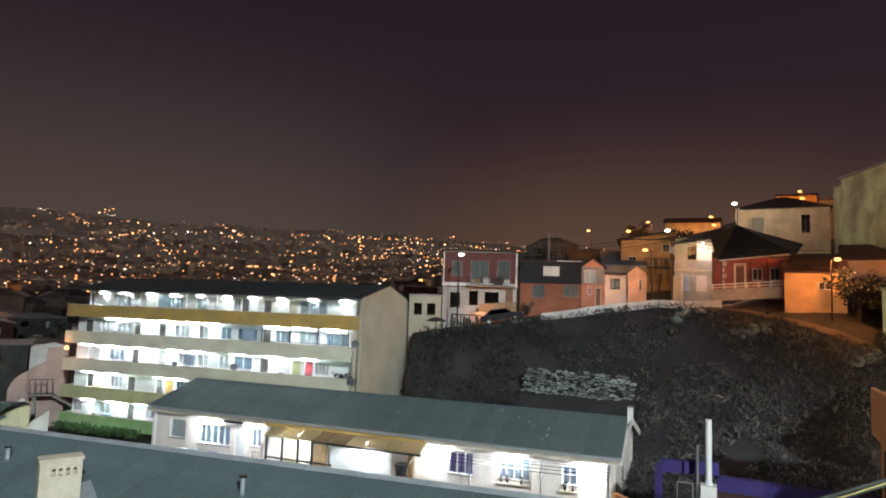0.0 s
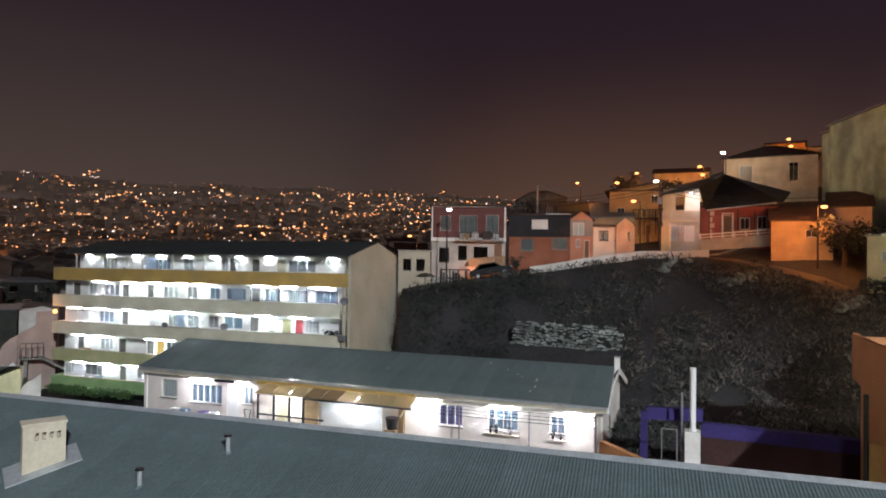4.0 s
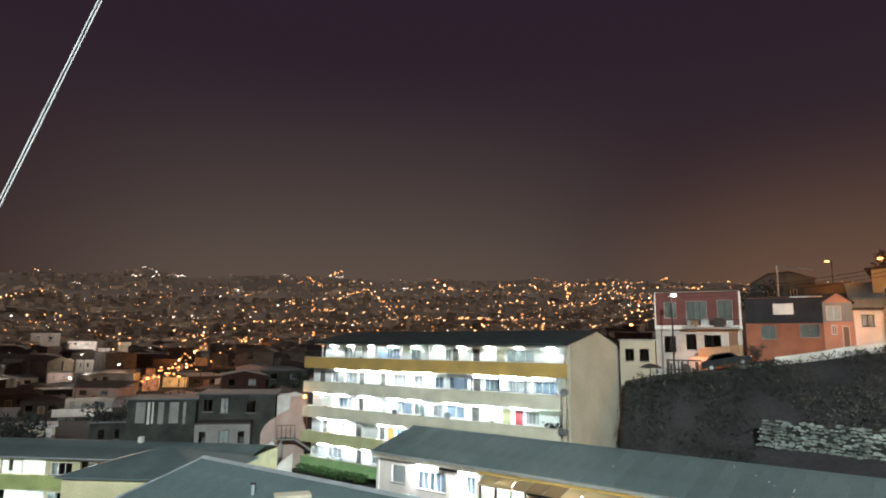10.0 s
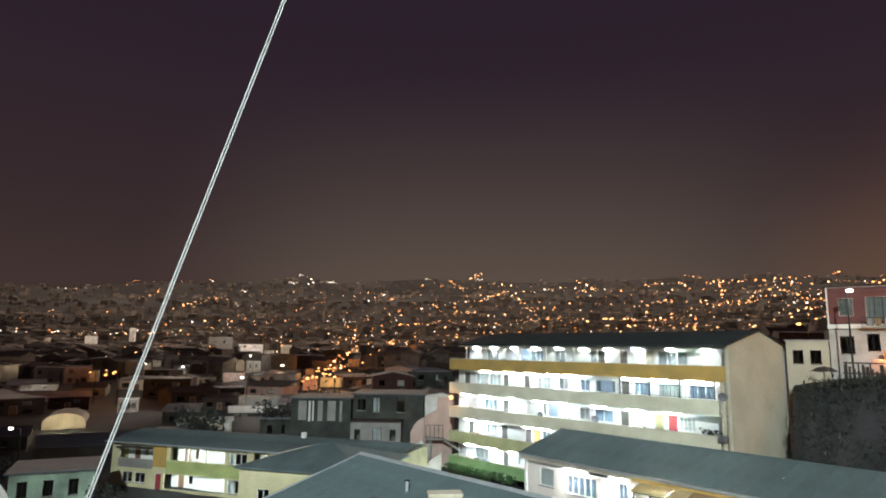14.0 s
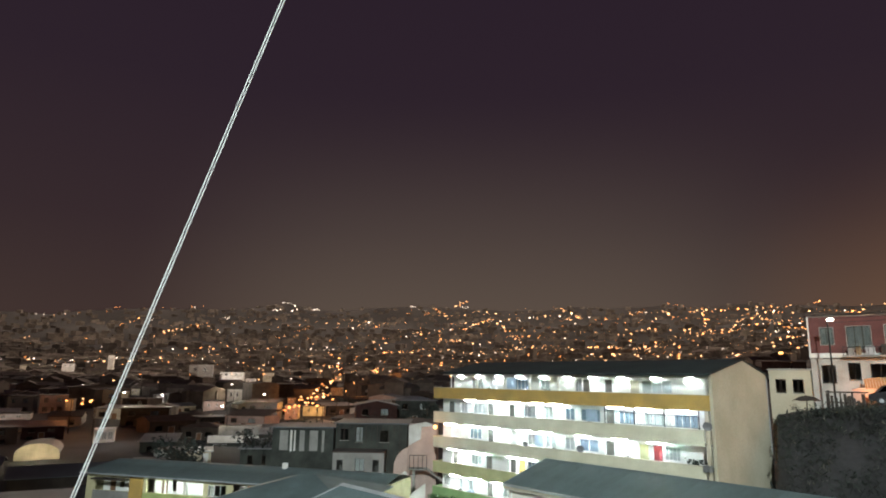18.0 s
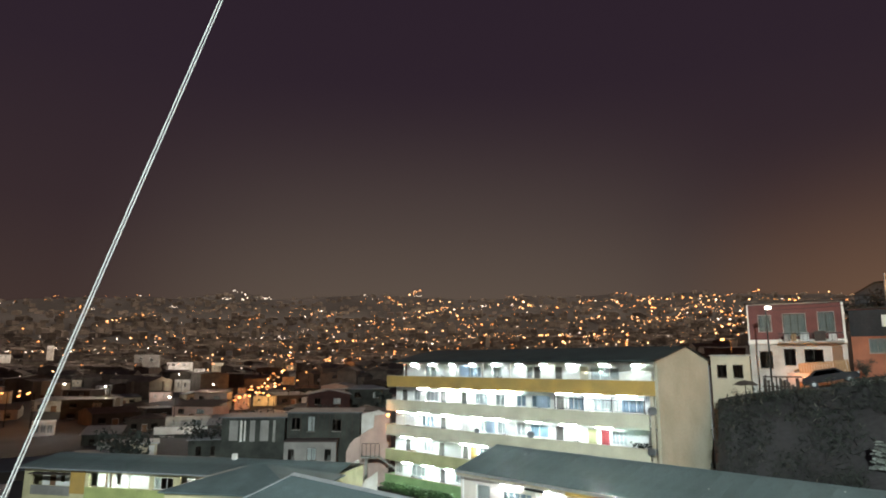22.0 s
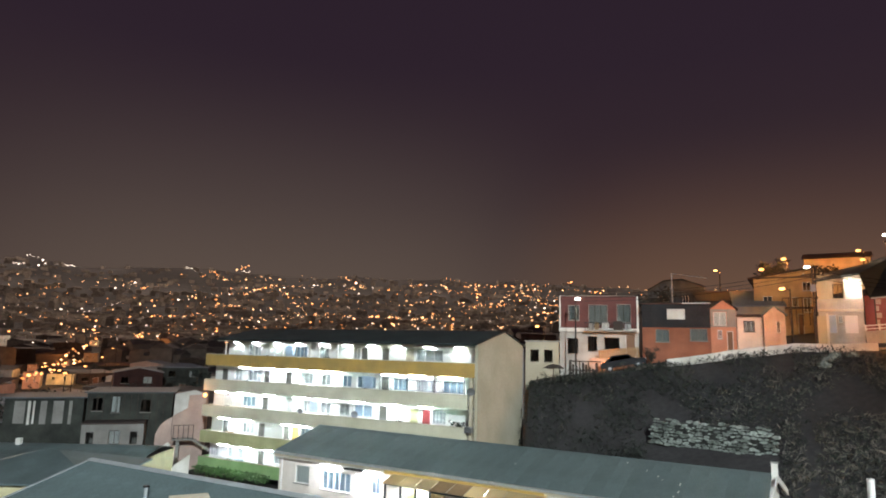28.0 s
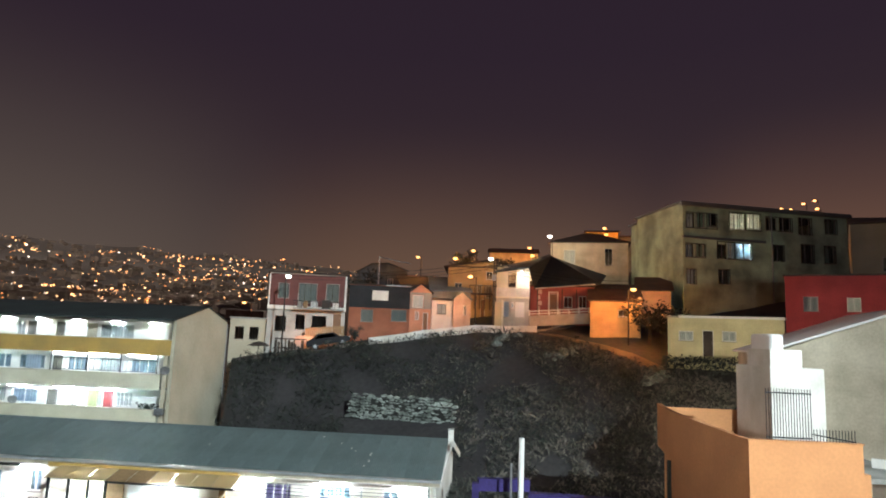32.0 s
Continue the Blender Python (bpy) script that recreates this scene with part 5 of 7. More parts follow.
def valley_gallery_house():
    t = thing("valley_gallery_house", GALLERY, "two-storey cream house with lit galleries and a grey roof", "house", "houses in the valley")
    holes = [(1.0, 3.2, 5.3, 4.45), (7.3, 3.3, 13.8, 4.5), (14.3, 3.35, 16.3, 4.4), (17.0, 3.3, 19.6, 4.5), (1.5, 0.9, 2.8, 1.9), (3.1, 0.9, 4.4, 1.9), (5.6, 0.02, 6.4, 1.95), (6.7, 0.55, 13.9, 1.98), (14.2, 0.7, 16.2, 1.9)]
    part("front_wall", Geo().wall(0, GW, -2, 4.85, 0, 0.2, holes), "yellow_paint", t, "pale yellow gallery front")
    for x0, x1, z0, z1 in ((7.3, 13.8, 2.4, 4.6), (17.0, 19.6, 2.4, 4.6), (6.7, 13.9, 0, 2.2), (1.0, 5.3, 2.4, 4.6)):
        part("gallery_wall", Geo().wall(x0 - 0.2, x1 + 0.2, z0, z1, 1.4, 1.5, [(x0 + 0.6, z0, x0 + 1.4, z0 + 2.0), (x0 + 1.9, z0 + 0.9, x0 + 2.4, z0 + 1.9)]), "gallery_white", t)
        door(t, x0 + 0.6, z0, x0 + 1.4, z0 + 2.0, 1.43, "brown_door")
        part("gallery_floor", Geo().box(x0 - 0.2, x1 + 0.2, 0.2, 1.4, z0 - 0.1, z0), "concrete", t)
        part("gallery_ceiling", Geo().box(x0 - 0.2, x1 + 0.2, 0.2, 1.4, z1, z1 + 0.1), "plaster_white", t)
    for x in (9.4, 11.6):
        part("gallery_post", Geo().box(x - 0.08, x + 0.08, 0.02, 0.18, 3.3, 4.5), "plaster_white", t)
    window(t, 14.3, 3.35, 16.3, 4.4, 0.08, bars=2)
    window(t, 1.5, 0.9, 2.8, 1.9, 0.08)
    window(t, 3.1, 0.9, 4.4, 1.9, 0.08)
    window(t, 14.2, 0.7, 16.2, 1.9, 0.08, bars=2)
    door(t, 5.6, 0.02, 6.4, 1.95, 0.08, "red_door")
    part("awning", Geo().box(1.2, 5.2, -0.8, -0.003, 4.3, 4.4), "dark_wood", t, "dark awning over the loggia")
    part("floor_band", Geo().box(6.95, GW - 0.1, -0.05, -0.003, 2.08, 3.24), "lime_paint", t, "yellowish green band between the galleries")
    part("loggia_parapet", Geo().box(0.9, 5.3, -0.06, -0.003, 2.35, 3.2), "grey_wall", t, "grey loggia parapet")
    part("ochre_pier", Geo().box(5.35, 6.9, -0.12, -0.003, 2.6, 4.8), "ochre", t)
    for x in (0, GW - 0.2):
        part("end_wall", Geo().box(x, x + 0.2, 0.2, 9, -2, 4.85), "yellow_paint", t)
    part("back_wall", Geo().box(0.2, GW - 0.2, 8.8, 9, -2, 4.85), "plaster_cream", t)
    roof_sheets(t, -0.4, GW + 0.4, (-0.6, 4.9), (4.5, 5.6), pitch=0.2, wide=1.1, amp=0.015)
    roof_sheets(t, -0.4, GW + 0.4, (9.6, 4.9), (4.5, 5.6), pitch=0.2, wide=1.1, amp=0.015)
    part("gutter", Geo().box(-0.4, GW + 0.4, -0.72, -0.6, 4.78, 4.9), "zinc_pale", t)
    part("chimney", Geo().box(19.6, 20.0, 4.2, 4.6, 5.4, 6.1), "plaster_white", t)
    return t


valley_gallery_house()
for x, z in ((8.1, 4.6), (10.1, 4.6), (12.7, 4.6), (18.2, 4.6), (7.9, 2.2), (10.2, 2.2), (12.6, 2.2)):
    tube_lamp(GALLERY @ pose(x, 0.5, z), 0.9, "tube_valley")
house("yellow_gable_house", "small yellow house under a grey hipped roof", -43.3, -33.0, 44, -10, -12.5, 4.5, 8, "yellow_paint", "zinc", "hip", 1.2, below=2, wins=[(0.16, 0.3, 0.26, 0.7, None)])
hd = house("dark_timber_house", "dark timber house with a lower grey storey", -34.0, -27.85, 80, -25, -9.2, 3.5, 8, "boards_dim", "zinc_dark", "flat", below=4, wins=[(0.28, 0.4, 0.38, 0.9, "white_curtain"), (0.06, 0.45, 0.18, 0.85, None), (0.62, 0.4, 0.74, 0.8, None)], frame_mat="dark_wood")
for k in range(12):
    part("board", Geo().box(0.25 + k * 0.68, 0.31 + k * 0.68, -0.03, -0.003, -0.4, 3.4), "dark_wood", hd)
house("grey_annex", "small grey rendered annex with three windows", -34.2, -29.8, 77, -25, -11.9, 3.2, 3, "grey_wall", "rust_roof", "flat", below=3, over=0.1, wins=[(0.08, 0.35, 0.2, 0.75, None), (0.44, 0.35, 0.62, 0.8, "white_curtain"), (0.78, 0.35, 0.9, 0.75, None)], frame_mat="dark_wood")
hp = house("pale_panel_house", "dark low house with pale upright panels", -39.3, -34.2, 82, -28, -9.6, 3.3, 7, "boards_dim", "zinc_dark", "flat", below=4)
for x0, x1, c in ((0.9, 1.9, "grey_wall"), (2.15, 2.4, "plaster_white"), (2.62, 2.8, "plaster_white"), (3.3, 3.9, "grey_wall"), (4.5, 5.5, "grey_wall"), (6.0, 6.3, "concrete")):
    part("pale_panel", Geo().box(x0, x1, -0.05, -0.003, 0.5 + 0.2 * (x0 % 1), 3.0), c, hp)
house("pink_house", "faded pink rendered house beside the block", -28.0, -25.2, 84, -24, -12.0, 6.2, 8, "pink_wall", "rust_roof", "flat", below=2, wins=[(0.62, 0.68, 0.9, 0.86, None), (0.2, 0.3, 0.4, 0.55, None)])

# ---- street lamps ----


def street_lamp(az, dist, z_lamp, z_foot, white=False, power=900, arm=0.5, turn=0.0):
    p = polar(az, dist)
    m = pose(p.x, p.y, z_foot, 0, 0, -az + turn)
    t = thing("street_lamp", m, ("wooden pole with a lit white street lamp" if white else "wooden pole with a lit orange sodium street lamp"), "street lamp", "street lamps")
    h = z_lamp - z_foot
    part("pole", Geo().tube((arm, 0.25, -1.0), (arm, 0.25, h + 0.02), 0.09, 0.05), "pole_black", t)
    part("arm", Geo().tube((arm, 0.25, h - 0.1), (0, 0, h + 0.12), 0.02), "pole_black", t)
    head = part("lamp_head", Geo().ball((0, 0.03, h + 0.14), 0.30, squash=0.25), "grey_metal", t)
    part("lens", Geo().ball((0, -0.03, h), 0.27, squash=0.42), "led" if white else "sodium", head)
    lamp("street_light", "POINT", m @ Vector((0, -0.9, h - 0.5)), power, (1.0, 0.85, 0.6) if white else SODIUM, 0.25)
    return t


for az, dist, el, foot, white, power, arm in ((6.66, 61.5, 4.7, -2.4, True, 150, -0.2), (22.94, 63.6, 5.44, 1.2, False, 1350, 0.62), (37.31, 61.5, 4.65, -0.9, False, 1900, -0.45), (30.06, 80, 9.25, 5.0, True, 750, 0.3),
                                              (21.53, 80, 7.03, 3.6, False, 2500, 0.5), (23.17, 92, 7.81, 6.5, False, 2200, 0.4), (24.78, 69.5, 7.11, 2, True, 70, 0.6), (28.25, 92, 8.19, 8, False, 2000, 0.5), (28.5, 88, 7.5, 7, False, 800, 0.5), (34.85, 98, 10.0, 12, False, 1300, 0.4),
                                              (35.02, 95, 9.45, 11, False, 700, -0.4), (18.1, 94, 7.05, 5.5, False, 900, 0.5), (26.3, 112, 8.0, 10, False, 1300, 0.5), (48.95, 112, 11.2, 16, False, 1000, 0.5), (49.6, 110, 11.1, 16, False, 1000, 0.5), (50.5, 114, 11.5, 17, False, 1000, 0.5),
                                              # last row: unseen lamp added behind the tower to brighten the right-hand
                                              # houses
                                              (51.3, 116, 11.7, 18, False, 1000, 0.5), (51.45, 109, 11.05, 16, False, 800, 0.5), (48.4, 42, -1.7, -7.5, True, 3400, 1.2)):
    street_lamp(az, dist, rise(el, dist), foot, white, power, arm)

# ---- the terrace that the view is taken from, and an unseen flood light mast, inferred from the lit fronts, behind it ----
HOME = pose(0, 0, -14, 0, 0, -23.6)


def home():
    h = thing("viewpoint_house", HOME, "plain cream house whose roof terrace gives the view", "house")
    part("wall", Geo().box(-14, 14, -1.2, 0.8, -1, 12.2), "plaster_cream", h)
    part("terrace", Geo().box(-14.4, 14.4, -9, 1.0, 12.2, 12.4), "concrete", h)
    return h


home()
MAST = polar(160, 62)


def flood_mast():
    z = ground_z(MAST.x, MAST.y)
    t = thing("flood_light_mast", pose(MAST.x, MAST.y, z, 0, 0, 22), "unseen tall grey mast with white flood lights", "flood light")
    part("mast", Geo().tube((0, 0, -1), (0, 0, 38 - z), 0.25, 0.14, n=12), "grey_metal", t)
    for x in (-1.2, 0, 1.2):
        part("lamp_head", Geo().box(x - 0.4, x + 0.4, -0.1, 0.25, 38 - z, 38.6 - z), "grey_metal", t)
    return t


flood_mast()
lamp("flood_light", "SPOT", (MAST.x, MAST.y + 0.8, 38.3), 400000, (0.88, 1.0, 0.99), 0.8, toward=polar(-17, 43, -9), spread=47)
# unseen flood light added to brighten the orange house and the tower
lamp("terrace_flood_light", "SPOT", HOME @ Vector((9.0, -8.0, 17.0)), 7500, (0.98, 0.97, 0.92), 0.12, toward=polar(55, 34, -1), spread=66)
t = thing("terrace_lamp_post", HOME @ pose(9.0, -8.3, 12.4), "unseen slim post added to carry the terrace flood light", "flood light")
part("post", Geo().tube((0, 0, 0), (0, 0, 4.3), 0.05, n=10), "grey_metal", t)
part("lamp_head", Geo().box(-0.2, 0.2, -0.2, 0.05, 4.3, 4.65), "grey_metal", t)

# ---- more lamps and things of the long house ----


def pergola():
    t = thing("pergola", LONG @ pose(0, -0.001, 0), "timber and steel porch roof with translucent panels", "pergola")
    for x in (10.2, 11.3, 12.36, 13.3):
        part("post", Geo().box(x - 0.05, x + 0.05, -1.68, -1.58, 0.5, 4.64), "black_metal", t)
    part("end_post", Geo().box(19.0, 19.3, -1.0, -0.75, 0.5, 4.6), "wood", t, "thick timber end post")
    part("beam", Geo().box(10.1, 13.45, -1.72, -1.58, 4.64, 4.74), "black_metal", t)
    part("beam", Geo().box(13.45, 20.0, -1.72, -1.6, 4.56, 4.66), "black_metal", t)
    part("floor_rail", Geo().box(10.2, 14.6, -1.68, -1.6, 3.42, 3.5), "black_metal", t)
    part("brace", Geo().line([(19.2, -1.2, 4.0), (19.45, -1.0, 4.5), (19.9, -0.6, 4.95)], 0.06), "plaster_cream", t)
    for i in range(9):
        x0 = 10.1 + i * 1.1
        part("roof_panel", Geo().add([(x0, -1.85, 4.72), (x0 + 1.06, -1.85, 4.72), (x0 + 1.06, -0.55, 5.1), (x0, -0.55, 5.1), (x0, -1.85, 4.71), (x0 + 1.06, -1.85, 4.71), (x0 + 1.06, -0.55, 5.09), (x0, -0.55, 5.09)],
                                     [(0, 1, 2, 3), (7, 6, 5, 4), (0, 4, 5, 1), (1, 5, 6, 2), (2, 6, 7, 3), (3, 7, 4, 0)]), M["panel"] if i not in (3, 4) else M["wood"], t)
        part("rafter", Geo().tube((x0 - 0.02, -1.8, 4.68), (x0 - 0.02, -0.1, 5.0), 0.03), "dark_wood", t)
    part("wood_board", Geo().box(12.5, 13.6, -0.5, -0.4, 2.5, 4.4), "wood", t, "upright brown timber boards")
    part("white_screen", Geo().box(13.9, 17.8, -0.6, -0.55, 2.3, 4.45), "white_door", t, "large white screen wall")
    part("fascia", Geo().box(9.4, 19.8, -0.68, -0.63, 5.0, 5.2), "ochre", t, "ochre yellow fascia board")
    return t


M["dirt"] = material("bare dirt", (0.16, 0.12, 0.08), 0.95, vary=0.4, fine=3, coarse=0.4, bump=0.4)
pergola()


def plant_pot(m, label="dark pot with a leafy plant", size=0.3, seed=1, mat="black_metal"):
    rng = random.Random(seed)
    t = thing("plant_pot", m, label, "plant", "pot plants")
    part("pot", Geo().tube((0, 0, 0), (0, 0, size), size * 0.35, size * 0.5, n=12), mat, t)
    g = Geo()
    for _ in range(70):
        a, r, z = rng.uniform(0, math.tau), rng.uniform(0, size * 0.8), size + rng.uniform(0, size * 1.5)
        c, s = Vector((math.cos(a) * r, math.sin(a) * r, z)), size * 0.25
        d = Vector((rng.uniform(-1, 1), rng.uniform(-1, 1), rng.uniform(-0.3, 1))) * s
        e = Vector((rng.uniform(-1, 1), rng.uniform(-1, 1), rng.uniform(-1, 1))) * s * 0.6
        g.add([c - d, c + e, c + d, c - e], [(0, 1, 2, 3)])
    part("leaves", g, "leaf", t)
    return t


single("bucket", Geo().tube((0, 0, 0), (0, 0, 0.65), 0.28, 0.38, n=14), "black_metal", LONG @ pose(18.4, -0.5, 3.1), "large dark planter at the porch end", "planter")
single("planter_stand", Geo().box(-0.35, 0.35, -0.35, 0.35, 0, 2.9), "wood", LONG @ pose(18.4, -0.5, 0.2), "timber stand under the planter", "stand")
for i, (x, z, sz) in enumerate(((24.1, 3.42, 0.15), (24.45, 3.42, 0.19), (25.2, 3.42, 0.15), (27.5, 3.42, 0.17), (27.9, 3.42, 0.13))):
    plant_pot(LONG @ pose(x, -0.22, z), "small pot plant on the window ledge", sz, 10 + i)
for x0, x1 in ((23.8, 25.7), (27.2, 28.2)):
    single("window_shelf", Geo().box(x0, x1, -0.4, -0.08, 3.36, 3.42), "plaster_cream", LONG, "narrow pale shelf under a barred window", "shelf")
for z, y in ((4.92, -0.95), (4.77, -1.05), (4.62, -1.15), (4.47, -1.25)):
    single("clothes_line", Geo().line([(19.6 + i * 1.45, y, z - 0.05 * math.sin(i / 7 * math.pi)) for i in range(8)], 0.018), "black_metal", LONG, "thin dark line strung along the long house", "line", "lines on the long house")
for x in (22.6, 26.4):
    single("line_post", Geo().tube((x, -1.1, 0.5), (x, -1.1, 5.0), 0.035), "grey_metal", LONG, "thin post that carries the lines", "post")
single("door_canopy", Geo().box(6.3, 7.8, -0.75, -0.5, 4.9, 5.02), "black_metal", LONG, "small dark canopy over a door", "canopy")
for i, (x, c) in enumerate(((3.2, "white_paint"), (4.0, "blue_curtain"), (5.4, "purple_curtain"), (6.2, "white_paint"))):
    single("storage_box", Geo().box(x, x + 0.55, -1.2, -0.75, 0.6, 3.05), c, LONG, "box standing in front of the long house", "box", "boxes by the long house")
single("wheel_chair_frame", Geo().line([(8.9, -1.2, 3.5), (9.4, -1.2, 3.5), (9.3, -1.2, 3.0), (9.0, -1.2, 3.0), (8.9, -1.2, 3.5)], 0.03), "black_metal", LONG, "dark folded metal frame by the porch", "frame")

# ---- small things on the gallery block ----


def dish(m, r=0.35, label="dark satellite dish on a gallery parapet"):
    t = thing("satellite_dish", m, label, "satellite dish", "satellite dishes")
    g, n = Geo(), 14
    g.v = [(0, 0.06, 0)] + [(math.cos(i * math.tau / n) * r * k, -0.05 * k * k * 3 * r + 0.06, math.sin(i * math.tau / n) * r * k) for k in (0.5, 1.0) for i in range(n)]
    g.f = [(0, 1 + i, 1 + (i + 1) % n) for i in range(n)] + [(1 + i, 1 + n + i, 1 + n + (i + 1) % n, 1 + (i + 1) % n) for i in range(n)]
    part("bowl", g, "grey_metal", t)
    part("arm", Geo().tube((0, 0.0, -r * 0.9), (0, -r * 0.9, 0), 0.015), "grey_metal", t)
    part("bracket", Geo().tube((0, 0.06, 0), (0, 0.2, -r * 0.9), 0.02), "black_metal", t)
    return t


for x, z, r in ((13.5, 6.42, 0.26), (19.7, 6.55, 0.33), (31.05, 9.1, 0.34)):
    dish(BLOCK @ pose(x, -0.22, z, 20, 0, 25), r)
for i, (x, k) in enumerate(((29.2, 2), (29.7, 2), (30.1, 2), (8.2, 4), (15.7, 4), (20.2, 3), (5.6, 3), (24.0, 2), (16.2, 2), (4.2, 0))):
    plant_pot(BLOCK @ pose(x, 0.45, 0.15 + 2.55 * k), "leafy pot plant on the gallery", 0.55 if k == 2 and x > 29 else 0.42, 30 + i)
for i, (x, k, c) in enumerate(((17.5, 3, "white_paint"), (12.6, 2, "blue_curtain"), (3.4, 1, "wood"), (7.0, 4, "grey_metal"), (26.4, 4, "white_paint"), (22.7, 2, "white_paint"), (5.0, 0, "blue_curtain"))):
    g = Geo().box(-0.35, 0.35, -0.25, 0.25, 0, 0.9).box(-0.38, 0.38, -0.28, 0.28, 0.9, 0.95)
    single("gallery_cabinet", g, c, BLOCK @ pose(x, 0.95, 0.15 + 2.55 * k), "small cabinet standing on the gallery", "cabinet", "cabinets on the galleries")
for x0, x1, k, c in ((10.8, 12.0, 4, "blue_curtain"), (20.0, 21.2, 3, "blue_curtain"), (3.0, 4.4, 2, "white_curtain"), (14.2, 15.2, 2, "blue_curtain")):
    g, n = Geo(), 12
    for i in range(n):
        a, b = x0 + (x1 - x0) * i / n, x0 + (x1 - x0) * (i + 1) / n
        ya, yb = 0.3 + 0.03 * (i % 2), 0.3 + 0.03 * ((i + 1) % 2)
        g.add([(a, ya, 0), (b, yb, 0), (b, yb, 1.0), (a, ya, 1.0)], [(0, 1, 2, 3)])
    single("hanging_laundry", g, c, BLOCK @ pose(0, 0, 1.2 + 2.55 * k), "cloth hung to dry along the gallery", "laundry", "laundry on the galleries")
single("air_conditioner", Geo().box(30.6, 31.2, -0.35, -0.02, 5.9, 6.35), "grey_metal", BLOCK, "grey outdoor air conditioner at the gallery end", "air conditioner")
t = thing("wall_lamp", BLOCK @ pose(0.75, -0.15, 7.15), "orange lamp on the end of the block", "lamp")
part("bracket", Geo().box(-0.04, 0.04, 0, 0.15, 0.1, 0.2), "black_metal", t)
part("globe", Geo().ball((0, 0, 0), 0.2), "sodium", t)
lamp("wall_light", "POINT", BLOCK @ Vector((0.6, -0.5, 7.15)), 60, SODIUM, 0.15)

# ---- roof vents and the white flue on the near roof ----


def on_near(az, dist):
    """A point on the near slope, or the far one, of the near roof."""
    p = polar(az, dist)
    loc = NEAR.inverted() @ p
    return Vector((p.x, p.y, -14 + ZR - abs(loc.y) * 0.293))


def roof_skirt():
    """Pale metal flashing laid on the roof round the chimney's foot."""
    inv, g = CHIMNEY.matrix_basis.inverted(), Geo()
    for y in (-0.3, 0.75):
        for x in (-0.35, 1.25):
            p = CHIMNEY.matrix_basis @ Vector((x, y, 0))
            loc = NEAR.inverted() @ p
            p.z = -14 + ZR - abs(loc.y) * 0.293 + 0.035
            g.v += [tuple(inv @ p), tuple(inv @ (p - Vector((0, 0, 0.03))))]
    g.f = [(0, 2, 6, 4), (1, 5, 7, 3), (0, 1, 3, 2), (2, 3, 7, 6), (6, 7, 5, 4), (4, 5, 1, 0)]
    part("base_flashing", g, "zinc_pale", CHIMNEY, "pale metal flashing round the chimney foot")


roof_skirt()
for az, dist, h in ((-12.37, 16.66, 0.46), (-19.2, 16.25, 0.42), (-29.21, 22.21, 0.4), (-32.04, 21.04, 0.55)):
    p = on_near(az, dist)
    t = thing("roof_vent", pose(p.x, p.y, p.z - 0.05), "thin grey vent pipe on the corrugated roof", "vent pipe", "roof vents")
    part("pipe", Geo().tube((0, 0, 0), (0, 0, h), 0.055, n=12), "zinc_pale", t)
    part("cowl", Geo().tube((0, 0, h), (0, 0, h + 0.05), 0.10, 0.09, n=12), "black_metal", t)
    part("flashing", Geo().tube((0, 0, 0), (0, 0, 0.08), 0.14, 0.06, n=12), "zinc", t)
p = polar(27.9, 30)
t = thing("white_flue", pose(p.x, p.y, -12.5, 0, 0, -28), "tall white flue on a white plastered base", "flue")
part("base", Geo().box(-0.32, 0.32, -0.32, 0.32, 0, 5.27), "plaster_white", t)
part("pipe", Geo().tube((0, 0, 5.27), (0, 0, 8.03), 0.13, n=14), "white_paint", t)
part("collar", Geo().tube((0, 0, 5.27), (0, 0, 5.36), 0.17, n=14), "white_paint", t)
p = polar(27.05, 30)
single("thin_post", Geo().tube((0, 0, 0), (0, 0, 6.9), 0.05), "grey_metal", pose(p.x, p.y, -12.5), "thin grey post beside the flue", "post")

# ---- yard between the near roof and the slope ----


def wall_run(name, label, az0, az1, d0, d1, z0, z1, thick, mat, category="wall"):
    """An upright wall between two ground points."""
    a, b = polar(az0, d0), polar(az1, d1)
    v = b - a
    m = pose(a.x, a.y, z0, 0, 0, math.degrees(math.atan2(v.y, v.x)))
    return single(name, Geo().box(0, v.length, -thick / 2, thick / 2, 0, z1 - z0), mat, m, label, category, kind="")


wall_run("white_yard_wall", "white plastered yard wall beyond the orange house", 54.2, 62, 27.5, 27.5, -9.5, -3.65, 0.25, "plaster_white")
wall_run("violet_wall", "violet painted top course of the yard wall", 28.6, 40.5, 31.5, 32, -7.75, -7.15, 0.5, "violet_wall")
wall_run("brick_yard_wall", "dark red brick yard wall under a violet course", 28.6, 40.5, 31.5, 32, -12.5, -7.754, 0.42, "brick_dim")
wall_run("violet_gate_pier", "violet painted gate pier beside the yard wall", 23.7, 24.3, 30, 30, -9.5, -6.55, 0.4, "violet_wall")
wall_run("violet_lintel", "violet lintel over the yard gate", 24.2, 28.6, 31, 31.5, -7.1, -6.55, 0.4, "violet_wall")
wall_run("terracotta_wall", "low terracotta wall beside the long house", 20.5, 24.0, 31.5, 29, -11, -8.45, 0.3, "orange")
t = thing("yard_gate", site(25.4, 26.7, 28, 25, -9.5)[0], "pale metal gate frame standing in the yard", "gate")
part("frame", Geo().ring(0, 0.65, 0.3, 2.75, 0, 0.04, 0.05), "grey_metal", t)
part("mid_rail", Geo().box(0.05, 0.6, 0.002, 0.038, 1.4, 1.45), "grey_metal", t)
t = thing("yellow_pier", site(40.3, 41.2, 29, 40, -12)[0], "ochre yellow pier at the corner of the orange house", "pier")
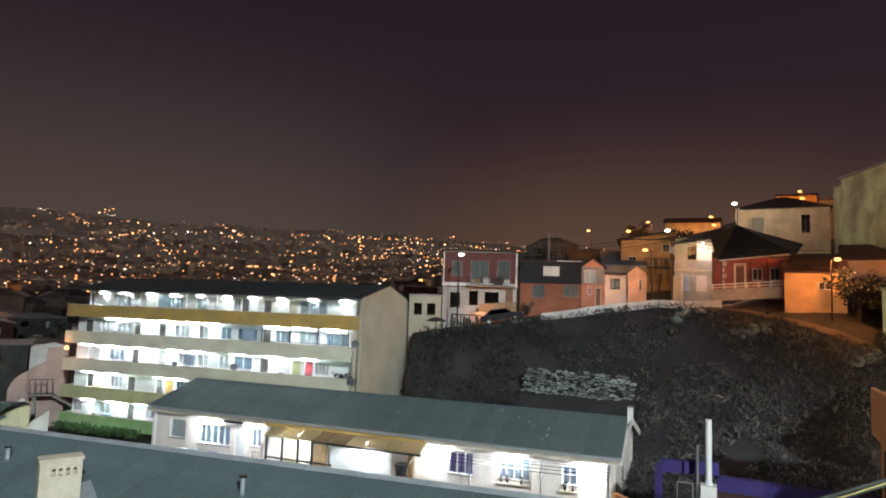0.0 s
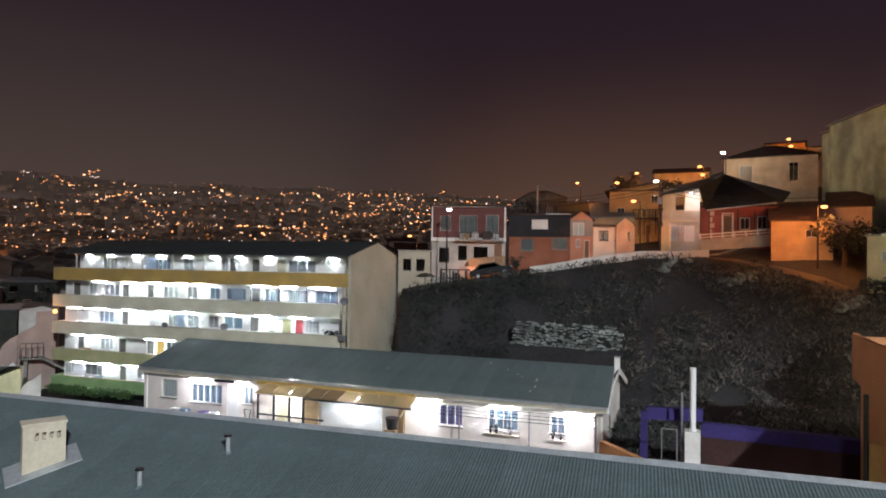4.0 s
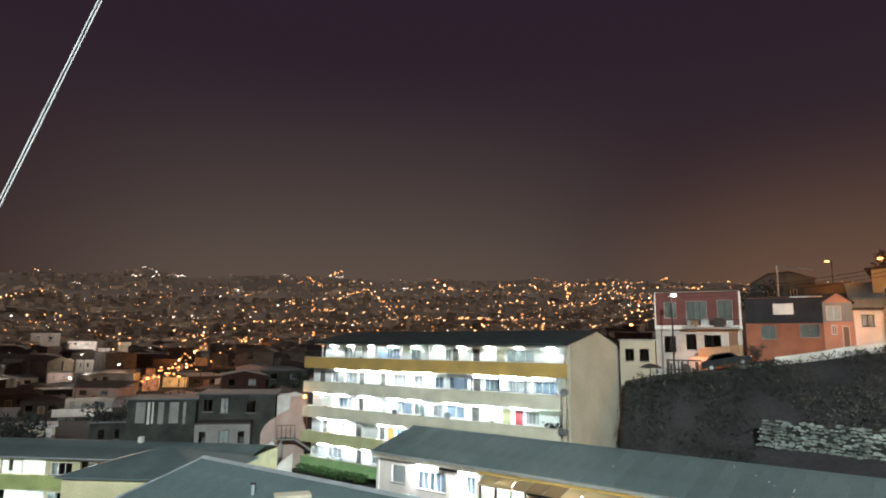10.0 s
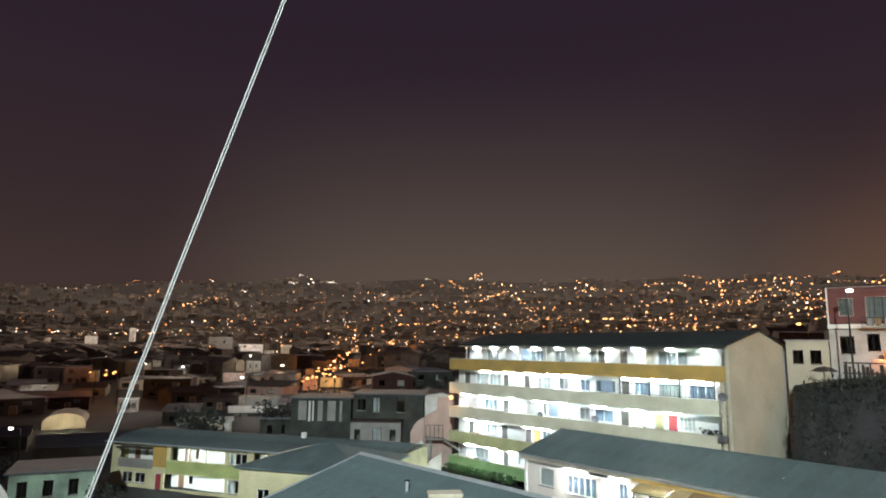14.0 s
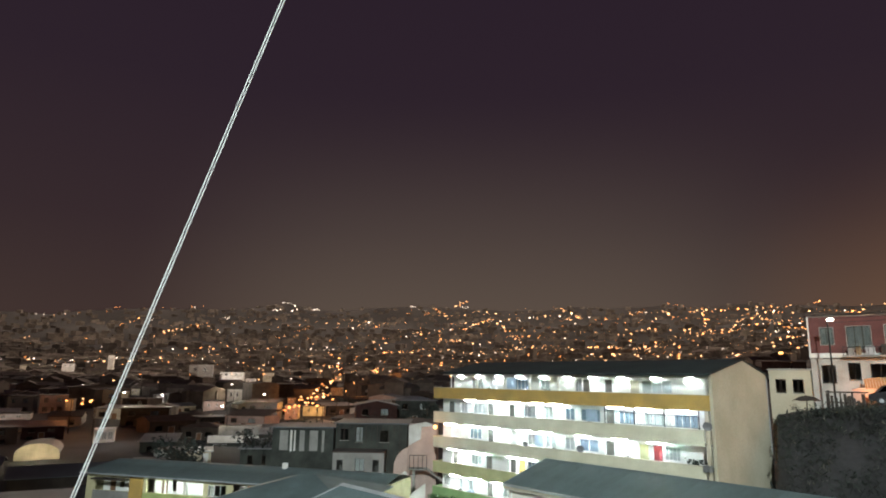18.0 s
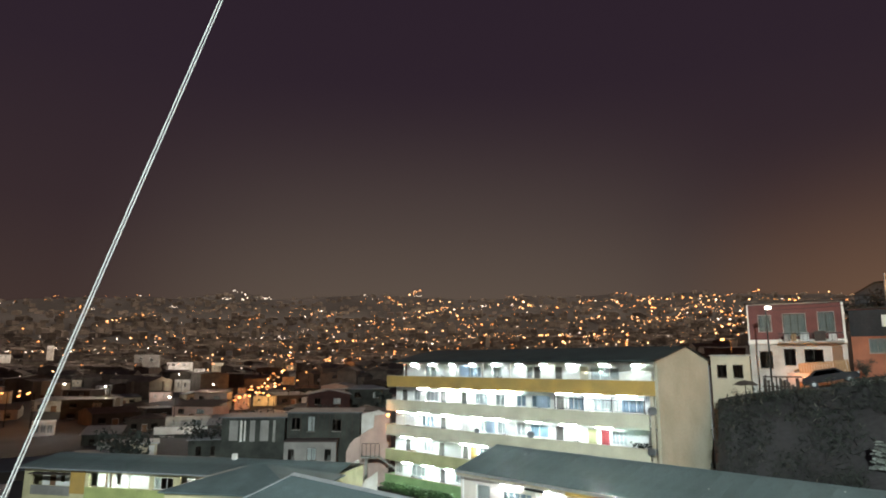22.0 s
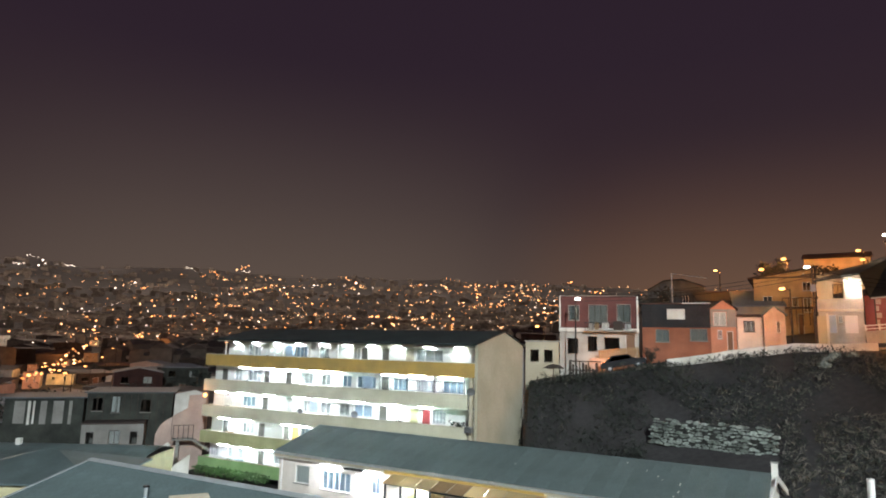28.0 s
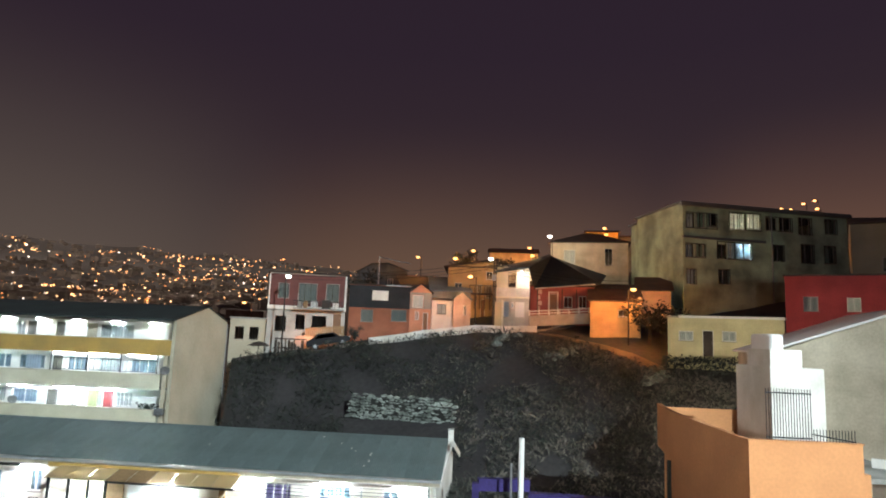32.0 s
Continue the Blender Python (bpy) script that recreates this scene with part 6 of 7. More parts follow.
part("pier", Geo().box(0, 0.5, 0, 0.5, 0, 5.4), "ochre", t)
part("downpipe", Geo().tube((-0.1, 0.2, 3.0), (-0.1, 0.2, 7.2), 0.09), "boards_dim", t)

# ---- street along the hillside ----


def ribbon(points, half, mat, name, label, lift=0.06, kind="structure", category="road", thick=0.25):
    """A strip that follows the ground along compass points (degrees, metres, height)."""
    pts = [polar(a, d, z) for a, d, z in points]
    g = Geo()
    for i, p in enumerate(pts):
        v = (pts[min(i + 1, len(pts) - 1)] - pts[max(i - 1, 0)])
        n = Vector((-v.y, v.x, 0)).normalized() * half
        for s, dz in ((1, 0), (-1, 0), (1, -thick), (-1, -thick)):
            q = p + n * s
            g.v.append((q.x, q.y, ground_z(q.x, q.y) + lift + dz))
    for i in range(len(pts) - 1):
        a, b = 4 * i, 4 * i + 4
        g.f += [(a + 1, b + 1, b, a), (a + 2, b + 2, b + 3, a + 3), (a, b, b + 2, a + 2), (a + 3, b + 3, b + 1, a + 1)]
    k = len(g.v) - 4
    g.f += [(0, 2, 3, 1), (k + 1, k + 3, k + 2, k)]
    return single(name, g, mat, Matrix(), label, category, kind=kind)


def along(pairs, n=24):
    """Evenly spaced points between given ones."""
    out = []
    for i in range(n + 1):
        s = i / n * (len(pairs) - 1)
        j = min(int(s), len(pairs) - 2)
        out.append(tuple(a + (b - a) * (s - j) for a, b in zip(pairs[j], pairs[j + 1])))
    return out


STREET = along([(2.6, 62.5, -2.9), (8.5, 62.2, -1.95), (12.4, 62.2, -0.9), (18.9, 62.5, 0.15), (25, 63.5, 1.35), (29, 66, 1.9), (33, 72, 3.2)])
ribbon(STREET, 1.9, "asphalt", "road", "wet asphalt street climbing along the hillside", lift=0.12, thick=0.5)
ribbon([(a, d - 2.0, z + 0.28) for a, d, z in STREET if a > 11], 0.11, "concrete", "kerb", "pale concrete kerb along the hillside street", lift=0.3, category="kerb", thick=0.6)
# white strip added in place of the lamplight on kerb and road
ribbon([(a, d - 2.25, z) for a, d, z in STREET if 12.5 < a < 30], 0.1, "plaster_white", "street_parapet", "raised white strip standing in for the lit street edge", lift=0.68, category="parapet", thick=0.8)
ribbon(along([(27.5, 63, 1.2), (31, 62.5, 1.2), (34, 61, 0.4), (37, 59, -0.5), (40, 56, -1.5)]), 0.6, "dirt", "dirt_track", "bare dirt track below the street", category="track", thick=0.3)


def picket_fence(az0, az1, dist, facing, z, h, n, mat, label, name="fence", tilt=-5.5):
    m, w = site(az0, az1, dist, facing, z)
    t = thing(name, m @ pose(0, 0, 0, 0, tilt, 0), label, "fence")
    for zz in (0.25 * h, 0.8 * h):
        part("rail", Geo().box(0, w, 0.03, 0.07, zz, zz + 0.07), mat, t)
    b = part("board", Geo().box(0, w / n * 0.8, 0, 0.03, -0.3, h), mat, t)
    for i in range(1, n):
        again(b, pose(i * w / n, 0, (0.02 * ((i * 7) % 3))), t)
    return t


picket_fence(8.5, 11.9, 64.6, 9, -0.85, 1.15, 19, "wood", "weathered timber board fence below the balcony house")
# no lamp stands here; this light is added to turn the fence orange
lamp("yard_light", "POINT", polar(8.6, 63.2, -0.1), 110, SODIUM, 0.2)
t = thing("white_rail_fence", site(28.3, 33.7, 65.5, 31, 2.35)[0] @ pose(0, 0, 0, 0, -4.5, 0), "white painted low wall with rails before the red house", "fence")
part("low_wall", Geo().box(0, 6.2, 0, 0.15, -1.0, 0.1), "plaster_dim", t)
part("rail", Geo().box(0, 6.2, 0.03, 0.1, 0.48, 0.6), "white_paint", t)
part("rail", Geo().box(0, 6.2, 0.03, 0.1, 0.22, 0.32), "white_paint", t)
for i in range(7):
    part("post", Geo().box(i * 1.0, i * 1.0 + 0.14, 0.01, 0.13, 0.1, 0.64), "white_paint", t)
wall_run("street_wall", "pinkish rendered wall below the board fence", 7.6, 11.9, 63.9, 64.2, -2.6, -0.5, 0.2, "pink_wall")


def car(m, paint="car_unlit", label="parked car on the sloping street, blackened to look unlit"):
    t = thing("car", m, label, "car", "parked cars")
    prof = [(-2.05, 0.35), (2.05, 0.35), (2.1, 0.62), (1.95, 0.82), (1.1, 0.92), (0.55, 1.38), (-0.95, 1.42), (-1.6, 0.98), (-2.0, 0.92), (-2.1, 0.6)]
    part("body", Geo().prism(prof, -0.78, 0.78), paint, t)
    part("side_window", Geo().prism([(-1.35, 0.95), (0.85, 0.95), (0.45, 1.3), (-0.85, 1.33)], -0.786, -0.781), "glass_dark", t)
    part("side_window", Geo().prism([(-1.35, 0.95), (0.85, 0.95), (0.45, 1.3), (-0.85, 1.33)], 0.781, 0.786), "glass_dark", t)
    for x in (-1.3, 1.3):
        for y in (-0.72, 0.72):
            w = part("wheel", Geo().tube((x, y - 0.09, 0.3), (x, y + 0.09, 0.3), 0.3, n=16), "black_metal", t)
            part("hub", Geo().tube((x, y - 0.1, 0.3), (x, y + 0.1, 0.3), 0.16, n=12), "grey_metal", w)
    for y in (-0.55, 0.55):
        part("headlight", Geo().box(2.04, 2.1, y - 0.15, y + 0.15, 0.64, 0.78), "white_paint", t)
    return t


for az, dist, rz in ((10.55, 62.3, 3),):
    p = polar(az, dist)
    p.z = ground_z(p.x, p.y) + 0.15
    car(pose(p.x, p.y, p.z, 0, -11, rz - az * 0.9))

# ---- rubble retaining wall on the slope ----


def rubble_wall():
    m, w = site(12.3, 21.6, 49.7, 38, -6.6)
    rng = random.Random(8)
    t = thing("rubble_wall", m, "pale whitewashed rubble stone wall on the dark slope", "retaining wall")
    part("backing", Geo().prism([(0.5, 0.0), (w - 0.2, 0.05), (w - 0.05, 1.1), (w - 0.6, 1.75), (w * 0.6, 1.8), (1.6, 1.72), (0.2, 1.0)], 0.04, 0.6), "stone_joint", t)
    row = 0
    while row < 9:
        x = -0.1 + 0.2 * (row % 2) + rng.uniform(0, 0.15)
        while x < w:
            r = rng.uniform(0.15, 0.36)
            c = Vector((x + r, rng.uniform(-0.06, 0.1), 0.12 + row * 0.215 + rng.uniform(-0.07, 0.07)))
            x += r * 1.55
            if (row == 8 and rng.random() < 0.5) or rng.random() < 0.06 or c.x < 0.2 * row - 0.9:
                continue
            n, turn, flat, lean = rng.choice((5, 5, 6)), rng.uniform(0, math.tau), rng.uniform(0.34, 0.55), rng.uniform(-0.22, 0.22)
            rim = []
            for k in range(n):
                a, q = turn + k * math.tau / n, r * rng.uniform(0.62, 1.08)
                u, v = math.cos(a) * q, math.sin(a) * q * flat
                rim.append(Vector((u * math.cos(lean) - v * math.sin(lean), 0, u * math.sin(lean) + v * math.cos(lean))))
            out = rng.uniform(0.02, 0.14)
            g = Geo().add([c + Vector((0, -out, 0)) + p * 0.82 for p in rim] + [c + Vector((0, -out * 0.4, 0)) + p for p in rim] + [Vector((c.x, 0.3, c.z)) + p * 0.9 for p in rim],
                          [tuple(range(n))] + [(k, n + k, n + (k + 1) % n, (k + 1) % n) for k in range(n)] + [(n + k, 2 * n + k, 2 * n + (k + 1) % n, n + (k + 1) % n) for k in range(n)])
            part("stone", g, "stone", t)
        row += 1
    return t


rubble_wall()


def stone_heap(az, dist, n, seed, spread, label):
    rng = random.Random(seed)
    c = polar(az, dist)
    t = thing("rock_heap", pose(c.x, c.y, ground_z(c.x, c.y)), label, "rocks")
    for _ in range(n):
        x, y, r = rng.uniform(-spread, spread), rng.uniform(-0.6, 0.6), rng.uniform(0.18, 0.45)
        g = Geo().ball((0, 0, 0), r, squash=rng.uniform(0.5, 0.8))
        g.v = [(a + rng.uniform(-0.3, 0.3) * r, b + rng.uniform(-0.3, 0.3) * r, d + rng.uniform(-0.2, 0.2) * r) for a, b, d in g.v]
        o = part("rock", g, "stone", t)
        o.matrix_basis = pose(x, y, ground_z(c.x + x, c.y + y) - ground_z(c.x, c.y) + r * 0.3, 0, 0, rng.uniform(0, 360))
    return t


stone_heap(38.9, 54.5, 26, 3, 1.3, "heap of pale rocks on the slope")
stone_heap(31.2, 57.5, 14, 5, 1.6, "pale rock outcrop on the slope")
stone_heap(26.5, 58.5, 10, 6, 1.5, "pale rock outcrop below the street")

# ---- plants ----


def brush():
    """Low scrub of the slope."""
    rng = random.Random(12)
    sets = [Geo(), Geo()]
    for _ in range(21000):
        az, dist = rng.uniform(1.2, 56), math.sqrt(rng.uniform(33 ** 2, 61.5 ** 2))
        if (11.8 < az < 22.2 and 43 < dist < 51) or (14 < az < 27 and dist > 59.8):
            continue
        if noise.noise(Vector((az * 0.35, dist * 0.25, 0))) < -0.25 or (az > 27 and dist > 60.5 - max(0, az - 32) * 0.55):
            continue
        p = polar(az, dist)
        z = ground_z(p.x, p.y)
        # share of pale brush grows to the right, in place of stronger light
        g = sets[1 if rng.random() < min(0.65, max(0.08, (az - 12) * 0.04)) else 0]
        s = rng.uniform(0.15, 0.55) * (1.6 if rng.random() < 0.05 else 1)
        for _ in range(6):
            c = Vector((p.x + rng.uniform(-s, s), p.y + rng.uniform(-s, s), z + rng.uniform(0.0, s * 1.1)))
            d = Vector((rng.uniform(-1, 1), rng.uniform(-1, 1), rng.uniform(-0.2, 1))) * s * 0.45
            e = Vector((rng.uniform(-1, 1), rng.uniform(-1, 1), rng.uniform(-0.6, 0.6))) * s * 0.25
            g.add([c - d, c + e, c + d], [(0, 1, 2)])
    single("scrub", sets[0], "leaf", Matrix(), "dark green scrub covering the slope", "scrub", kind="stuff")
    single("dry_scrub", sets[1], "leaf_pale_dry", Matrix(), "pale dry brush, densest where the slope should look brighter", "scrub", kind="stuff")


brush()


def tree(az, dist, z, h, spread, seed, label="dark leafy tree beside a house", leaves=900, low=0.35):
    rng = random.Random(seed)
    p = polar(az, dist, z)
    t = thing("tree", pose(p.x, p.y, z), label, "tree", "trees")
    part("trunk", Geo().tube((0, 0, -0.5), (0.1, 0, h * low), h * 0.045, h * 0.03, n=9), "bark", t)
    limbs, tips = Geo(), []
    for i in range(9):
        a, r = i * 2.4 + rng.uniform(-0.4, 0.4), spread * rng.uniform(0.45, 0.9)
        q = Vector((math.cos(a) * r, math.sin(a) * r, h * rng.uniform(low + 0.15, 0.92)))
        mid = Vector((q.x * 0.45, q.y * 0.45, h * low + (q.z - h * low) * 0.6))
        limbs.tube((0.1, 0, h * low - 0.1), mid, h * 0.02, h * 0.012, n=6).tube(mid, q, h * 0.012, h * 0.004, n=6)
        tips += [q, mid]
    part("limb", limbs, "bark", t)
    g = Geo()
    for _ in range(leaves):
        c = rng.choice(tips)
        r = spread * 0.42
        v = Vector((rng.gauss(0, 1), rng.gauss(0, 1), rng.gauss(0, 0.8))).normalized() * r * rng.random() ** 0.5
        c, s = c + v, 0.045 * h * rng.uniform(0.6, 1.3)
        d = Vector((rng.uniform(-1, 1), rng.uniform(-1, 1), rng.uniform(-1, 0.6))).normalized() * s
        e = Vector((rng.uniform(-1, 1), rng.uniform(-1, 1), rng.uniform(-1, 1))).normalized() * s * 0.55
        g.add([c - d, c + e, c + d, c - e], [(0, 1, 2, 3)])
    part("crown", g, "leaf", t)
    return t


tree(13.0, 76, 2.0, 5.6, 2.0, 1)
tree(38.6, 62.5, -0.2, 4.6, 2.3, 2, "street tree lit orange by a lamp")
tree(22.3, 97, 8.0, 5.5, 2.2, 3, "dark tree on the ridge")
tree(40.2, 61, -0.4, 3.6, 1.8, 4, "low tree beside the yellow house")
tree(-25.9, 91, -12, 9.2, 1.1, 5, "dark slender tree behind the gallery block")
tree(-31, 104, -12, 5.8, 3.5, 6, "dark tree in the valley")
tree(-28, 100, -11.5, 5.6, 3.2, 7, "dark tree in the valley")
tree(-36, 104, -12.5, 6, 4, 8, "dark tree in the valley")
tree(-46.5, 84, -13.5, 6.5, 3.5, 9, "dark tree behind the gallery house")
tree(-53.4, 61, -14.4, 3.0, 1.4, 10, "small dark tree beside the gallery house")
tree(-60.5, 75, -14.4, 4.0, 2.0, 11, "dark tree behind the row house")
tree(-40.5, 96, -13, 5.5, 3.5, 13, "dark tree in the valley")
tree(25.9, 91, 7.5, 4.2, 1.6, 14, "small tree on the ridge")
tree(4.2, 63.3, -3.4, 1.5, 1.0, 16, "bush at the street edge", low=0.2)
tree(12.7, 64.0, -0.9, 1.5, 0.8, 17, "bush before the brick house", low=0.2)


def hedge(m, w, h, deep, seed, label, mat="leaf_green"):
    rng = random.Random(seed)
    g = Geo()
    for _ in range(1600):
        c = Vector((rng.uniform(0, w), rng.uniform(0, deep), h * rng.random() ** 0.6 * (0.75 + 0.25 * noise.noise(Vector((rng.uniform(0, w), seed, 0))))))
        d = Vector((rng.uniform(-1, 1), rng.uniform(-1, 1), rng.uniform(-1, 1))).normalized() * 0.14
        e = Vector((rng.uniform(-1, 1), rng.uniform(-1, 1), rng.uniform(-1, 1))).normalized() * 0.08
        g.add([c - d, c + e, c + d, c - e], [(0, 1, 2, 3)])
    return single("hedge", g, mat, m, label, "hedge")


M["leaf_green"] = material("green leaves", (0.07, 0.15, 0.045), 0.7, vary=0.45, fine=4, coarse=0.6, bump=0)
m, w = site(39.6, 48.6, 55.2, 44, -2.4)
hedge(m, w, 1.95, 1.0, 9, "dark ragged scrub below the yellow house", "leaf")
hedge(BLOCK @ pose(1.2, -1.6, -0.3), 9.5, 1.0, 1.2, 3, "green hedge before the ground floor gallery")
# yard walls and outside stair between the timber house and the block
def shaped_wall(name, label, points, dist, mat, thick=0.3):
    """An upright wall whose top follows compass points (degrees, elevation), standing on the valley floor."""
    az0, az1 = points[0][0], points[-1][0]
    m, w = site(az0, az1, dist, -24, 0)
    top = [(w * (a - az0) / (az1 - az0), rise(e, dist)) for a, e in points]
    return single(name, Geo().prism([(0, -14.8), (w, -14.8)] + top[::-1], 0, thick), mat, m, label, "wall", "yard walls beside the block")


shaped_wall("yard_wall", "faded pink stepped yard wall beside the block", ((-27.75, -5.9), (-26.65, -5.3), (-26.6, -4.28), (-25.3, -4.2)), 74, "pink_wall")
shaped_wall("yard_wall", "faded pink curved yard wall below the timber house", ((-28.95, -7.3), (-28.65, -6.65), (-28.25, -6.25), (-27.76, -5.98)), 73, "pink_wall")
shaped_wall("stair_wall", "sloping white stair wall beside the block", ((-30.25, -9.55), (-28.3, -8.2), (-28.0, -7.95), (-27.8, -8.1)), 66, "plaster_white")
shaped_wall("stair_wall", "short white stair wall beside the block", ((-27.5, -9.95), (-27.3, -9.7), (-26.2, -8.95)), 65, "plaster_white")
shaped_wall("yard_wall", "white gable wall behind the pink yard", ((-27.7, -4.2), (-26.2, -3.85), (-25.6, -4.1)), 80, "plaster_white")
m, w = site(-27.6, -26.1, 72, -24, rise(-7.75, 72))
t = thing("stair_railing", m, "dark metal railing of an outside stair", "railing")
part("rail", Geo().box(0, w, 0, 0.05, 1.38, 1.44), "black_metal", t)
part("landing", Geo().box(-0.1, w + 0.1, 0, 1.2, -0.15, 0.0), "concrete", t)
for k in range(5):
    part("post", Geo().box(k * w / 4 - 0.03, k * w / 4 + 0.03, 0, 0.05, 0, 1.38), "black_metal", t)
for k in range(6):
    part("step", Geo().box(w + 0.1 + k * 0.28, w + 0.38 + k * 0.28, 0.1, 1.2, -0.35 - k * 0.18, -0.17 - k * 0.18), "concrete", t)
part("support", Geo().box(0.3, 0.6, 0.4, 0.7, -5.4, -0.15), "concrete", t)

# ---- wires ----


def wire(name, points, r, mat, label, sag=0.0, n=16):
    (a, b) = (Vector(p) for p in points)
    pts = [a + (b - a) * (i / n) - Vector((0, 0, sag * 4 * (i / n) * (1 - i / n))) for i in range(n + 1)]
    return single(name, Geo().line(pts, r, 8), mat, Matrix(), label, "cable", "cables")


def toward(az, el, dist):
    return polar(az, dist * math.cos(radians(el)), dist * math.sin(radians(el)))


M["rope"] = material("white cable sheath", (0.52, 0.53, 0.52), 0.7, vary=0.15, fine=90, coarse=9, bump=0.1)
M["grey_wire"] = material("grey cable sheath", (0.045, 0.05, 0.042), 0.7, vary=0.2, fine=90, coarse=9, bump=0.1)
M["yellow_wire"] = material("yellow insulated wire", (0.55, 0.48, 0.16), 0.6, vary=0.15, bump=0)
a, b = toward(-42.0, 30.0, 4.2), toward(-54.0, -9.0, 4.2)
a, b = a + (a - b) * 0.5, b + (b - a) * 0.35
cab = thing("white_cable", Matrix(), "pair of white cables slanting down past the terrace", "cable", "cables")
side = (b - a).cross(a).normalized() * 0.0072
for s in (-1, 1):
    part("strand", Geo().line([a + (b - a) * (i / 20) + side * s for i in range(21)], 0.004, 8), "rope", cab, smooth=True)
LOW = Vector((-0.329, -0.225, 0.098))
# cables set and thinned close beside the eye to fit the camera's view
for az0, el0, az1, el1, r, mat, label in ((25.16, -19.52, 45.79, -9.86, 0.0007, "grey_wire", "grey cable close to the eye, placed to fit the view"),
                                          (25.55, -19.65, 45.8, -10.18, 0.00065, "grey_wire", "second grey cable near the eye, placed to fit the view"),
                                          (28.08, -19.37, 45.8, -10.38, 0.0003, "yellow_wire", "thin yellow cable near the eye, placed to fit the view"),
                                          (36.31, -18.11, 45.82, -13.32, 0.00055, "rope", "white cable near the eye, placed to fit the view")):
    p, q = toward(az0, el0, 0.26 + (az0 - 25.16) * 0.0004) + LOW, toward(az1, el1, 0.268) + LOW
    along = (q - p).normalized()
    wire("overhead_cable", (p - along * 3.0, q + along * 3.0), r, mat, label)


def utility_pole(az, dist, z0, z1, label="dark wooden utility pole by the street"):
    p = polar(az, dist)
    t = thing("utility_pole", pose(p.x, p.y, z0, 0, 0, -az), label, "utility pole", "utility poles")
    h = z1 - z0
    part("pole", Geo().tube((0, 0, -1), (0, 0, h), 0.12, 0.085, n=10), "dark_wood", t)
    part("cross_arm", Geo().box(-0.8, 0.8, -0.05, 0.05, h - 0.5, h - 0.4), "dark_wood", t)
    for x in (-0.65, 0, 0.65):
        part("insulator", Geo().tube((x, 0, h - 0.4), (x, 0, h - 0.27), 0.05, 0.03), "white_paint", t)
    part("box", Geo().box(-0.2, 0.2, -0.32, -0.1, h - 1.9, h - 1.3), "grey_metal", t)
    return t


utility_pole(25.1, 62, 0.8, rise(6.9, 62))
for za, zb in ((6.9, 5.3), (6.6, 5.0), (6.3, 4.7)):
    wire("street_wire", (polar(25.1, 62, rise(za, 62)), polar(6.8, 61.5, rise(zb - 0.2, 61.5))), 0.022, "black_metal", "thin dark wire strung between street poles", 0.5)
    wire("street_wire", (polar(25.1, 62, rise(za, 62)), polar(37.0, 60, rise(zb + 0.1, 60))), 0.022, "black_metal", "thin dark wire strung between street poles", 0.5)
# wrecked timber stand at the street's lower edge
t = thing("timber_stand", site(6.05, 8.1, 60.6, 8, -2.15)[0], "ragged dark timber stand at the street edge", "stand")
for x in (0, 0.8, 1.6, 2.4):
    part("post", Geo().box(x - 0.06, x + 0.06, 0, 0.12, -1.2, 1.5 - 0.1 * x), "dark_wood", t)
part("top_beam", Geo().box(-0.2, 2.7, -0.02, 0.14, 1.3, 1.42), "dark_wood", t)
part("mid_beam", Geo().box(-0.3, 2.5, 0.12, 0.2, 0.5, 0.6), "dark_wood", t)
for k in range(9):
    part("plank", Geo().box(-0.2 + k * 0.3, 0.0 + k * 0.3, 0.2, 0.24, -1.0 - 0.1 * (k % 3), 1.25 - 0.17 * ((k * 5) % 4)), "dark_wood", t)

p = polar(4.55, 61.2, -2.9)
t = thing("canopy", pose(p.x, p.y, p.z, 0, 0, -5), "dark sagging canopy on a post at the street edge", "canopy")
part("post", Geo().tube((0, 0, -0.6), (0, 0, 1.75), 0.04), "dark_wood", t)
g, n = Geo(), 10
g.v = [(0, 0, 1.8)] + [(math.cos(k * math.tau / n) * r, math.sin(k * math.tau / n) * r, z - 0.06 * (k % 2)) for r, z in ((0.6, 1.68), (1.05, 1.4)) for k in range(n)]
g.f = [(0, 1 + k, 1 + (k + 1) % n) for k in range(n)] + [(1 + k, 1 + n + k, 1 + n + (k + 1) % n, 1 + (k + 1) % n) for k in range(n)]
part("cloth", g, "dark_wood", t, "dark weathered canopy cloth")

# ---- lit spots of the hillside ----
# unseen lamp added to brighten the bay of the white house
p = polar(27.6, 67.2)
t = thing("wall_lamp", pose(p.x, p.y, rise(6.1, 67.2), 0, 0, -27), "small lamp added to brighten the white house bay", "lamp")
part("lamp_plate", Geo().box(-0.12, 0.12, 0.0, 0.06, -0.2, 0.2), "grey_metal", t)
part("lens", Geo().box(-0.09, 0.09, -0.05, -0.003, -0.12, 0.0), "led", t)
lamp("wall_light", "POINT", polar(27.6, 66.3, rise(5.75, 66.3)), 150, (0.98, 0.97, 0.88), 0.15)
# second light, without a fixture, added to brighten the lower front
lamp("wall_light", "POINT", polar(27.3, 65.6, rise(3.3, 65.6)), 38, (0.9, 0.95, 1.0), 0.15)


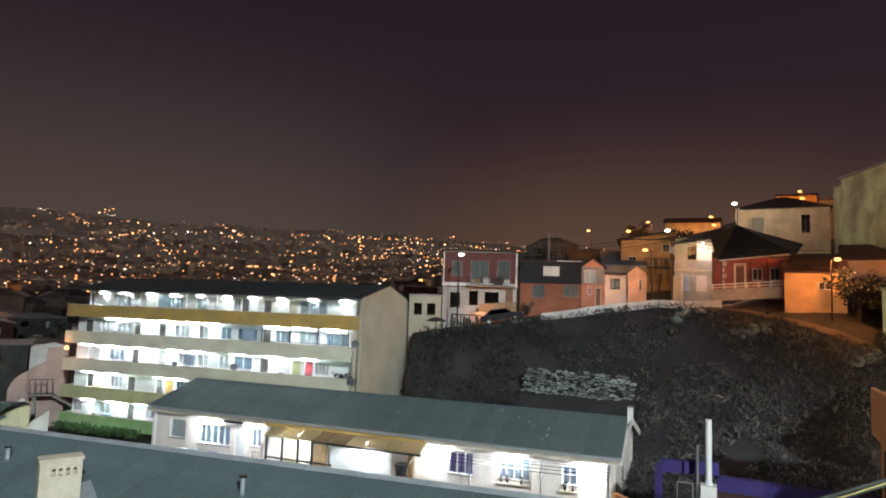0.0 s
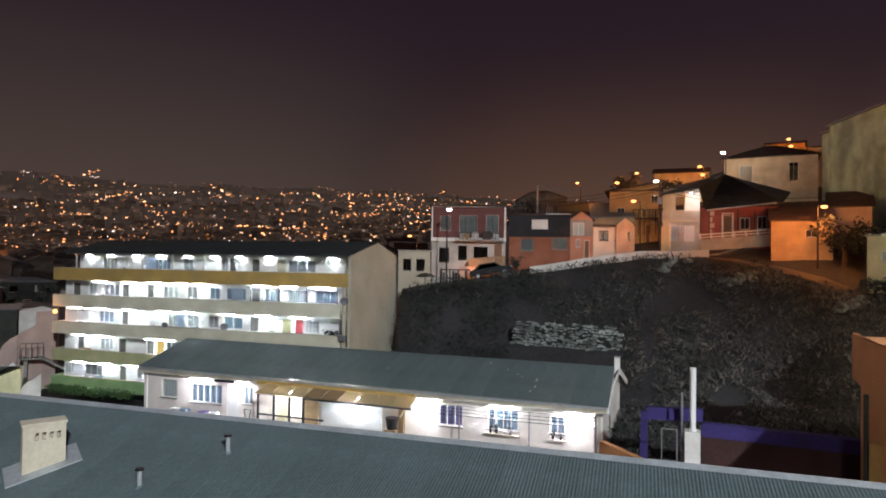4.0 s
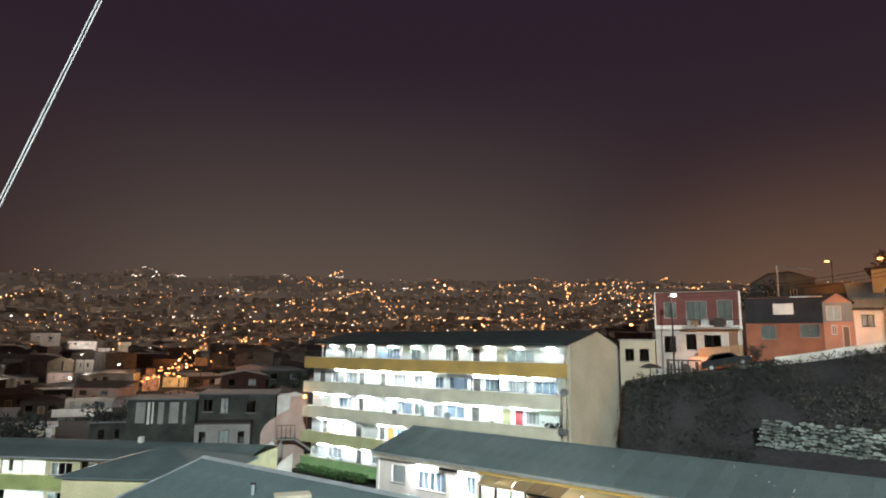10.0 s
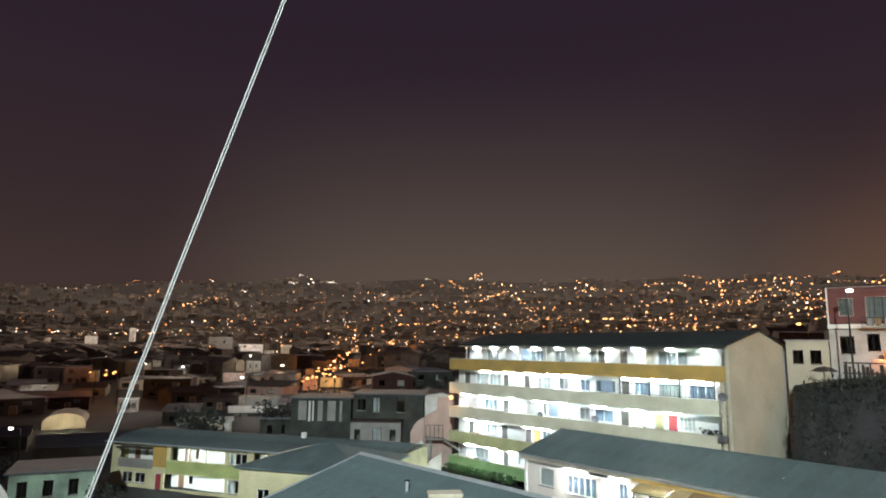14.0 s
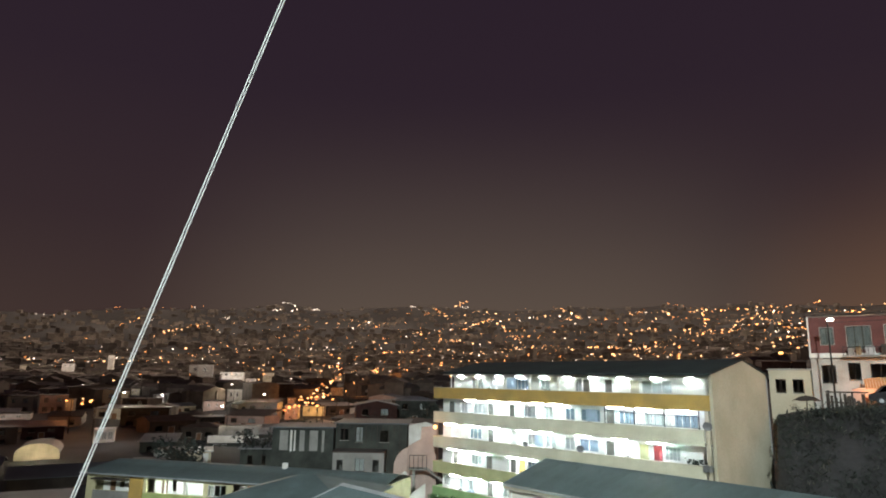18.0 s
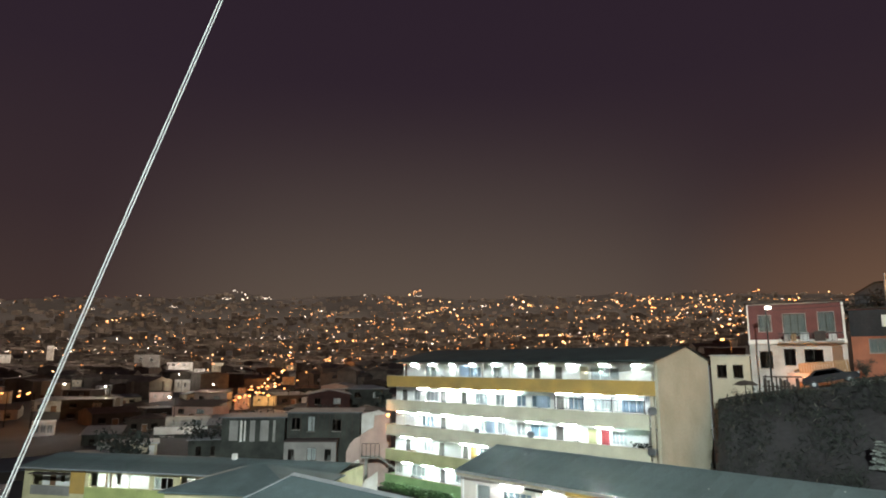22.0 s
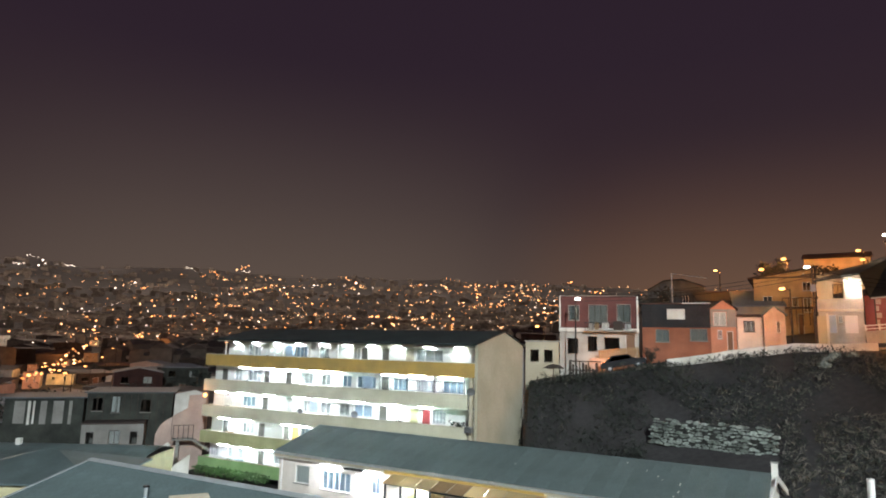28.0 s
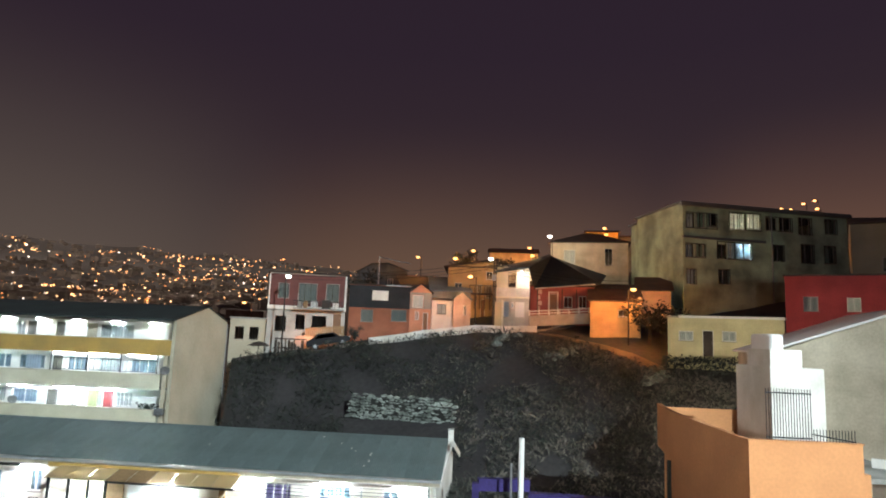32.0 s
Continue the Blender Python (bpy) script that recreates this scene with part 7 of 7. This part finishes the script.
def lit_room(house_thing, w, h, u0, v0, u1, v1, power, colour):
    """A small plain room behind a window, with its lamp."""
    x0, x1, z0, z1 = u0 * w - 0.1, u1 * w + 0.1, v0 * h - 0.3, v1 * h + 0.2
    part("room", Geo().box(x0, x1, 2.2, 2.25, z0, z1).box(x0 - 0.05, x0, 0.21, 2.25, z0, z1).box(x1, x1 + 0.05, 0.21, 2.25, z0, z1).box(x0, x1, 0.21, 2.2, z0 - 0.05, z0).box(x0, x1, 0.21, 2.2, z1, z1 + 0.05), "plaster_white", house_thing)
    lamp("room_light", "POINT", house_thing.matrix_basis @ Vector(((x0 + x1) / 2, 1.1, z1 - 0.25)), power, colour, 0.12)


lit_room(hn, NW, 4.15, 0.12, 0.62, 0.62, 0.93, 22, (1.0, 0.86, 0.55))
lit_room(hg, 19.87, 11.5, 0.33, 0.511, 0.401, 0.663, 260, (0.75, 0.9, 1.0))
lit_room(hg, 19.87, 11.5, 0.273, 0.787, 0.461, 0.95, 130, (1.0, 0.85, 0.6))
lit_room(hg, 19.87, 11.5, 0.068, 0.507, 0.127, 0.629, 25, (0.8, 1.0, 0.95))

# ---- houses and lights of the valley and the far hills ----


def over_ground(az, el, lift=0.0):
    """How far off the ground, or a point that high above it, is met along a line of sight."""
    d = 90.0
    while d < 1720:
        p = polar(az, d)
        if ground_z(p.x, p.y) + lift >= rise(el, d):
            return d
        d *= 1.01
    return 1720




COLD, AMBER = (1.0, 0.93, 0.86), (1.0, 0.50, 0.12)
PATCHES = ((-46.35, -44.5, 0.0, 0.8, "grey_wall", COLD, 0.5), (-43.9, -41.95, -0.2, 0.2, "plaster_white", COLD, 1.2), (-41.8, -41.0, -0.65, -0.3, "plaster_white", COLD, 1.0), (-40.4, -39.55, -0.56, 0.2, "plaster_cream", COLD, 0.7), (-45.0, -43.4, -2.8, -2.2, "pink_wall", COLD, 2.0), (-43.2, -42.0, -2.05, -1.2, "plaster_white", COLD, 0.8), (-48.6, -48.05, -2.2, -1.8, "plaster_white", COLD, 1.2), (-55.0, -54.4, -2.8, -2.0, "plaster_cream", SODIUM, 0.6))
PATCHES += ((-38.4, -37.3, -3.5, -2.5, "pink_wall", SODIUM, 2.6), (-36.9, -35.1, -3.25, -2.6, "plaster_cream", AMBER, 2.6), (-38.2, -37.6, -2.3, -1.9, "pink_wall", SODIUM, 1.2), (-36.2, -35.5, -1.9, -1.5, "pink_wall", SODIUM, 1.2), (-34.3, -33.7, -0.4, 0.0, "plaster_cream", SODIUM, 1.2), (-30.0, -29.2, -0.2, 0.2, "plaster_cream", SODIUM, 1.0), (-50.6, -49.9, -1.6, -1.2, "plaster_cream", COLD, 0.7), (-52.4, -52.0, 0.7, 1.4, "plaster_white", COLD, 0.8), (-60.7, -60.1, -2.6, -1.9, "plaster_cream", WARM, 1.2), (-59.4, -57.1, -3.4, -3.0, "plaster_white", COLD, 0.5), (-55.5, -54.7, 0.4, 0.7, "plaster_white", COLD, 1.0), (-34.6, -33.6, -1.6, -1.0, "plaster_cream", SODIUM, 1.0))


def patch_range(az, el):
    return min(over_ground(az, el, 0.6), 420)


def clear_height(az, half, dist):
    """How high a house there may rise without standing before one of the lamp-lit walls."""
    tops = [rise(p[2], dist) - 0.3 for p in PATCHES if p[0] - half < az < p[1] + half and dist < patch_range((p[0] + p[1]) / 2, p[2]) + 4]
    if -55.6 < az < -48.6 and dist < 165:
        return -20.0
    return min(tops, default=99.0)


def valley_houses():
    rng = random.Random(21)
    dim = [("grey_wall", "dim grey"), ("plaster_dim", "grimy white"), ("dark_wood", "dark timber"), ("pink_wall", "faded pink"), ("boards_dim", "dark-boarded"), ("brick_dim", "dark-toned brick"), ("plaster_beige", "beige")]
    for i in range(80):
        az = -63 + 38 * ((i * 0.618) % 1.0)
        dist = 128 + 170 * (i / 80)
        half = math.degrees(rng.uniform(3.2, 5.5) / dist)
        p = polar(az, dist)
        paint, word = dim[rng.randrange(len(dim))]
        h = rng.choice((2.7, 2.9, 3.2, 5.2))
        wins = [(0.12, 0.3, 0.28, 0.7, None), (0.62, 0.3, 0.8, 0.7, None)] if h < 4 else [(0.12, 0.12, 0.28, 0.36, None), (0.62, 0.12, 0.8, 0.36, None), (0.15, 0.62, 0.3, 0.86, None), (0.6, 0.62, 0.78, 0.86, "white_curtain")]
        style = rng.choice(("gable", "hip", "mono", "flat", "front"))
        z = ground_z(p.x, p.y) - 0.3
        h = min(h, clear_height(az, half * 1.2, dist) - z - 1.2)
        if h < 1.5:
            continue
        house("valley_house", f"{word} {'two-storey' if h > 4.5 else 'single-storey'} valley house with a {'flat' if style == 'flat' else 'pitched'} roof", az - half, az + half, dist, az + rng.uniform(-30, 30), z, h, rng.uniform(6, 9), paint, rng.choice(("rust_roof", "zinc_dark", "zinc_flat")),
              style, rng.uniform(0.6, 1.1), wins=wins, doors=[(0.40, 0.62 if h < 4 else 0.34, 0.54, "brown_door")], below=3, frame_mat="dark_wood")


valley_houses()
for az0, az1, dist, z, h, paint, style in ((-49.5, -46.9, 118, -13.6, 2.6, "boards_dim", "mono"), (-40.4, -38.0, 122, -13.4, 3.0, "dark_wood", "gable"), (-37.6, -34.6, 112, -13.2, 3.4, "boards_dim", "gable"), (-33.8, -30.4, 108, -12.6, 3.2, "dark_wood", "hip"), (-50.2, -47.6, 96, -13.9, 2.2, "dark_wood", "flat"), (-63, -58.6, 100, -13.6, 2.0, "boards_dim", "gable"),
                                           (-41.8, -38.9, 94, -13.2, 3.2, "boards_dim", "mono"), (-30.2, -27.6, 100, -11.8, 3.4, "boards_dim", "gable"), (-48.4, -46.6, 104, -13.5, 2.4, "grey_wall", "flat")):
    house("valley_shed", "dark unlit shed on the valley floor", az0, az1, dist, (az0 + az1) / 2 + 8, z, h, 6, paint, "zinc_flat" if dist % 4 else "zinc_dark", style, 0.8, below=2, wins=[(0.2, 0.35, 0.35, 0.75, None), (0.6, 0.35, 0.72, 0.75, None)], frame_mat="dark_wood")
ph = house("parapet_house", "dim flat house with a long white parapet", -44.4, -40.2, 125, -36, -14.6, 3.2, 7, "boards_dim", "concrete", "flat", over=0.0, wins=[(0.1, 0.3, 0.2, 0.7, None), (0.25, 0.3, 0.35, 0.7, None), (0.7, 0.3, 0.85, 0.7, None)])
PW = site(-44.4, -40.2, 125, -36, 0)[1]
part("parapet", Geo().box(-0.1, PW + 0.1, -0.25, -0.02, 2.5, 3.75), "plaster_white", ph, "long white painted parapet")
part("upper_room", Geo().wall(1.5, PW - 0.2, 3.4, 5.3, 1.2, 1.4, [(2.2, 3.9, 2.9, 4.8), (4.0, 3.9, 5.2, 4.8), (6.5, 3.9, 7.2, 4.8)]).box(1.5, PW - 0.2, 1.4, 4, 5.3, 5.4).box(1.5, 1.6, 1.4, 4, 3.4, 5.3).box(1.6, PW - 0.2, 3.9, 4, 3.4, 5.3), "grey_wall", ph)
for i in range(12):
    part("baluster", Geo().box(2.4 + i * 0.55, 2.46 + i * 0.55, -0.15, -0.1, 3.75, 4.5), "grey_metal", ph)
part("top_rail", Geo().box(2.4, 9.0, -0.16, -0.09, 4.5, 4.57), "grey_metal", ph)
house("porch_house", "low house with a lit pale porch", -46.1, -44.1, 98, -45, -12.9, 2.3, 5, "plaster_cream", "zinc_pale", "flat", wins=[(0.1, 0.2, 0.4, 0.7, None)], doors=[(0.7, 0.9, 0.9, "white_door")])
house("lit_hut", "small white hut with dark windows, brightened by an added light", -52.8, -51.35, 138, -48, -12.6, 2.3, 3, "plaster_white", "white_paint", "flat", over=0.1, wins=[(0.08, 0.22, 0.32, 0.78, None), (0.38, 0.22, 0.62, 0.78, None), (0.68, 0.22, 0.92, 0.78, None)])
house("dark_shed", "dark shed with a sloping roof", -58.0, -50.2, 92, -56, -15.6, 3.3, 9, "dark_wood", "zinc_dark", "gable", 0.9)
house("grey_row_house", "dim grey row house with boarded windows", -59.5, -54.0, 63, -52, -14.6, 4.2, 6, "grey_green", "zinc_dark", "flat", wins=[(0.1, 0.55, 0.22, 0.85, None), (0.4, 0.55, 0.52, 0.85, None), (0.7, 0.55, 0.82, 0.85, None), (0.4, 0.1, 0.52, 0.4, None)], frame_mat="dark_wood")
# bright patches of the valley, each a wall with an added light: (degrees, degrees, foot and top elevation, paint, lamp
# colour, strength)
for az0, az1, e0, e1, paint, colour, k in PATCHES:
    az, d = (az0 + az1) / 2, patch_range((az0 + az1) / 2, e0)
    h = rise(e1, d) - rise(e0, d)
    house("yard_house", "lamp-lit pale house in the dark valley", az0, az1, d, az + 6, rise(e0, d), h, 6, paint, "rust_roof", "flat", over=0.15, below=3, wins=[(0.2, 0.3, 0.32, 0.7, None), (0.62, 0.3, 0.74, 0.7, None)])
    r = max(4.0, (az1 - az0) * d * 0.011)
    lamp("yard_light", "POINT", polar(az, d - r, rise(e1, d) + 2.5), 22 * r * r * k + 150 * k, colour, 0.3)


# two lights without fixtures, added to brighten the hut and the parapet
lamp("yard_light", "POINT", polar(-51.6, 131, -9.0), 420, COLD, 0.3)
lamp("yard_light", "POINT", polar(-42.5, 117, -8.5), 420, COLD, 0.3)


def vault_shed():
    m, w = site(-57.8, -54.9, 116, -52, -13.2)
    t = thing("vault_shed", m, "brightly lit vaulted shed with a pale front", "shed")
    arc = [(w * (0.5 - 0.5 * math.cos(i * math.pi / 10)), 1.2 + 1.5 * math.sin(i * math.pi / 10)) for i in range(11)]
    part("front", Geo().prism([(0, -2), (w, -2), (w, 1.2)] + arc[-2:0:-1] + [(0, 1.2)], 0, 0.2), "plaster_cream", t)
    g = Geo()
    for a, b in zip(arc, arc[1:]):
        g.add([(a[0], -0.5, a[1] + 0.05), (b[0], -0.5, b[1] + 0.05), (b[0], 9, b[1] + 0.05), (a[0], 9, a[1] + 0.05)], [(0, 1, 2, 3)])
    part("vault", g, "zinc_dark", t)
    # light without a fixture, added before the shed front
    lamp("yard_light", "POINT", m @ Vector((w * 0.5, -3.2, 2.6)), 420, (1.0, 0.9, 0.6), 0.2)
    return t


vault_shed()
# yard lamps and street lamps of the valley: (degrees, elevation, watts, white)
for az, el, power, white in ((-36.1, -2.35, 1000, 0), (-34.4, -2.0, 900, 0), (-31.2, 0.57, 2000, 0), (-32.6, -0.6, 1200, 0), (-27.7, 1.35, 2500, 0), (-29.3, 0.6, 2000, 0), (-53.2, -2.1, 500, 0), (-42.9, -0.8, 900, 1),
                             (-45.4, 1.3, 2000, 1), (-59.7, -6.1, 90, 1), (-45.4, -6.0, 60, 1), (1.5, 2.45, 2600, 0), (3.1, 2.2, 2600, 0), (-28.4, -4.0, 120, 1), (-57, 0.6, 2000, 1), (-20, 1.6, 2500, 0), (-5, 2.3, 3000, 0), (-10.5, 2.6, 3000, 0),
                             (-53.3, -2.2, 900, 0), (-54.9, -2.1, 600, 0), (-46.5, 1.66, 1500, 0), (-41.7, 0.75, 1500, 0), (-35.7, -2.55, 700, 0), (-33.3, -1.3, 900, 0), (-29.4, 0.3, 1500, 0), (-51.0, -1.5, 700, 1), (-57.6, 1.0, 1500, 1), (-48.2, -1.7, 500, 1), (-43.5, -2.6, 350, 1), (-40.2, -1.6, 600, 1)):
    d = over_ground(az, el, 7.0)
    street_lamp(az, d, rise(el, d), rise(el, d) - 7, bool(white), power * (1.35 if white else 0.65), 1.0)

M["far_house"] = material("far house fronts", (0.215, 0.19, 0.165), 0.9, vary=0.5, fine=0.5, coarse=0.02, bump=0)
M["far_roof"] = material("far roofs", (0.175, 0.15, 0.13), 0.9, vary=0.5, fine=0.5, coarse=0.03, bump=0)


def far_houses():
    rng = random.Random(9)
    walls, roofs = Geo(), Geo()
    for _ in range(3600):
        az, dist = rng.uniform(-70, 16), math.exp(rng.uniform(math.log(235), math.log(1740)))
        if az > 3 and dist < 420:
            continue
        p = polar(az, dist)
        z, a = ground_z(p.x, p.y), rng.uniform(0, math.pi)
        if dist < 425 and clear_height(az, math.degrees(6 / dist), dist) < z + 6:
            continue
        w, d, h = rng.uniform(3, 7), rng.uniform(3, 5), rng.uniform(3, 7)
        c, s = math.cos(a), math.sin(a)
        at = lambda x, y, zz: (p.x + x * c - y * s, p.y + x * s + y * c, z + zz)
        walls.add([at(x, y, zz) for zz in (-3, h) for x, y in ((-w, -d), (w, -d), (w, d), (-w, d))], [(0, 1, 5, 4), (1, 2, 6, 5), (2, 3, 7, 6), (3, 0, 4, 7)])
        r = rng.uniform(0.4, 1.8)
        roofs.add([at(-w - 0.3, -d - 0.3, h), at(w + 0.3, -d - 0.3, h), at(w + 0.3, d + 0.3, h), at(-w - 0.3, d + 0.3, h), at(-w - 0.3, 0, h + r), at(w + 0.3, 0, h + r)], [(0, 1, 5, 4), (2, 3, 4, 5), (1, 2, 5), (3, 0, 4)])
    t = thing("far_houses", Matrix(), "countless small houses of the far hillside city", "houses", kind="stuff")
    part("walls", walls, "far_house", t, kind="stuff")
    part("roofs", roofs, "far_roof", t, kind="stuff")


far_houses()


SPARK = [(0, 2, 4), (2, 1, 4), (1, 3, 4), (3, 0, 4), (2, 0, 5), (1, 2, 5), (3, 1, 5), (0, 3, 5)]


def spark(geo, c, r):
    """One far lamp."""
    geo.add([c + Vector(v) * r for v in ((1.5, 0, 0), (-1.5, 0, 0), (0, 1.5, 0), (0, -1.5, 0), (0, 0, 0.75), (0, 0, -0.75))], SPARK)


def city_lights():
    rng = random.Random(4)
    sets = {"city_sodium": Geo(), "city_amber": Geo(), "city_white": Geo()}
    for s in range(360):
        az, dist = rng.uniform(-68, 15), math.exp(rng.uniform(math.log(230), math.log(1735)))
        if (az > 2 and dist < 500) or (az < -40 and rng.random() < 0.4) or (dist < 420 and rng.random() < 0.6):
            continue
        p = polar(az, dist)
        head = rng.choice((0.0, 0.3, 0.6, 1.3, 2.2, 2.7)) + rng.uniform(-0.2, 0.2) - radians(az)
        kind = rng.choices(("city_sodium", "city_amber", "city_white"), (5, 4, 4) if az < -40 else (5, 5, 1.4))[0]
        step = rng.uniform(13, 30)
        for i in range(rng.choice((1, 1, 2, 3, 4, 5, 7, 10, 14))):
            head += rng.uniform(-0.2, 0.2)
            p += Vector((math.cos(head), math.sin(head), 0)) * step * rng.uniform(0.7, 1.3)
            d = p.length
            if d < 220 or d > 1770:
                continue
            r = 0.12 + d * (0.00050 if az < -40 else 0.00060) * (0.45 + 1.6 * rng.random() ** 2.5)
            k = kind if rng.random() < 0.85 else rng.choice(("city_white", "city_amber"))
            spark(sets[k], Vector((p.x, p.y, ground_z(p.x, p.y) + 7 + r)), r)
    for i in range(11):  # added fill lights high over the city; far rows stronger in place of haze
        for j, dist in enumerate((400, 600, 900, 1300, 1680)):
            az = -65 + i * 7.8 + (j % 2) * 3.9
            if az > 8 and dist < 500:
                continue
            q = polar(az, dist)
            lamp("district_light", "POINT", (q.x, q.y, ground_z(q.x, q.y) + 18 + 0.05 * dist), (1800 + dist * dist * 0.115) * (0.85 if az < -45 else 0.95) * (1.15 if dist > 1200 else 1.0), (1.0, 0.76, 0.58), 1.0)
    for az0, el0, k in ((-37.2, 6.0, 9), (-39.9, 5.85, 5), (-23.2, 6.45, 5), (-27.8, 6.45, 5), (-44, 5.0, 4), (-50, 4.6, 4)):  # rows of white lights on the ridge
        for i in range(k):
            a = az0 + i * 0.16
            d = over_ground(a, el0 - 0.25, 4)
            c, r = polar(a, d, rise(el0 - 0.25 + 0.05 * math.sin(i * 2.1), d)), d * rng.uniform(0.0005, 0.0009)
            spark(sets["city_white"], c, r)
    for a0, e0, a1, e1, k in ((-25.7, 6.1, -24.3, 5.4, 9), (-23.7, 6.3, -22.5, 6.8, 8), (-23, 4.3, -19.9, 5.3, 14), (-19.9, 4.9, -17.5, 2.8, 14), (-25.2, 3.3, -23.1, 3.3, 12), (-14.8, 6.3, -12.2, 5.3, 10), (-14.2, 5.1, -12.2, 5.4, 9), (-8.3, 5.5, -6.8, 6.0, 7), (-5.5, 5.8, -4.7, 5.2, 6),
                              (-9.1, 3.8, -5.7, 4.4, 11), (-2.5, 6.1, -2.2, 4.2, 9), (-3.4, 5.7, 4.3, 5.9, 22), (0.9, 5.4, 4.5, 4.1, 12), (-12.7, 1.8, -7.8, 2.2, 5), (-5.2, 2.1, -1.8, 2.1, 5), (-28.6, 0.9, -27.0, -0.2, 8), (-48.7, 3.3, -44.9, 4.4, 12)):  # streets of the far slopes
        for i in range(k):
            f = (i + rng.uniform(-0.5, 0.5)) / k
            a, e = a0 + (a1 - a0) * f + rng.uniform(-0.1, 0.1), e0 + (e1 - e0) * f + rng.uniform(-0.12, 0.12)
            d = over_ground(a, e, 7)
            spark(sets[rng.choice(("city_sodium", "city_amber", "city_amber"))], polar(a, d, rise(e, d)), 0.12 + d * rng.uniform(0.0005, 0.0012))
    for a0, e0, a1, e1, k in ((-38.2, -2.9, -33.4, 0.3, 30), (-36.5, -2.4, -34.6, -1.2, 12), (-37.2, 0.3, -32.6, 0.9, 16), (-31.2, -0.6, -30.6, 0.9, 12), (-46.5, 2.3, -38.5, 2.0, 14), (-54.2, -2.2, -53.0, -2.0, 3)):  # lit streets of the nearer valley
        for i in range(k):
            f = (i + rng.uniform(-0.6, 0.6)) / k
            a, e = a0 + (a1 - a0) * f + rng.uniform(-0.25, 0.25), e0 + (e1 - e0) * f + rng.uniform(-0.22, 0.22)
            d = over_ground(a, e, 6)
            c, r = polar(a, d, rise(e, d)), 0.12 + d * rng.uniform(0.0005, 0.0014)
            spark(sets[rng.choice(("city_sodium", "city_amber"))], c, r)
    single("city_lights", sets["city_sodium"], "city_sodium", Matrix(), "countless orange street lights of the far city", "city lights", kind="stuff")
    single("city_lights", sets["city_amber"], "city_amber", Matrix(), "countless amber street lights of the far city", "city lights", kind="stuff")
    single("city_lights", sets["city_white"], "city_white", Matrix(), "countless white lights of the far city", "city lights", kind="stuff")


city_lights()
